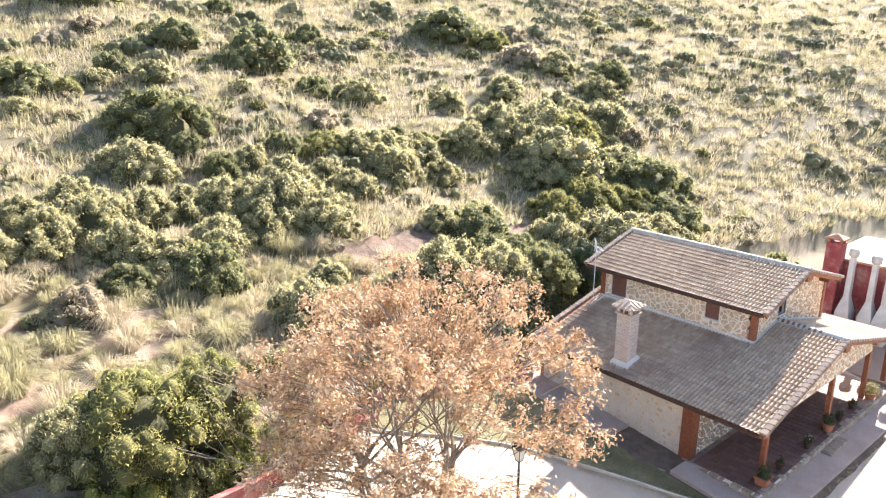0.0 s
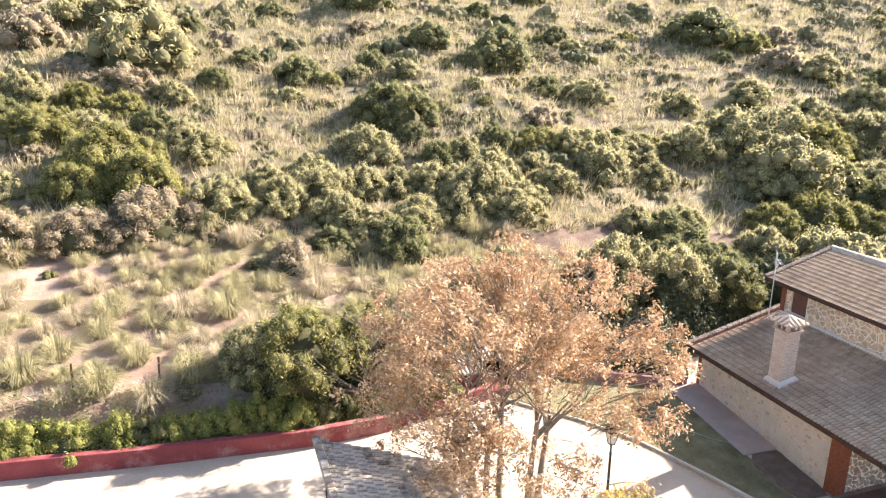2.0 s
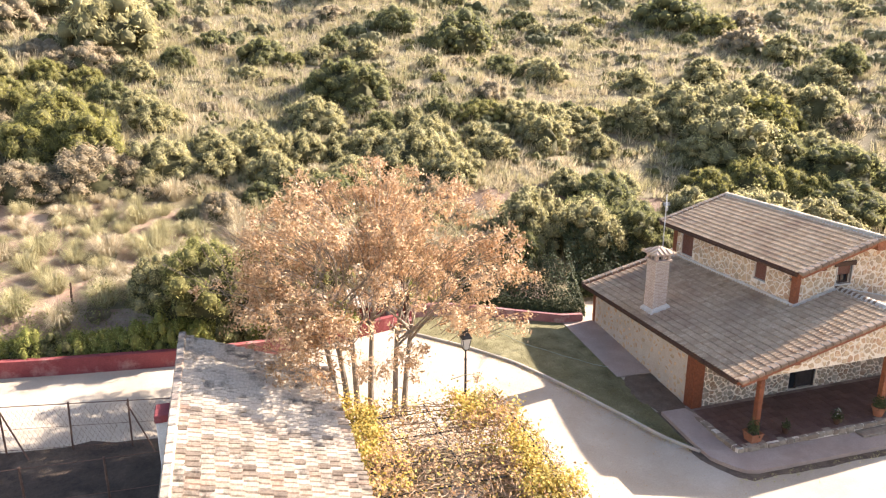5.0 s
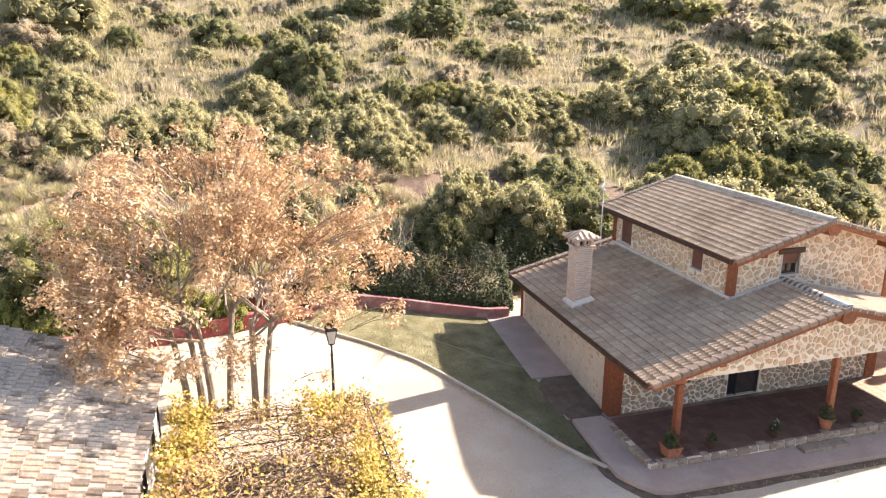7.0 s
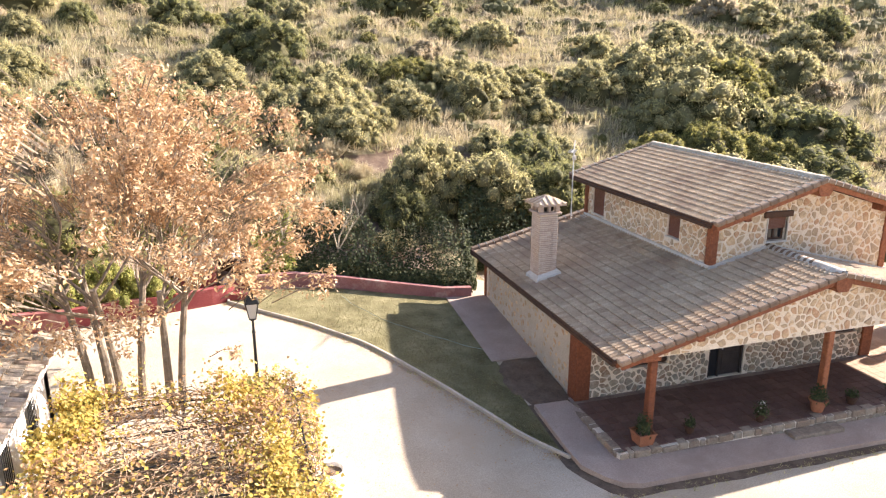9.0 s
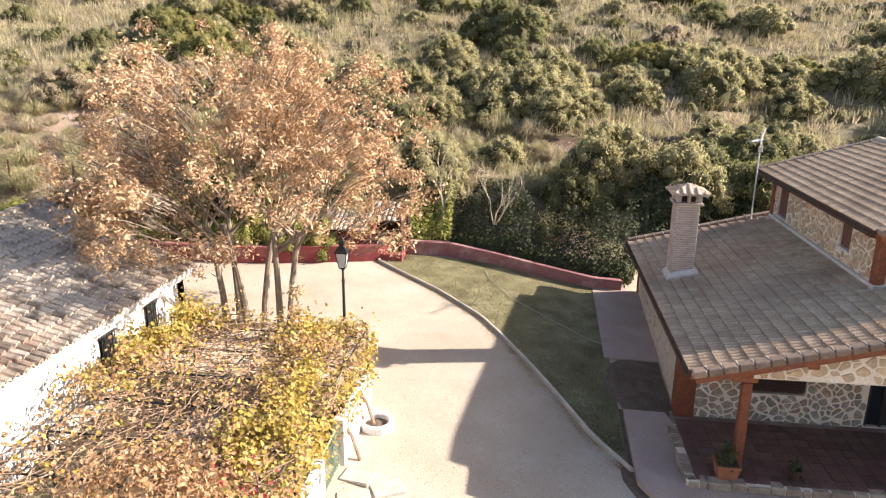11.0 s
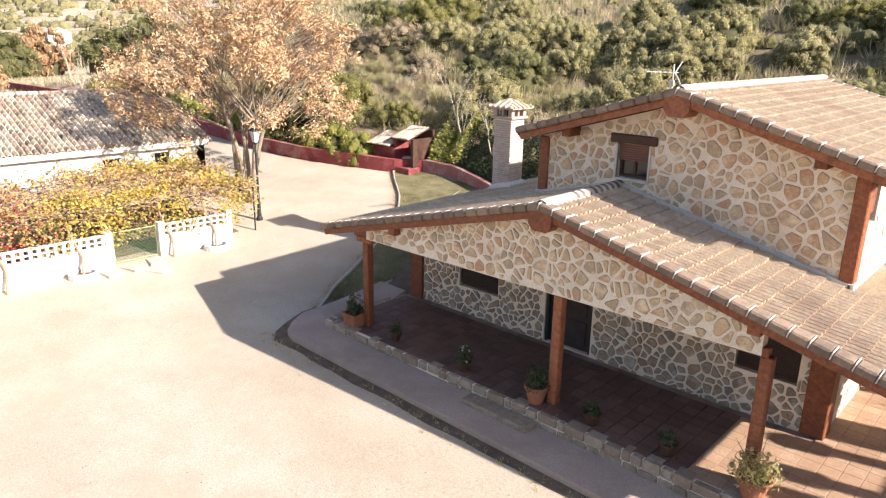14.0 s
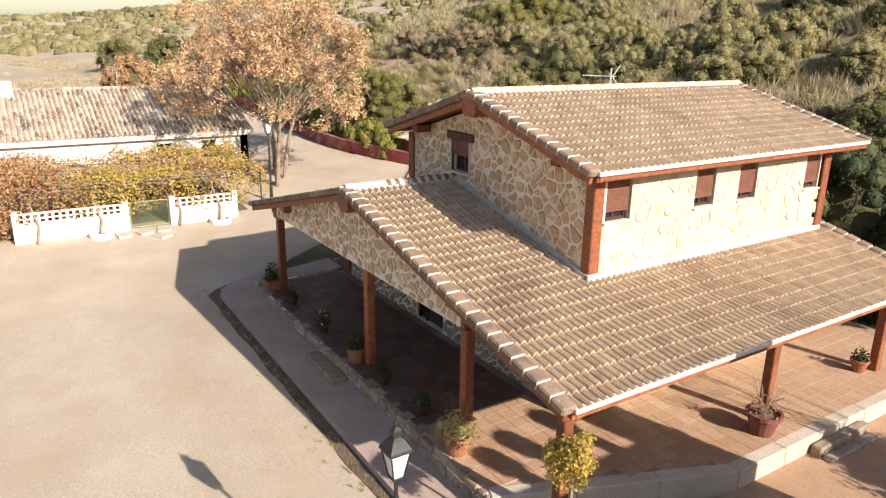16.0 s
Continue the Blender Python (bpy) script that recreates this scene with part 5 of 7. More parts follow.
def slope_spots(n, grassy, far, thin=0.0):
    C = []
    while len(C) < n:
        az, rr = low_rng.uniform(-88, 60), 20 + far * low_rng.random() ** 0.9
        x, y = 15 - rr * math.sin(radians(az)), rr * math.cos(radians(az))
        if y - interp(BANK_LINE, x) < 2.0 or trodden(x, y) > 0.45 or (x < 9 and y < 32 and low_rng.random() < (0.94 if grassy else 0.97)):
            continue
        patch = noise.noise(Vector((x * 0.05, y * 0.05, 2.0))) + 0.5 * noise.noise(Vector((x * 0.16, y * 0.16, 5.0)))
        if patch * (-1 if grassy else 1) < thin + 0.2 * low_rng.normal():
            continue
        C.append((x, y, land(x, y) - 0.03, rr))
    return np.array(C)


for nm, mat, share, label in (("low_scrub_olive", LEAF_OLIVE, 2000, "low olive scrub that covers the slope"), ("low_scrub_pale", LEAF_GREY, 900, "low dry scrub that covers the slope"), ("low_scrub_lime", LEAF_YELLOWGREEN, 700, "low yellow-green scrub on the slope")):
    s = Shape()
    for x, y, z, rr in slope_spots(share, False, 120).tolist():
        r = low_rng.uniform(0.22, 0.5) * (1 + 0.008 * rr)
        for k in range(3):
            a = k * 2.1 + low_rng.uniform(0, 1)
            c = (x + 0.6 * r * math.cos(a), y + 0.6 * r * math.sin(a), z + 0.15 * r)
            lump(s, c, r * low_rng.uniform(0.45, 0.75), low_rng, 1.0, 6, 4)
        D = sphere_dirs(low_rng, 26, -0.1)
        s.quads(blades3(low_rng, np.array([x, y, z + 0.15 * r]) + D * r * low_rng.uniform(0.7, 1.25, (26, 1)), D + np.array([0, 0, 0.4]), 0.13 * r), 3)
    tagged(part(nm, s, LOBE[mat], None, label), category="scrub", kind="stuff")
for nm, mat, share, blades in (("slope_grass", STRAW, 12000, 24), ("slope_grass", STRAW_GREEN, 12500, 24)):
    C = slope_spots(share, True, 135, -0.5)
    f = (1 + 0.007 * C[:, 3]) * low_rng.uniform(0.7, 1.25, share)
    tagged(part(nm, Shape().quads(tufts_at(low_rng, C[:, :3], 0.72 * f, 0.5 * f, blades, 0.05 * f), 3), mat, None, "pale dry grass tussocks all over the slope"), category="grass", kind="stuff")

# scrub on the hills across the fields
fs, fr2 = Shape(), np.random.default_rng(18)
for k in range(1300):
    az, rr = fr2.uniform(46, 106), 120 + 200 * fr2.random()
    x, y = 15 - rr * math.sin(radians(az)), rr * math.cos(radians(az))
    r = fr2.uniform(0.9, 2.6)
    z = land(x, y)
    for q in range(3):
        lump(fs, (x + r * fr2.uniform(-0.8, 0.8), y + r * fr2.uniform(-0.8, 0.8), z + 0.1 * r), r * fr2.uniform(0.4, 0.75), fr2, 0.9, 6, 4)
    D = sphere_dirs(fr2, 16, -0.1)
    fs.quads(blades3(fr2, np.array([x, y, z + 0.2 * r]) + D * np.array([r, r, 0.7 * r]) * fr2.uniform(0.7, 1.1, (16, 1)), D, 0.16 * r), 3)
tagged(part("far_hill_scrub", fs, LOBE[LEAF_OLIVE], None, "hazy green scrub on the hills across the fields"), category="scrub", kind="stuff")
C = []
while len(C) < 3600:
    x, y = fr2.uniform(-95, -11), fr2.uniform(-6, 62)
    if y - interp(BANK_LINE, x) > 1.5 and x + 0.6 * (y - 20) > -14 or noise.noise(Vector((x * 0.08, y * 0.08, 14))) < -0.25 + 0.3 * fr2.random():
        continue
    C.append((x, y, land(x, y) - 0.03))
fz = fr2.uniform(0.6, 1.3, len(C))
tagged(part("field_grass", Shape().quads(tufts_at(fr2, np.array(C), 0.8 * fz, 0.4 * fz, 22, 0.07 * fz), 3), STRAW, None, "bleached dry grass on the fallow field"), category="grass", kind="stuff")

# tussocks of dry grass
def tuft_mesh(seed, mat):
    rng = random.Random(seed)
    s = Shape()
    tuft_shape(s, rng, (0, 0, -0.05), 1.0, 0.8, 520, 0.017)
    return s.mesh("grass_tuft", mat)


tufts = [tuft_mesh(i, STRAW if i % 2 else STRAW_GREEN) for i in range(6)]
n_t, tries, tuft_spots = 0, 0, []
while n_t < 295 and tries < 12000:
    tries += 1
    x, y = prng.uniform(-16, 20), 19.5 + 15 * prng.random()
    d = y - interp(BANK_LINE, x)
    if d < 2.0 or (x > 8 and prng.random() < 0.7) or any((x - a) ** 2 + (y - b) ** 2 < (0.85 * c) ** 2 for a, b, c in taken):
        continue
    if noise.noise(Vector((x * 0.35, y * 0.35, 9))) > 0.32:
        continue
    k = prng.uniform(0.7, 1.5)
    if any((x - a) ** 2 + (y - b) ** 2 < (0.56 * (k + c)) ** 2 for a, b, c in tuft_spots):
        continue
    tuft_spots.append((x, y, k))
    ob = new("grass_tuft", tufts[prng.randrange(6)])
    ob.matrix_basis = Matrix.Translation((x, y, land(x, y) - 0.02)) @ Matrix.Rotation(prng.uniform(0, 6.28), 4, "Z") @ Matrix.Diagonal((k, k, k * prng.uniform(0.8, 1.15), 1))
    tagged(ob, "pale dry esparto grass tuft on the slope", "grass", "esparto tufts")
    n_t += 1
# ---- hedge and ivy behind the red wall ----
def hedge(name, label, x0, x1, height, depth, count, mat, seed, size=0.075, back=0.25, low=0.2):
    rng = np.random.default_rng(seed)
    s = Shape()
    n = int(count * 1.7)
    X = rng.uniform(x0, x1, n)
    P, N = [], []
    for x in X:
        t = rng.uniform(0, 1)
        y0 = interp(BANK_LINE, x) + back
        bulge = 1 + 0.5 * noise.noise(Vector((x * 0.7, seed, 0.3))) + 0.35 * noise.noise(Vector((x * 2.1, seed, 5.3)))
        a = t * math.pi * 0.62 - 0.15
        dy, dz = depth * (1 - math.cos(a)) * bulge, height * math.sin(max(0.0, a)) ** 0.8 * bulge
        y = y0 + dy + rng.normal(0, 0.06)
        P.append((x, y, max(court(x, y0), land(x, y)) + low + dz + rng.normal(0, 0.06)))
        N.append((0.2, -math.cos(a), 0.3 + math.sin(a)))
    s.quads(leaves(rng, np.array(P), np.array(N), size * 0.72, 0.6, 0.55))
    # inner mass in the dark core colour, for shade behind the leaves
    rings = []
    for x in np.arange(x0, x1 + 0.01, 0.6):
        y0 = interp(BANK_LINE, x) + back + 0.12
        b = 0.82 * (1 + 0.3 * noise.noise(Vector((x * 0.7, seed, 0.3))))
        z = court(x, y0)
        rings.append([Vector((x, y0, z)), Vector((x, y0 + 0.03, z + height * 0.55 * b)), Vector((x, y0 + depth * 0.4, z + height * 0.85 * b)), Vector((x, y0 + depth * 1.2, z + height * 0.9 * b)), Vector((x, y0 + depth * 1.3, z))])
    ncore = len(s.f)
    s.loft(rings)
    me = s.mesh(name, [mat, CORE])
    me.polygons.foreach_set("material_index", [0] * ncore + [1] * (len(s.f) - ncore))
    return tagged(part(name, me, None, None, label), category="hedge", kind="stuff")


hedge_mesh = [shrub_mesh("leaf_mass", 140 + i, LEAF_IVY, 2600, 0.05, 20, 0.95, 0.02) for i in range(3)] + [shrub_mesh("leaf_mass", 150, LEAF_DARK, 2600, 0.045, 20, 0.95, 0.02)]
x = -17.0
while x < 10.7:
    y = interp(BANK_LINE, x) + prng.uniform(0.75, 1.0)
    r = prng.uniform(0.58, 1.0)
    hp = new("hedge_plant", hedge_mesh[prng.choice((0, 1, 2, 0, 1, 2, 3))])
    hp.matrix_basis = Matrix.Translation((x, y, court(x, y) + 0.1)) @ Matrix.Rotation(prng.uniform(0, 6.28), 4, "Z") @ Matrix.Diagonal((r, r, r * prng.uniform(1.2, 1.8), 1))
    tagged(hp, "bushy green hedge plant behind the red wall", "hedge plant", "hedge behind the wall")
    x += r * prng.uniform(0.7, 1.1)
hedge("hedge", "low dark undergrowth behind the red wall", -17, 10.9, 0.75, 1.6, 5000, LEAF_DARK, 3)
# the bank's shadow is carried by darkened leaves
hedge("ivy_bank", "ivy covering the bank, its leaves coloured as in shade", 14.2, 22.6, 0.85, 1.5, 9000, LEAF_SHADE, 6, 0.08)
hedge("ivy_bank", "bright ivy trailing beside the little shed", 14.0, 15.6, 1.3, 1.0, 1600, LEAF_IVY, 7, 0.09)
hedge("bank_scrub", "scrub on the bank behind the house, coloured as in shade", 22.6, 40, 1.6, 2.0, 9000, LEAF_SHADE, 9, 0.11, 0.5)


# big evergreen shrubs between the wall and the fence
def small_tree(name, label, x, y, height, radius, mat, seed, n_leaf, leaf, group=""):
    z = land(x, y)
    t = thing(name, label, "tree", (x, y, z), group)
    rng = random.Random(seed)
    s = Shape()
    for k in range(5):
        a = k * 1.257 + rng.uniform(-0.3, 0.3)
        s.tube([(0, 0, -0.2), (0.25 * radius * math.cos(a), 0.25 * radius * math.sin(a), height * 0.3), (0.6 * radius * math.cos(a), 0.6 * radius * math.sin(a), height * 0.65)], [0.09, 0.06, 0.02], 6)
    part("trunk", s, BARK, t)
    ob = part("crown", shrub_mesh("crown", seed, mat, n_leaf, leaf, 55, 0.95, 0.01), None, t)
    ob.matrix_basis = Matrix.Translation((0, 0, height * 0.12)) @ Matrix.Diagonal((radius, radius, height * 0.95, 1))
    return t


small_tree("evergreen_tree", "dense evergreen shrub tree behind the red wall", 5.2, 20.7, 2.7, 2.4, LEAF_EVERGREEN, 61, 8000, 0.028)
small_tree("evergreen_tree", "dense evergreen shrub tree behind the red wall", 7.7, 21.1, 2.4, 2.0, LEAF_EVERGREEN, 62, 8000, 0.028)
small_tree("evergreen_tree", "olive-toned evergreen shrub tree behind the red wall", 3.6, 21.0, 2.0, 1.5, LEAF_OLIVE, 63, 8000, 0.028)

small_tree("evergreen_tree", "tall olive-green shrub tree on the bank behind the house", 21.8, 25.4, 2.9, 2.2, LEAF_OLIVE, 64, 8000, 0.028)
small_tree("evergreen_tree", "tall olive-green shrub tree on the bank behind the house", 24.6, 24.5, 2.8, 2.2, LEAF_OLIVE, 65, 8000, 0.028)
small_tree("evergreen_tree", "tall dark shrub tree on the bank behind the house", 28.0, 24.6, 2.7, 2.2, LEAF_DARK, 66, 8000, 0.028)
# darkened leaves stand in for the shadowed hollow behind the house
small_tree("evergreen_tree", "shrub tree on the bank behind the house, leaves darkened as shade", 31.6, 24.4, 2.9, 2.2, LEAF_SHADE, 67, 8000, 0.028)

small_tree("evergreen_tree", "shrub tree on the bank behind the house, leaves darkened as shade", 34.6, 23.8, 2.8, 2.1, LEAF_SHADE, 69, 8000, 0.028)

# bare young trees on the bank
def branching(s, rng, p, d, length, r, level, ends, spread=0.6, up=0.25):
    n = 3
    path, rad = [p], [r]
    for k in range(n):
        d = (d + Vector((rng.uniform(-0.2, 0.2), rng.uniform(-0.2, 0.2), up * 0.3))).normalized()
        p = p + d * (length / n)
        path.append(p)
        rad.append(r * (1 - 0.5 * (k + 1) / n))
    s.tube(path, rad, 6 if r > 0.03 else 4, cap=False)
    if level == 0:
        ends.append((path[-1], d))
        return
    for k in range(rng.choice((2, 3, 3))):
        q = path[-1] if k == 0 else path[rng.choice((1, 2, 3))]
        nd = (d + Vector((rng.uniform(-1, 1), rng.uniform(-1, 1), rng.uniform(-0.3, 0.6))) * spread).normalized()
        branching(s, rng, q, nd, length * rng.uniform(0.6, 0.85), r * 0.52, level - 1, ends, spread, up)


def bare_tree(x, y, h, seed, label):
    t = thing("bare_tree", label, "tree", (x, y, land(x, y)), "bare trees")
    s, ends = Shape(), []
    branching(s, random.Random(seed), Vector((0, 0, -0.1)), Vector((0, 0, 1)), h * 0.4, 0.06, 4, ends, 0.55, 0.5)
    part("trunk", s, PALE_BARK, t)
    return t


bare_tree(15.3, 22.0, 4.4, 1, "leafless pale young tree on the ivy bank")
bare_tree(17.2, 21.7, 4.2, 2, "leafless pale young tree on the ivy bank")
for k, (x, y) in enumerate(((-14, 17), (-22, 12), (-30, 22), (-18, 25))):
    bare_tree(x, y, 3.2, 10 + k, "leafless fruit tree in the fallow field")


# ---- the big rust-coloured tree in the yard ----
tree = thing("rust_tree", "tall multi-stemmed tree hung with dry rust-pink foliage", "tree", (10.8, 13.8, court(10.8, 13.8)))
trng = random.Random(77)
stems, ends = Shape(), []
base = Vector((10.8, 13.8, court(10.8, 13.8)))
for bx, by, lx, ly in ((9.5, 14.2, -0.15, 0.0), (9.9, 14.3, -0.14, 0.18), (10.2, 14.1, -0.08, -0.2), (10.7, 14.2, 0.1, 0.22), (11.45, 13.6, 0.02, -0.1), (11.75, 13.5, 0.12, 0.05)):
    p = Vector((bx, by, court(bx, by) - 0.15)) - base
    mid = p + Vector((lx * 1.2, ly * 1.2, 2.0))
    top = mid + Vector((lx * 1.8, ly * 1.8, 1.5))
    stems.tube([p, p + Vector((lx * 0.4, ly * 0.4, 1.0)), mid, top], [0.13, 0.105, 0.09, 0.075], 8)
    for k in range(5):
        a = trng.uniform(0, 6.283)
        d = Vector((math.cos(a) * 0.75 + lx * 1.2, math.sin(a) * 0.75 + ly, trng.uniform(0.35, 1.0))).normalized()
        branching(stems, trng, mid + (top - mid) * trng.uniform(0.45, 1.0), d, trng.uniform(1.7, 2.4), 0.05, 3, ends, 0.62, 0.15)
part("trunk", stems, BARK, tree, "slender grey stems and branches")
nr = np.random.default_rng(4)
P, N = [], []
C, RAD = Vector((0.2, -0.35, 5.1)), (5.3, 4.8, 4.05)
sprays = []
for p, d in ends:
    sprays += [(p + Vector(nr.normal(0, 0.3, 3)), 1.0) for k in range(3)]
for k in range(1250):
    d = sphere_dirs(nr, 1, -0.62)[0]
    q = nr.uniform(0.4, 1.0) ** 0.5
    sprays.append((Vector((C.x + d[0] * RAD[0] * q, C.y + d[1] * RAD[1] * q, C.z + d[2] * RAD[2] * q)), 1.0))
twigs = Shape()
for p, k in sprays:
    e = Vector(((p.x - C.x) / RAD[0], (p.y - C.y) / RAD[1], (p.z - C.z) / RAD[2])).length
    if e > 1.1 or p.z < 1.5 or noise.noise(Vector((p.x * 0.55, p.y * 0.55, p.z * 0.7 + 40))) + 0.5 * noise.noise(Vector((p.x * 1.5, p.y * 1.5, p.z * 1.5))) < 0.12:
        continue
    n = nr.integers(34, 70)
    w = nr.uniform(0.09, 0.17)
    D = nr.normal(0, 1, (n, 3)) * np.array([w, w, w * 0.8])
    D[:, 2] -= np.abs(nr.normal(0, 0.1, n))
    P.append(np.array(p) + D)
    N.append(D + np.array([0, 0, 0.25]))
    back = Vector((C.x * 0.4 + p.x * 0.6, C.y * 0.4 + p.y * 0.6, p.z - 0.75))
    twigs.tube([back + (p - back) * 0.35, back + (p - back) * 0.7 + Vector((0, 0, 0.08)), p], [0.016, 0.012, 0.006], 3, cap=False)
part("twig_spray", twigs, BARK, tree, "fine grey twigs")
P, N = np.concatenate(P), np.concatenate(N)
N /= np.linalg.norm(N, axis=1)[:, None] + 1e-9
crown = Shape().quads(leaves(nr, P, N, 0.066, 0.42, 0.6))
part("crown", crown, LEAF_RUST, tree, "dry rust-pink hanging leaf clusters")

# ---- the whitewashed barn ----
barn = thing("barn", "long low whitewashed barn with an old clay tile roof", "barn")
BE, BW, BN, BS = 8.75, 4.9, 13.15, -16.0
stone_wall("barn_wall", "whitewashed wall towards the yard", barn, (BE, BS, 0), (0, 1, 0), [(0, -0.3), (BN - BS, -0.3), (BN - BS, 3.3), (0, 3.3)],
           [(1.03 - BS, 1.9 - BS, 1.7, 2.5), (9.0 - BS, 9.6 - BS, 1.7, 2.75), (11.0 - BS, 11.6 - BS, 1.75, 2.8)], 0.35, base=WHITEWASH, stones=False)
stone_wall("barn_end_wall", "whitewashed gable end", barn, (BE, BN, 0), (-1, 0, 0), [(0, -0.3), (BE - BW, -0.3), (BE - BW, 4.75), (0, 3.3)], [], 0.35, base=WHITEWASH, stones=False)
stone_wall("barn_back_wall", "whitewashed back wall", barn, (BW, BN, 0), (0, -1, 0), [(0, -0.3), (BN - BS, -0.3), (BN - BS, 4.75), (0, 4.75)], [], 0.35, base=WHITEWASH, stones=False)
roof_slope(barn, "barn_roof", 4.72, 5.02, 0.4, 9.05, BS, 13.4, None, lambda x, y: y > 8.5, OLD_TILE, 0.018, WHITEWASH, 0.21, 2.3)
part("eave_band", Shape().cbox(8.78, 9.0, BS, 13.2, 2.98, 3.16, 0.02), WHITEWASH, barn)
s = Shape()
rngb = random.Random(3)
for k in range(70):
    y = BS + 0.42 * k
    s.cbox(4.62, 4.84, y, y + 0.40, 4.93, 5.06 + rngb.uniform(0, 0.03), 0.03)
part("roof_edge_tiles", s, OLD_TILE, barn)
ch = part("barn_chimney", Shape().cbox(4.28, 4.78, 8.35, 8.95, 1.0, 4.72, 0.02), WHITEWASH, barn, "white chimney stack with a dark red top")
part("chimney_top", Shape().cbox(4.25, 4.81, 8.32, 8.98, 4.721, 4.92, 0.02), RED_WALL, ch)
part("barn_chimney", Shape().cbox(4.9, 5.4, 3.2, 3.8, 4.5, 5.42, 0.02), WHITEWASH, barn)
for y0, y1, z0, z1 in ((9.0, 9.6, 1.7, 2.75), (11.0, 11.6, 1.75, 2.8)):
    w = thing("barn_window", "barn window behind an iron grille", "")
    w.parent = barn
    # near-black sheet stands for the unlit room behind the grille
    part("recess", Shape().box(BE - 0.3, BE - 0.28, y0, y1, z0, z1), DARK, w)
    for k in range(6):
        part("grille_bar", Shape().tube([(BE + 0.06, y0 + 0.05 + 0.1 * k, z0 - 0.04), (BE + 0.06, y0 + 0.05 + 0.1 * k, z1 + 0.04)], 0.012, 5), IRON, w)
    for z in (z0, z1):
        part("grille_rail", Shape().cbox(BE + 0.045, BE + 0.075, y0 - 0.05, y1 + 0.05, z - 0.015, z + 0.015, 0.004), IRON, w)
w = thing("barn_window", "barn window with lime-green slatted shutters closed", "")
w.parent = barn
for k in range(8):
    part("shutter_slat", Shape().cbox(BE - 0.06, BE - 0.03, 1.035 + 0.108 * k, 1.135 + 0.108 * k, 1.72, 2.48, 0.006), GREEN_PAINT, w)
part("window_head", Shape().cbox(BE - 0.05, BE + 0.05, 0.98, 1.95, 2.5, 2.56, 0.008), DARK_WOOD, w)

# wire fence and pens behind the barn
fence = thing("wire_fence", "rusty wire fence on leaning steel posts", "fence")
pts = [(4.3, 13.2), (2.9, 13.3), (1.2, 13.4), (-0.6, 13.5), (-2.6, 13.6), (-4.8, 13.7)]
for k, (x, y) in enumerate(pts):
    z = court(x, y)
    part("post", Shape().tube([(x, y, z - 0.3), (x + 0.04 * (k % 3), y, z + 1.65)], 0.03, 6), RUST, fence)
    if k in (1, 3):
        part("brace", Shape().tube([(x, y, z + 1.5), (x + 0.7, y - 0.5, z)], 0.025, 6), RUST, fence)
for h in (0.15, 0.85, 1.6):
    part("wire", Shape().tube([(x, y, court(x, y) + h) for x, y in pts], 0.014 if h > 1 else 0.007, 4), RUST, fence)
s = Shape()
for (xa, ya), (xb, yb) in zip(pts, pts[1:]):
    n = int((xa - xb) / 0.14)
    for k in range(n):
        x0, x1 = xa - 0.14 * k, xa - 0.14 * k - 0.5
        z = court(x0, ya)
        s.tube([(x0, ya, z + 0.05), (x0 - 0.75, ya, z + 1.55)], 0.003, 3, cap=False)
        s.tube([(x0 - 0.75, ya, z + 0.05), (x0, ya, z + 1.55)], 0.003, 3, cap=False)
tagged(part("mesh_wire", s, RUST, fence), kind="stuff")
fence2 = thing("wire_fence", "rusty pen fence beside the barn", "fence")
pts2 = [(4.2, 10.6), (2.6, 10.5), (0.6, 10.4), (-1.6, 10.3)]
for x, y in pts2:
    z = court(x, y)
    part("post", Shape().tube([(x, y, z - 0.3), (x, y, z + 1.5)], 0.035, 6), RUST, fence2)
for h in (0.4, 1.45):
    part("wire", Shape().tube([(x, y, court(x, y) + h) for x, y in pts2], 0.012, 4), RUST, fence2)
pen = thing("pen_shelter", "low shelter of weathered boards beside the barn", "shelter")
for k in range(14):
    z = 2.55 + 0.012 * (k % 3)
    part("board", Shape().cbox(-3.6 + 0.24 * k, -3.38 + 0.24 * k, 7.2, 9.6, z, z + 0.03, 0.005), BARK, pen)
for x, y in ((-3.5, 7.3), (-3.5, 9.5), (-0.4, 7.3), (-0.4, 9.5)):
    part("post", Shape().tube([(x, y, court(x, y) - 0.2), (x, y, 2.55)], 0.05, 6), RUST, pen)

# sheet of pen earth darkened to deepen the barn's shadow
pg = part("pen_ground", drape(list(np.arange(-3.2, 4.3, 0.7)), lambda x: (4.5, 13.6 + 0.25 * noise.noise(Vector((x * 0.9, 0, 4)))), 0.03, 0.2), SHADED_PEN_EARTH, None, "brown bare earth of the animal pen, darkened as in the barn's shadow")
fix_normals(pg.data)
tagged(pg, category="earth", kind="structure")

# stakes of the old fence up on the bank
stake_mesh = Shape().tube([(0, 0, -0.3), (0.02, 0, 0.5), (0.05, 0.01, 1.05)], [0.05, 0.045, 0.04], 6).mesh("fence_stake", DARK_WOOD)
for k, (x, y) in enumerate(((3.0, 21.2), (0.2, 21.0), (-2.6, 21.0), (-5.4, 21.1), (5.6, 22.4), (19.4, 25.4))):
    ob = new("fence_stake", stake_mesh)
    ob.matrix_basis = Matrix.Translation((x, y, land(x, y))) @ Matrix.Rotation(0.06 * (k % 3 - 1), 4, "X")
    tagged(ob, "weathered dark timber stake on the slope", "stake", "old fence stakes")
frame_ = thing("timber_trestle", "pale timber trestle leaning on the bank", "trestle")
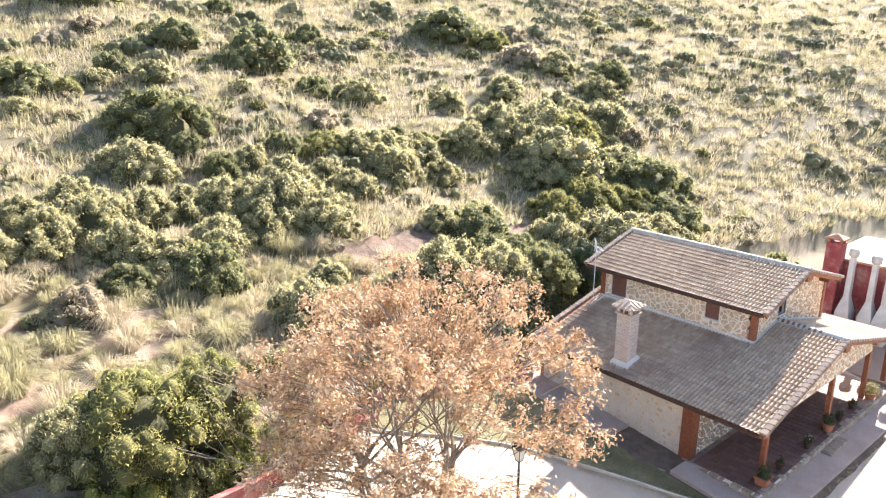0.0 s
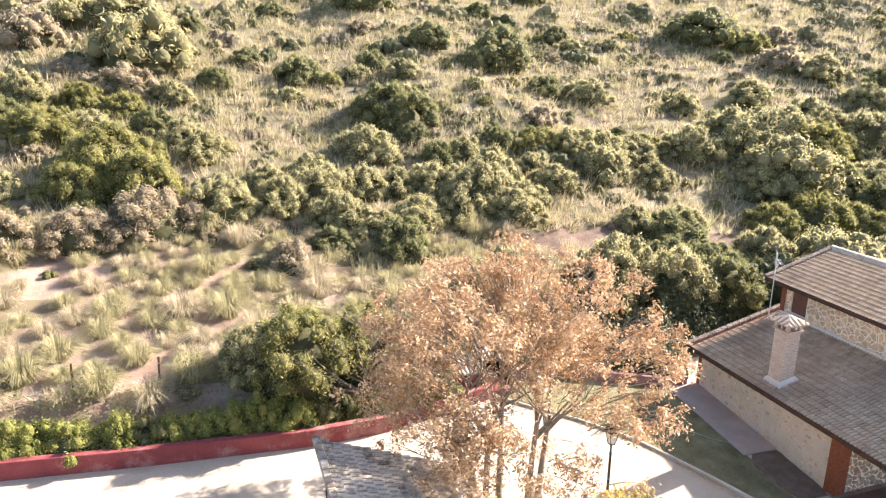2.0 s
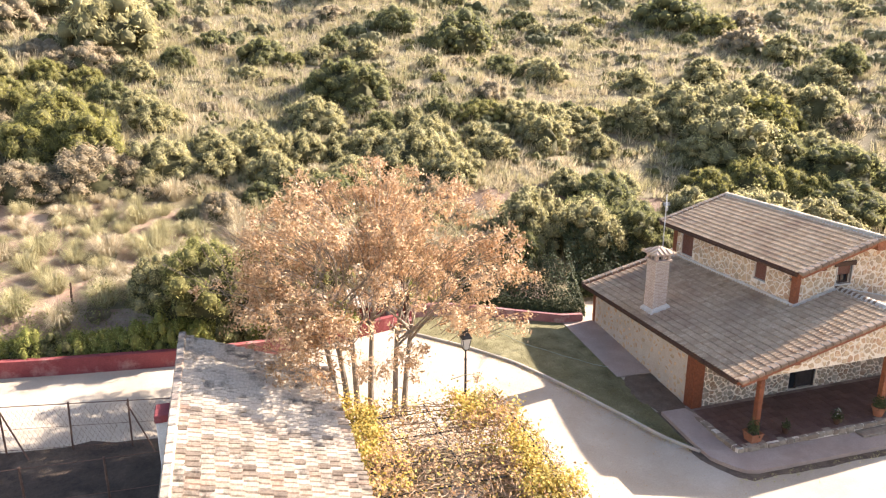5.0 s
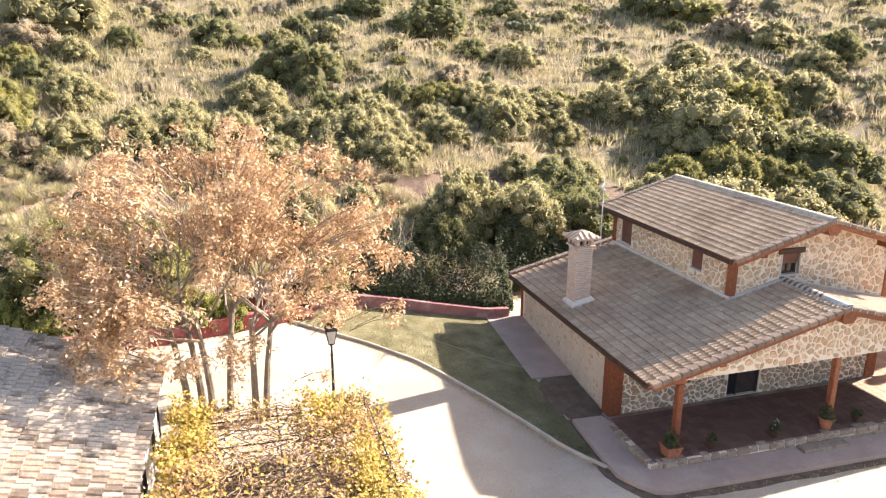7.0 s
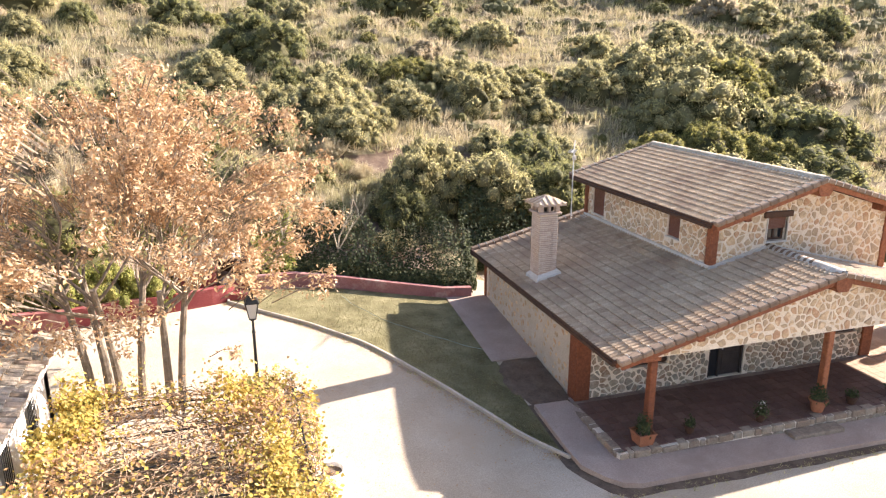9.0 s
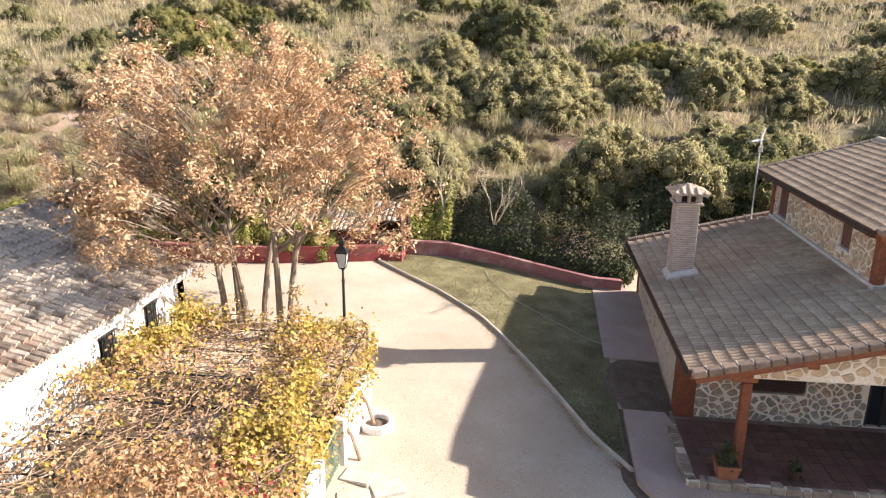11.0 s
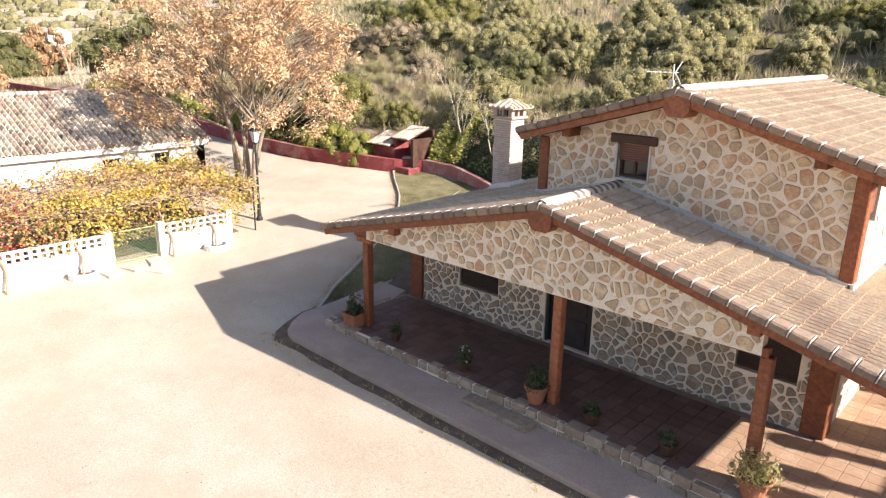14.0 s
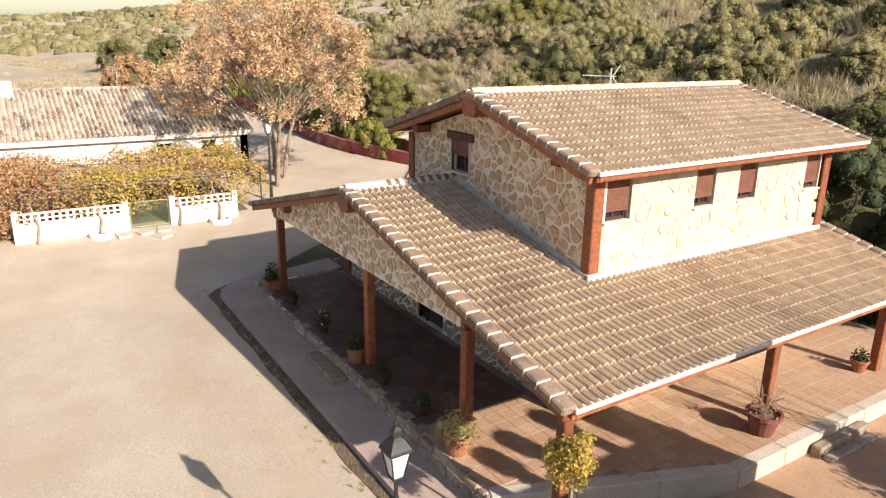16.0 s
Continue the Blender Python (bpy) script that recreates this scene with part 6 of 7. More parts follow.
part("leg", Shape().tube([(17.7, 23.3, land(17.7, 23.3)), (18.2, 23.4, land(18.2, 23.4) + 1.5)], 0.04, 6), BARK, frame_)
part("leg", Shape().tube([(18.8, 23.3, land(18.8, 23.3)), (18.2, 23.4, land(18.2, 23.4) + 1.5)], 0.04, 6), BARK, frame_)
part("leg", Shape().tube([(18.3, 24.2, land(18.3, 24.2)), (18.2, 23.4, land(18.2, 23.4) + 1.5)], 0.04, 6), BARK, frame_)

# ---- vine pergola and white lattice wall ----
XW = 14.72


def lattice_wall(y0, y1, label):
    w = thing("lattice_wall", label, "wall", group="white garden walls")
    s = Shape()
    n = max(2, int((y1 - y0) / 0.5))
    for k in range(n):
        a, b = y0 + (y1 - y0) * k / n, y0 + (y1 - y0) * (k + 1) / n
        z = court(XW, (a + b) / 2)
        s.box(XW - 0.09, XW + 0.09, a, b, z - 0.3, z + 0.66)
    part("wall_body", s, WHITEWASH, w)
    z = court(XW, (y0 + y1) / 2)
    rails = Shape()
    for h0, h1 in ((0.64, 0.68), (0.80, 0.84), (0.97, 1.03)):
        rails.cbox(XW - 0.07, XW + 0.07, y0, y1, z + h0, z + h1, 0.008)
    part("coping", rails, WHITEWASH, w)
    m = int((y1 - y0) / 0.22)
    bar = Shape().cbox(XW - 0.055, XW + 0.055, -0.045, 0.045, z + 0.67, z + 0.98, 0.006).mesh("lattice_block", WHITEWASH)
    for k in range(m):
        ob = part("lattice_block", bar, None, w)
        ob.location = (0, y0 + 0.07 + k * (y1 - y0) / m, 0)
    for y in (y0, y1):
        part("pier", Shape().cbox(XW - 0.12, XW + 0.12, y - 0.1, y + 0.1, z - 0.3, z + 1.12, 0.015), WHITEWASH, w)


lattice_wall(3.0, 6.55, "white masonry wall with a pierced lattice top")
lattice_wall(8.2, 10.6, "white masonry wall with a pierced lattice top under the vine")
gate = thing("wire_gate", "low gate of green diamond wire mesh", "gate")
z = court(XW, 7.4)
part("gate_frame", Shape().tube([(XW, 6.7, z + 0.05), (XW, 6.7, z + 1.0), (XW, 8.05, z + 1.0), (XW, 8.05, z + 0.05), (XW, 6.7, z + 0.05)], 0.02, 6), GREEN_PAINT, gate)
s = Shape()
for k in range(-8, 14):
    for sg in (1, -1):
        a = 6.7 + 0.11 * k
        y0, y1 = max(6.7, min(8.05, a)), max(6.7, min(8.05, a + 0.95))
        if y1 - y0 > 0.03:
            t0, t1 = (y0 - a) / 0.95, (y1 - a) / 0.95
            s.tube([(XW, y0, z + 0.05 + 0.95 * (t0 if sg > 0 else 1 - t0)), (XW, y1, z + 0.05 + 0.95 * (t1 if sg > 0 else 1 - t1))], 0.006, 3, cap=False)
part("gate_mesh", s, material("green_wire", ((0.3, (0.10, 0.16, 0.10)), (0.7, (0.16, 0.24, 0.15))), 5, 0.6, 50, 0.1), gate)
for k, (x, y, a) in enumerate(((15.3, 7.0, 0.3), (15.2, 7.75, -0.2), (15.9, 7.5, 0.5), (15.35, 6.3, 0.1))):
    z = court(x, y)
    ob = tagged(part("paving_stone", Shape().cbox(-0.34, 0.34, -0.24, 0.24, -0.1, 0.06, 0.02), KERB, None, "flat pale paving stone laid before the gate"), category="paving stone", group="gate stones")
    ob.matrix_basis = pose(x, y, z, 0, 0, math.degrees(a))
for y in (5.6, 9.9):
    z = court(15.1, y)
    ring = thing("planting_ring", "low whitewashed ring round a vine root", "planter", group="vine rings")
    s = Shape()
    prof = [(0.42, -0.1), (0.42, 0.16), (0.40, 0.18), (0.32, 0.18), (0.30, 0.16), (0.30, 0.02)]
    s.lathe(prof, (15.15, y, z), 18)
    part("ring", s, WHITEWASH, ring)
    part("earth", Shape().lathe([(0.31, 0.0), (0.31, 0.06), (0.05, 0.09)], (15.15, y, z), 14), EARTH, ring)

pergola = thing("pergola", "iron pergola overgrown with yellow autumn vine", "pergola")
PX0, PX1, PY0, PY1 = 9.6, 14.5, 3.2, 11.8


def ptop(x, y):
    return 2.12 + 0.03 * (14.5 - x) + 0.12 * noise.noise(Vector((x * 0.8, y * 0.8, 2)))


for x in (PX0, PX1):
    for y in (PY0, 5.9, 8.6, PY1):
        part("pergola_post", Shape().tube([(x, y, court(x, y) - 0.2), (x, y, 2.2)], 0.03, 6), IRON, pergola)
for y in np.arange(PY0, PY1 + 0.1, 1.35):
    part("pergola_bar", Shape().tube([(PX0, y, 2.22), (PX1 + 0.1, y, 2.15)], 0.022, 5), IRON, pergola)
for x in (PX0, 12.0, PX1):
    part("pergola_bar", Shape().tube([(x, PY0, 2.2), (x, PY1, 2.2)], 0.022, 5), IRON, pergola)
vine_s, rv = Shape(), random.Random(22)
for k in range(900):
    p = Vector((rv.uniform(PX0, PX1), rv.uniform(PY0, PY1), 2.2))
    a = rv.uniform(0, 6.283)
    path = [p]
    for q in range(4):
        a += rv.uniform(-0.7, 0.7)
        p = p + Vector((0.34 * math.cos(a), 0.34 * math.sin(a), rv.uniform(-0.13, 0.13)))
        path.append(Vector((max(PX0 - 0.2, min(PX1 + 0.2, p.x)), max(PY0 - 0.2, min(PY1 + 0.1, p.y)), max(1.95, min(2.5, p.z)))))
    vine_s.tube(path, [0.017, 0.014, 0.011, 0.008, 0.005], 4, cap=False)
for y in (5.6, 9.9, 3.6, 8.4):
    vine_s.tube([(15.1, y, court(15.1, y)), (14.9, y + 0.1, 1.0), (14.6, y - 0.1, 1.8), (14.2, y, 2.2)], [0.045, 0.04, 0.035, 0.03], 6, cap=False)
vine = thing("grape_vine", "grape vine with yellow and rusty autumn leaves on the pergola", "vine")
part("vine_cane", vine_s, TWIG, vine, "tangled bare vine canes")


def vine_leaves(n, mat, inside, name, size=0.085, seed=1):
    r = np.random.default_rng(seed)
    P = []
    while len(P) < n:
        x, y = r.uniform(PX0 - 0.6, PX1 + 0.55), r.uniform(PY0 - 0.5, PY1 + 0.4)
        q = inside(x, y) * smooth01(-0.55, -0.1, min(x - PX0, PX1 - x, y - PY0, PY1 - y) + 0.9 * noise.noise(Vector((x * 0.8, y * 0.8, 33))))
        if r.random() > q:
            continue
        z = ptop(x, y) + 0.1 + r.exponential(0.12) + 0.75 * max(0, noise.noise(Vector((x * 0.9, y * 0.9, 8))))
        if x > PX1 - 0.3 or y > PY1 - 0.2:
            z -= r.random() ** 1.2 * (1.25 if x > PX1 - 0.3 else 0.8)
        elif r.random() < 0.25:
            z -= r.random() * 0.5
        P.append((x, y, z))
    N = r.normal(0, 0.35, (n, 3)) + np.array([0.35, -0.2, 0.8])
    part(name, Shape().quads(leaves(r, np.array(P), N, size, 0.75, 0.35)), mat, vine)


wob = lambda x, y: 0.8 * noise.noise(Vector((x * 0.8, y * 0.8, 21.0)))
edge = lambda x, y: max(smooth01(13.2, 13.9, x + wob(x, y)), smooth01(12.4, 12.9, x + wob(x, y)) * smooth01(6.6, 8.2, y), smooth01(10.9, 10.3, x + wob(x, y)) * smooth01(6.4, 8.0, y), 0.12 * smooth01(10.6, 11.4, y))
patch = lambda x, y, o: smooth01(-0.08, 0.22, noise.noise(Vector((x * 0.75 + o, y * 0.75, 4.4))))
vine_leaves(9000, LEAF_YELLOW, lambda x, y: edge(x, y) * (0.12 + 0.88 * patch(x, y, 0)) * smooth01(3.3, 5.2, y + 0.3 * (14.5 - x)) + 0.02, "yellow_foliage", 0.052, 1)
vine_leaves(6200, LEAF_BROWN, lambda x, y: 0.14 + 0.5 * edge(x, y) * smooth01(7.5, 4.5, y) + 0.5 * edge(x, y) * (1 - patch(x, y, 0)), "brown_foliage", 0.05, 2)
vine_leaves(2600, VINE_GREEN, lambda x, y: edge(x, y) * patch(x, y, 5), "green_foliage", 0.052, 3)
vine_leaves(260, LEAF_RED, lambda x, y: smooth01(13.2, 14.2, x) * math.exp(-((y - 4.3) / 0.9) ** 2), "red_foliage", 0.055, 4)
terr = part("pergola_floor", drape(list(np.arange(8.8, 14.7, 0.6)), lambda x: (1.0, 11.3), 0.02, 0.2), SOIL, None, "trodden earth floor under the pergola")
fix_normals(terr.data)
tagged(terr, category="paving", kind="structure")
table = thing("garden_table", "round grey stone garden table under the vine", "table", (11.8, 7.6, court(11.8, 7.6)))
part("tabletop", Shape().lathe([(0.6, 0.70), (0.62, 0.72), (0.62, 0.76), (0.6, 0.78), (0.02, 0.78)], n=20), KERB, table)
part("pedestal", Shape().lathe([(0.3, 0.0), (0.26, 0.08), (0.12, 0.2), (0.12, 0.6), (0.25, 0.7)], n=14), KERB, table)
cloth = thing("red_chair", "red plastic garden chair beside the white wall", "chair", (14.05, 4.3, court(14.05, 4.3)))
part("seat", Shape().cbox(-0.24, 0.24, -0.24, 0.24, 0.42, 0.46, 0.015), LEAF_RED, cloth)
part("backrest", Shape().cbox(-0.26, -0.22, -0.24, 0.24, 0.46, 0.92, 0.015), LEAF_RED, cloth)
for a in (-0.21, 0.21):
    for b in (-0.21, 0.21):
        part("leg", Shape().cbox(a - 0.02, a + 0.02, b - 0.02, b + 0.02, 0, 0.42, 0.005), LEAF_RED, cloth)

# brown climbing bush at the end of the white wall
cz = court(14.2, 1.9)
climber = thing("climbing_bush", "tall dry brown climber at the end of the white wall", "bush", (14.2, 2.1, cz))
cr = np.random.default_rng(5)
P, N = [], []
for c, r, n in (((0, 0.2, 1.0), (0.75, 0.8, 1.0), 2600), ((-0.1, 0.5, 2.1), (0.9, 1.0, 0.8), 2600), ((-1.2, 1.3, 2.4), (1.3, 1.4, 0.45), 2200)):
    D = sphere_dirs(cr, n, -0.9)
    P.append(np.array(c) + D * np.array(r) * cr.uniform(0.5, 1.08, (n, 1)))
    N.append(D)
part("leaf_mass", Shape().quads(leaves(cr, np.concatenate(P), np.concatenate(N), 0.06, 0.5, 0.7)), LEAF_BROWN, climber)
s, rr = Shape(), random.Random(6)
for k in range(40):
    a = rr.uniform(0, 6.283)
    s.tube([(0.2 * math.cos(a), 0.2 * math.sin(a), 0), (0.45 * math.cos(a), 0.3 + 0.45 * math.sin(a), 1.3), (0.6 * math.cos(a + 0.4), 0.5 + 0.7 * math.sin(a + 0.4), 2.5)], [0.02, 0.015, 0.006], 4, cap=False)
part("stem_tangle", s, TWIG, climber)
s, rr = Shape(), random.Random(16)
for k in range(7):
    tuft_shape(s, rr, (0.35 * math.cos(k), -0.75 + 0.3 * math.sin(k * 2.3), 0), 0.5, 0.55, 45, 0.03)
gt = part("grass_tuft", s, STRAW_GREEN, None, "green and straw grass clump at the bush's foot")
gt.location = (14.4, 2.2, cz)
tagged(gt, category="grass")

# ---- little red pump house on the bank ----
shed = thing("pump_house", "little oxblood pump house with two small tiled roofs", "shed")
sx = court(12.4, 20.5)
part("red_body", Shape().cbox(11.15, 12.68, 20.3, 21.3, sx - 0.3, sx + 1.0, 0.015), RED_WALL, shed)
part("side_wall", Shape().cbox(12.5, 12.66, 20.45, 21.8, sx + 1.0, 3.0, 0.01), RED_WALL, shed)
part("side_wall", Shape().cbox(13.66, 13.82, 20.45, 21.8, sx - 0.3, 3.05, 0.01), DARK_WOOD, shed)
part("back_wall", Shape().cbox(12.5, 13.82, 21.7, 21.85, sx - 0.3, 3.4, 0.01), DARK_WOOD, shed)
part("water_tank", Shape().cbox(12.8, 13.4, 20.7, 21.3, sx + 0.05, sx + 0.55, 0.06), WHITEWASH, shed, "small white water tank")
part("apron", Shape().cbox(12.6, 13.9, 20.1, 20.8, sx - 0.3, sx + 0.18, 0.02), RED_WALL, shed)


def little_roof(x0, x1, y0, y1, z0, z1):
    s = Shape()
    n = int((x1 - x0) / 0.17)
    for k in range(n):
        c = x0 + (k + 0.5) * (x1 - x0) / n
        for a, b in ((0, 0.36), (0.32, 0.68), (0.64, 1.0)):
            ring = []
            for t, rd in ((a, 0.07), (b, 0.085)):
                y, z = y1 + (y0 - y1) * t, z1 + (z0 - z1) * t + (0.015 if t == b else 0)
                ring.append([Vector((c + rd * math.cos(math.pi * q / 5), y, z + 0.06 * math.sin(math.pi * q / 5))) for q in range(6)])
            s.loft(ring, closed=False)
    r = part("small_roof", Shape().prism([(x0, y0, z0 - 0.05), (x1, y0, z0 - 0.05), (x1, y1, z1 - 0.05), (x0, y1, z1 - 0.05)], (0, 0, 0.045)), DARK_WOOD, shed)
    fix_normals(r.data)
    part("roof_tiles", s, OLD_TILE, r)


little_roof(11.05, 12.6, 20.1, 21.4, sx + 1.04, sx + 1.5)
little_roof(12.45, 13.6, 20.35, 21.7, 3.0, 3.45)


# ---- street lamps of the yard ----
def lamp(x, y, label, scale=1.0):
    z = court(x, y)
    l = thing("yard_lamp", label, "lamp", (x, y, z), "yard lamps")
    l.scale = (scale, scale, scale)
    part("pole", Shape().lathe([(0.11, -0.05), (0.11, 0.08), (0.075, 0.14), (0.06, 0.55), (0.075, 0.58), (0.045, 0.66), (0.035, 2.3), (0.05, 2.34), (0.03, 2.4), (0.028, 2.62), (0.07, 2.66), (0.02, 2.68)], n=12), IRON, l)
    zb = 2.7
    cage = Shape()
    for a in (-1, 1):
        for b in (-1, 1):
            cage.tube([(0.075 * a, 0.075 * b, zb), (0.14 * a, 0.14 * b, zb + 0.38)], 0.012, 4)
    cage.cbox(-0.085, 0.085, -0.085, 0.085, zb - 0.03, zb, 0.008)
    lantern = part("lantern_cage", cage, IRON, l)
    g = Shape().loft([[Vector((w * a, w * b, h)) for a, b in ((-1, -1), (1, -1), (1, 1), (-1, 1))] for w, h in ((0.07, zb + 0.002), (0.132, zb + 0.37))])
    part("lamp_glass", g, FROST, lantern)
    r = Shape().loft([[Vector((w * a, w * b, h)) for a, b in ((-1, -1), (1, -1), (1, 1), (-1, 1))] for w, h in ((0.165, zb + 0.38), (0.155, zb + 0.42), (0.085, zb + 0.54), (0.05, zb + 0.58), (0.065, zb + 0.6), (0.06, zb + 0.68), (0.02, zb + 0.72))])
    part("lantern_roof", r, IRON, lantern)
    part("finial", Shape().lathe([(0.01, zb + 0.72), (0.025, zb + 0.75), (0.005, zb + 0.8)], n=8), IRON, lantern)
    return l


lamp(13.7, 12.5, "black iron lantern on a slim post beside the vine", 1.08)
lamp(35.7, 6.45, "black iron lantern with frosted panes at the pavement's edge", 0.97)


# ---- pots and plants on the porch ----
def pot(x, y, r, h, label, mat=POT, square=False, plant=LEAF_DARK, n=260, spread=1.0, tall=0.5, z=FLOOR, flowers=None, bare_twigs=0):
    p = thing("plant_pot", label, "pot", (x, y, z + 0.003), "porch pots")
    if square:
        b = Shape().loft([[Vector((w * a, w * c, hh)) for a, c in ((-1, -1), (1, -1), (1, 1), (-1, 1))] for w, hh in ((r * 0.8, 0), (r, h * 0.9), (r * 1.08, h * 0.9), (r * 1.08, h), (r * 0.9, h), (r * 0.88, h * 0.85))])
    else:
        b = Shape().lathe([(r * 0.62, 0), (r * 0.9, h * 0.72), (r * 0.93, h * 0.8), (r * 1.06, h * 0.82), (r * 1.06, h), (r * 0.9, h), (r * 0.86, h * 0.85)], n=16)
    part("pot_body", b, mat, p)
    part("soil", Shape().lathe([(r * 0.8, h * 0.78), (r * 0.8, h * 0.86), (0.02, h * 0.88)], n=10), EARTH, p)
    rg = np.random.default_rng(int(x * 100))
    D = sphere_dirs(rg, n, -0.2)
    P = np.array([0, 0, h]) + D * np.array([r * spread, r * spread, tall]) * rg.uniform(0.3, 1.1, (n, 1))
    part("foliage", Shape().quads(leaves(rg, P, D, 0.045, 0.45, 0.6)), plant, p)
    if bare_twigs:
        s, rn = Shape(), random.Random(9)
        for k in range(bare_twigs):
            a = rn.uniform(0, 6.28)
            s.tube([(0, 0, h * 0.8), (0.12 * math.cos(a), 0.12 * math.sin(a), h + 0.25), (rn.uniform(0.2, 0.45) * math.cos(a), rn.uniform(0.2, 0.45) * math.sin(a), h + rn.uniform(0.4, 0.7))], [0.008, 0.006, 0.003], 4, cap=False)
        part("dry_twig", s, TWIG, p)
    if flowers:
        D = sphere_dirs(rg, 14, 0.1)
        part("blossoms", Shape().quads(leaves(rg, np.array([0, 0, h]) + D * np.array([r, r, tall * 1.05]), D, 0.035, 0.9, 0.3)), flowers, p)
    return p


# plants under the porch roof take the shade-darkened leaf colour
pot(23.15, 9.2, 0.24, 0.34, "square clay planter with a plant in shade-darkened green by the post", POT, True, LEAF_SHADE, 420, 1.0, 0.5)
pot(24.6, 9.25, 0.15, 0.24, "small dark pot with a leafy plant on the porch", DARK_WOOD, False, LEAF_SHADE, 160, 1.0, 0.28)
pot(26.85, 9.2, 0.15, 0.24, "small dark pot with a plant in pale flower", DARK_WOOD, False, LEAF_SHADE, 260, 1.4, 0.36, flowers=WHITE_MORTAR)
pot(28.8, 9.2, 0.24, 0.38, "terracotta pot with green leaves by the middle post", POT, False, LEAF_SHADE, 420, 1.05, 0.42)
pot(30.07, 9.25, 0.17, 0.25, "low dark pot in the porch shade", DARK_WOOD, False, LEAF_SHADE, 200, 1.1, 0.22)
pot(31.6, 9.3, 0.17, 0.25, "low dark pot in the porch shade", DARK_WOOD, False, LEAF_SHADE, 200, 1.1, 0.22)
pot(33.15, 9.12, 0.27, 0.40, "large terracotta pot with a trailing grey-green plant", POT, False, LEAF_OLIVE, 700, 1.45, 0.42, bare_twigs=6)
pot(35.65, 14.6, 0.33, 0.46, "rounded dark clay pot with dry twigs by the terrace post", OLD_POT, False, LEAF_GREY, 90, 1.0, 0.3, bare_twigs=22)
pot(35.2, 19.0, 0.2, 0.3, "terracotta pot at the end of the terrace", POT, False, LEAF_SHADE, 150, 1.0, 0.3)

# small yellow standard tree at the terrace corner
yt = thing("yellow_tree", "small round-headed tree with bright yellow leaves", "tree", (36.1, 9.1, court(36, 8.95)))
part("trunk", Shape().tube([(0, 0, -0.1), (0.03, 0.01, 0.7), (0.0, 0.03, 2.0)], [0.04, 0.032, 0.025], 7), BARK, yt)
yr = np.random.default_rng(12)
P, N = [], []
for k in range(26):
    d = sphere_dirs(yr, 1, -0.9)[0]
    c = np.array([0, 0, 2.15]) + d * np.array([0.38, 0.38, 0.36]) * yr.uniform(0.3, 1.0)
    D = sphere_dirs(yr, 110, -0.8)
    P.append(c + D * yr.uniform(0.06, 0.18, (110, 1)))
    N.append(D)
part("crown", Shape().quads(leaves(yr, np.concatenate(P), np.concatenate(N), 0.034, 0.6, 0.5)), LEAF_YELLOW, yt)

# garden trees beyond the terrace
bare_tree(42.6, 17.6, 6.0, 33, "leafless garden tree beyond the terrace")
small_tree("evergreen_tree", "dense dark garden tree beyond the steps", 42.3, 17.5, 3.4, 1.7, LEAF_DARK, 68, 3000, 0.05)

# fallen leaves, twigs and pebbles on the gravel
lr = np.random.default_rng(71)
P = []
while len(P) < 3400:
    if len(P) < 900:
        x, y = lr.normal(10.5, 4.0), lr.normal(13.0, 3.2)
    elif len(P) < 2300:
        y = lr.uniform(9.5, 20)
        x = interp(KERB_LINE, y) - abs(lr.normal(0, 0.25)) - 0.1
    else:
        x, y = lr.uniform(9, 22), lr.normal(11, 3.5)
    if y > interp(RED_LINE, x) - 0.2 or (x < 9.1 and y < 13.4) or (x > interp(KERB_LINE, y) - 0.08 and 7.9 < y) or (x > 21 and y > 7.7):
        continue
    P.append((x, y, court(x, y) + 0.012))
tagged(part("leaf_litter", Shape().quads(leaves(lr, np.array(P), np.tile([0, 0, 1.0], (len(P), 1)), 0.022, 0.6, 0.25)), LEAF_BROWN, None, "dry fallen leaves scattered on the gravel"), category="leaf litter", kind="stuff")
P = np.array([(x, y, court(x, y) + 0.005) for x, y in zip(lr.uniform(9, 42, 1500), lr.uniform(-8, 8.2, 1500)) if x > 15.6 or y < 2])
ps = Shape()
for x, y, z in P.tolist():
    r = lr.uniform(0.008, 0.022)
    ps.add([(x - r, y, z), (x, y - r, z), (x + r, y, z), (x, y + r * 0.9, z), (x + r * 0.1, y, z + r * 0.8)], [(0, 1, 4), (1, 2, 4), (2, 3, 4), (3, 0, 4)])
tagged(part("pebbles", ps, EDGE_STONE, None, "small pale stones on the gravel"), category="pebbles", kind="stuff")

# weeds along the kerb and the pavement
ws, wr = Shape(), random.Random(44)
for k in range(420):
    if k % 2:
        y = wr.uniform(9.4, 20.0)
        x = interp(KERB_LINE, y) + wr.choice((-0.12, 0.12)) * wr.uniform(0.8, 2.2)
    else:
        x = wr.uniform(21.4, 38)
        y = 7.75 - abs(wr.gauss(0, 0.22))
    tuft_shape(ws, wr, (x, y, court(x, y)), wr.uniform(0.06, 0.16), wr.uniform(0.05, 0.12), 9, 0.012, True)
tagged(part("weeds", ws, LEAF_OLIVE, None, "sparse weeds along the kerb and pavement"), category="weeds", kind="stuff")
# grass blades of the lawn
gs, gr = Shape(), random.Random(45)
while len(gs.f) < 30000:
    y = gr.uniform(9.6, 20.9)
    a, b = interp(KERB_LINE, y) + 0.1, (21.1 if y < 19.5 else wall_x_at(y) - 0.2)
    if b - a < 0.3:
        continue
    x = gr.uniform(a, b)
    tuft_shape(gs, gr, (x, y, court(x, y) + 0.025), 0.05, gr.uniform(0.03, 0.07), 6, 0.011, True)
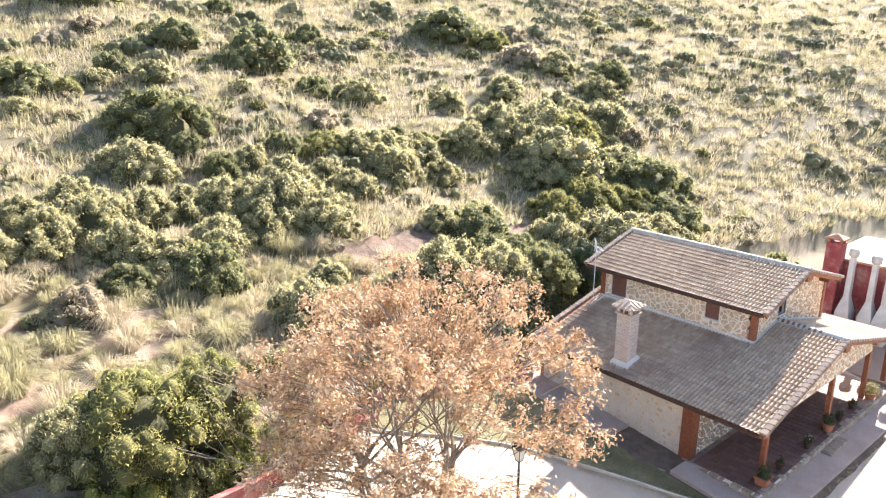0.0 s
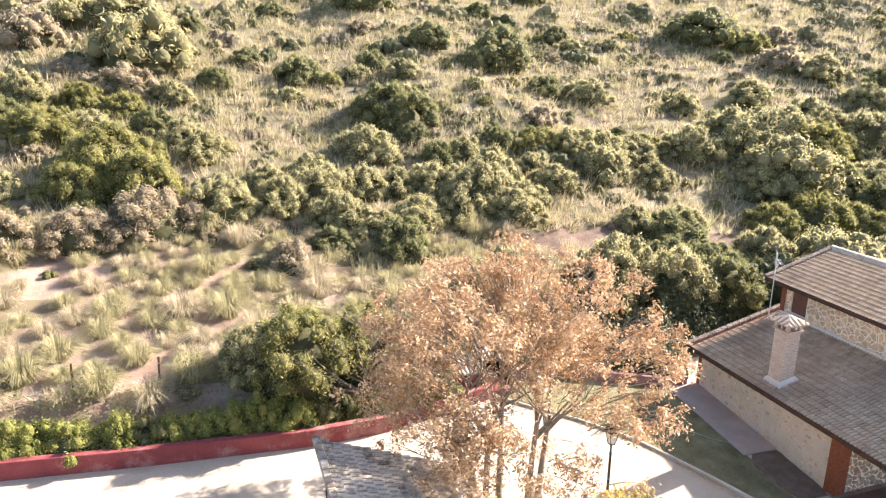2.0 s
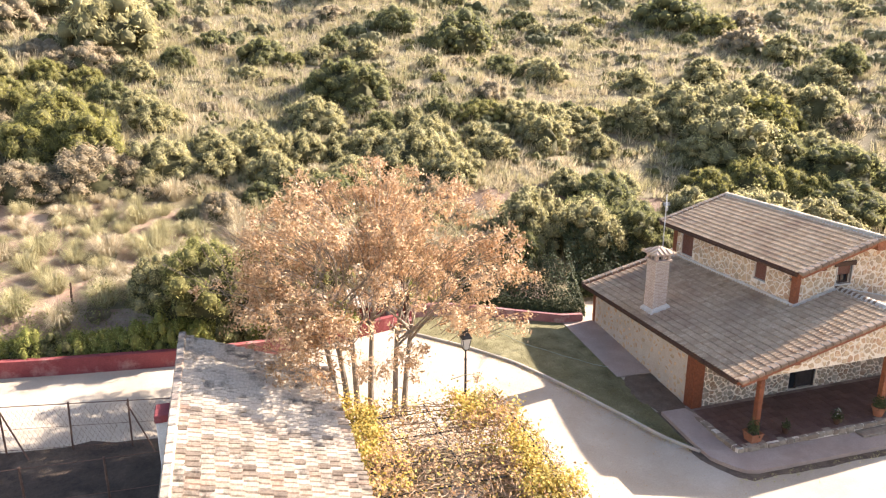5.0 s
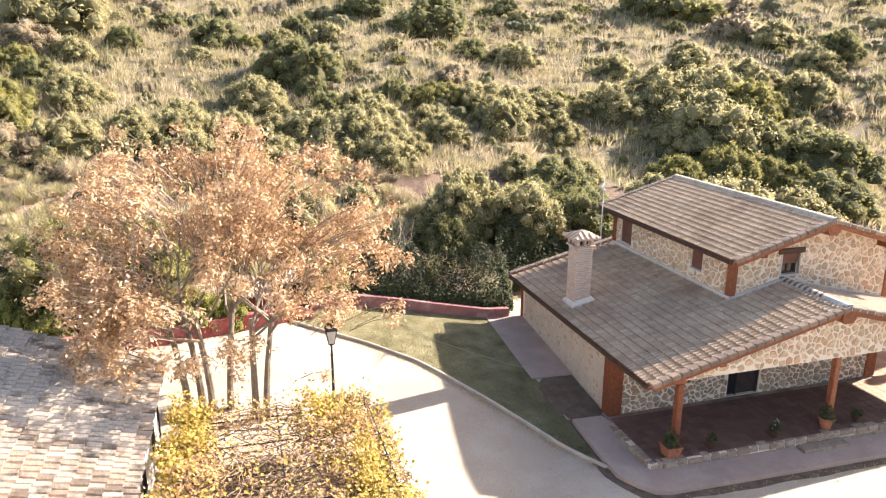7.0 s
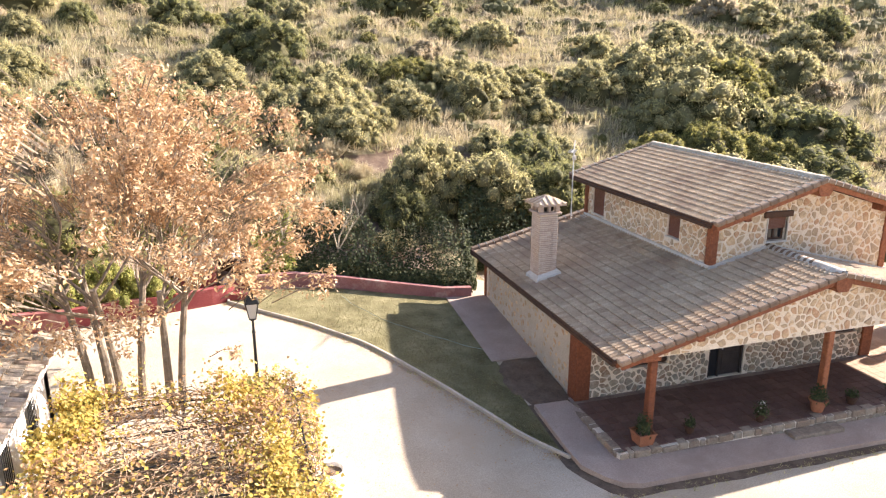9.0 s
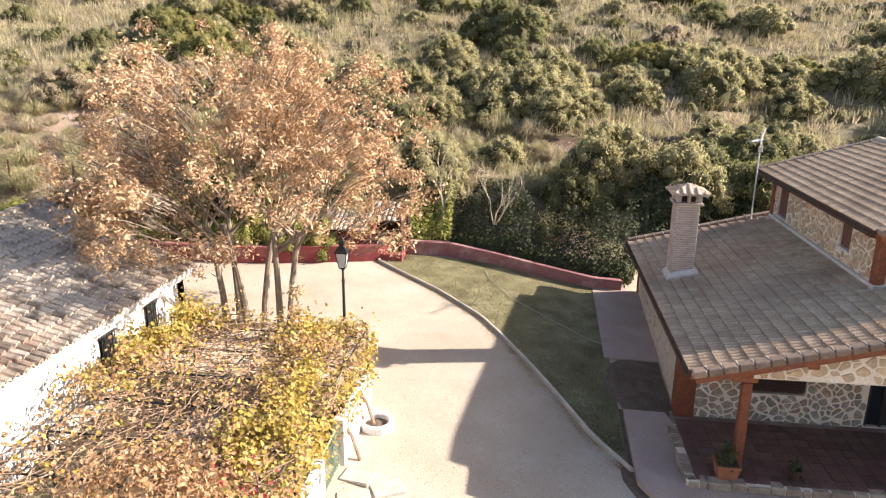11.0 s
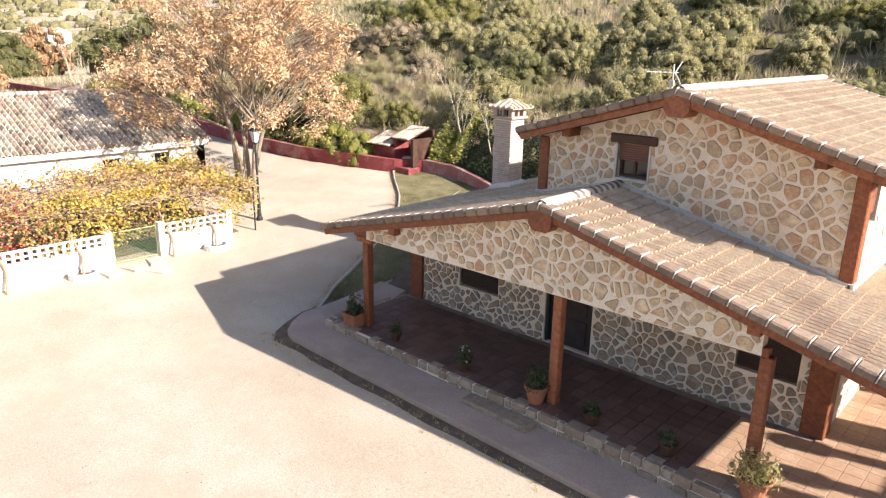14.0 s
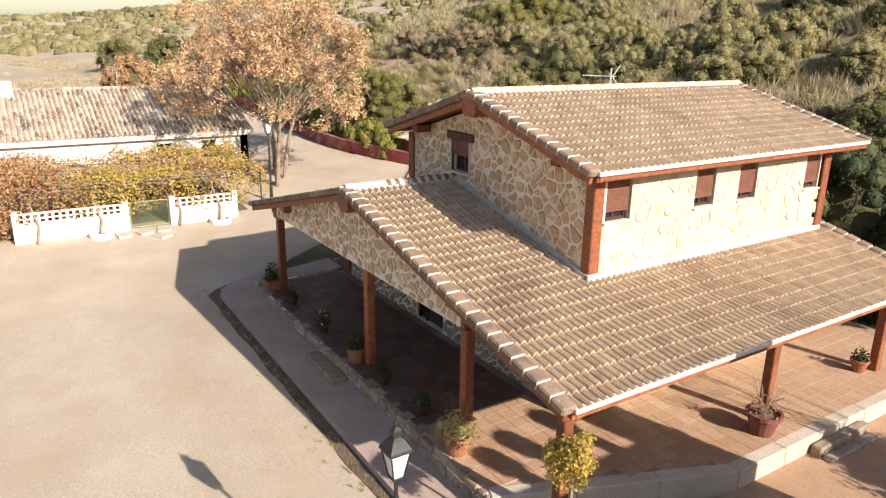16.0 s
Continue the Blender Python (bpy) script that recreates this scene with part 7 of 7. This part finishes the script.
tagged(part("lawn_grass", gs, leafy("lawn_blade", (0.168, 0.151, 0.066), (0.252, 0.227, 0.108), (0.35, 0.317, 0.168)), None, "short dry grass of the lawn"), category="grass", kind="stuff")

# garden hose across the lawn
hz = [(17.1, 20.0), (17.3, 19.3), (17.75, 18.6), (18.1, 17.95), (18.5, 17.5), (19.0, 17.05), (19.5, 16.5), (20.0, 16.1), (20.5, 15.6), (21.0, 15.3)]
hose = tagged(part("garden_hose", Shape().tube([(x, y, court(x, y) + 0.075) for x, y in hz], 0.009, 5), PLASTIC_HOSE, None, "pale green garden hose lying across the lawn"), category="hose")

# ---- outbuilding with barbecue chimneys beyond the terrace ----
out = thing("outbuilding", "red-brown outbuilding with a flat pale roof", "outbuilding")
part("walls", Shape().cbox(41.75, 47.5, 9.4, 14.85, -0.9, 4.0, 0.02), RED_WALL, out)
part("roof_slab", Shape().cbox(41.6, 47.8, 9.2, 15.0, 4.0, 4.14, 0.02), SUNLIT_TILE, out, "pale flat roof slab")
part("chimney_stack", Shape().cbox(41.0, 41.72, 13.95, 14.8, -0.9, 5.05, 0.02), RED_WALL, out, "dark red chimney stack")
for a in (-1, 1):
    for b in (-1, 1):
        part("cap_pier", Shape().cbox(41.36 + 0.24 * a - 0.07, 41.36 + 0.24 * a + 0.07, 14.38 + 0.3 * b - 0.07, 14.38 + 0.3 * b + 0.07, 5.05, 5.24, 0.01), POT, out)
part("chimney_cap", Shape().loft([[Vector((41.36 + w * a, 14.38 + w * 1.15 * b, h)) for a, b in ((-1, -1), (1, -1), (1, 1), (-1, 1))] for w, h in ((0.44, 5.24), (0.44, 5.3), (0.06, 5.5))]), POT, out)
for y, top in ((13.35, 4.9), (12.2, 4.75), (11.45, 4.6)):
    bq = thing("barbecue", "pale masonry barbecue with a tapering hood and flue", "barbecue", (41.2, y, -0.45), "barbecues")
    part("hearth", Shape().cbox(-0.5, 0.5, -0.36, 0.36, -0.3, 1.0, 0.02), WHITE_MORTAR, bq)
    part("hood", Shape().loft([[Vector((w * a, w * b * 0.72, h)) for a, b in ((-1, -1), (1, -1), (1, 1), (-1, 1))] for w, h in ((0.5, 1.0), (0.5, 1.7), (0.2, 2.6), (0.17, top))]), WHITE_MORTAR, bq)
    part("cowl", Shape().lathe([(0.2, top), (0.27, top + 0.06), (0.27, top + 0.36), (0.2, top + 0.45), (0.03, top + 0.5)], n=12), KERB, bq, "rounded flue cowl")

# ---- far buildings and trees beyond the fields ----
far_house = thing("far_house", "plain white house on the far slope", "house", (-62, 57, land(-62, 57)))
part("wall", Shape().box(-5, 5, -4, 4, -1, 4.2), WHITEWASH, far_house)
part("roof", Shape().cbox(-5.3, 5.3, -4.3, 4.3, 4.2, 4.5, 0.05), WHITE_MORTAR, far_house)
part("window", Shape().cbox(4.99, 5.03, -1, 0, 1.2, 2.4, 0.01), DARK, far_house)
for k, (x, y, w) in enumerate(((-110, 48, 9),)):
    fh = thing("far_farmhouse", "low pale farmhouse far across the fields", "house", (x, y, land(x, y)))
    part("wall", Shape().box(-w / 2, w / 2, -2, 2, -1, 2.6), WHITEWASH, fh)
    part("roof", Shape().prism([(-w / 2 - 0.2, -2.3, 2.6), (-w / 2 - 0.2, 2.3, 2.6), (-w / 2 - 0.2, 0, 3.6)], (w + 0.4, 0, 0)), OLD_TILE, fh)
for k, (x, y, h, r, mat) in enumerate(((-48, 22, 4.5, 3.2, LEAF_DARK), (-52, 27, 5, 3.4, LEAF_BROWN), (-40, 30, 4.2, 3.6, LEAF_DARK), (-44, 36, 5, 4.0, LEAF_DARK), (-60, 18, 4, 3.0, LEAF_DARK), (-36, 33, 4.5, 3.0, LEAF_DARK), (-28, 14, 3.2, 2.4, LEAF_BROWN), (-18, 9, 0.9, 1.2, LEAF_RED))):
    small_tree("field_tree", ("dark evergreen tree at the field's edge" if mat is LEAF_DARK else "dry brown tree at the field's edge") if mat is not LEAF_RED else "low dark red bush in the field", x, y, h, r, mat, 300 + k, 2200, 0.07)
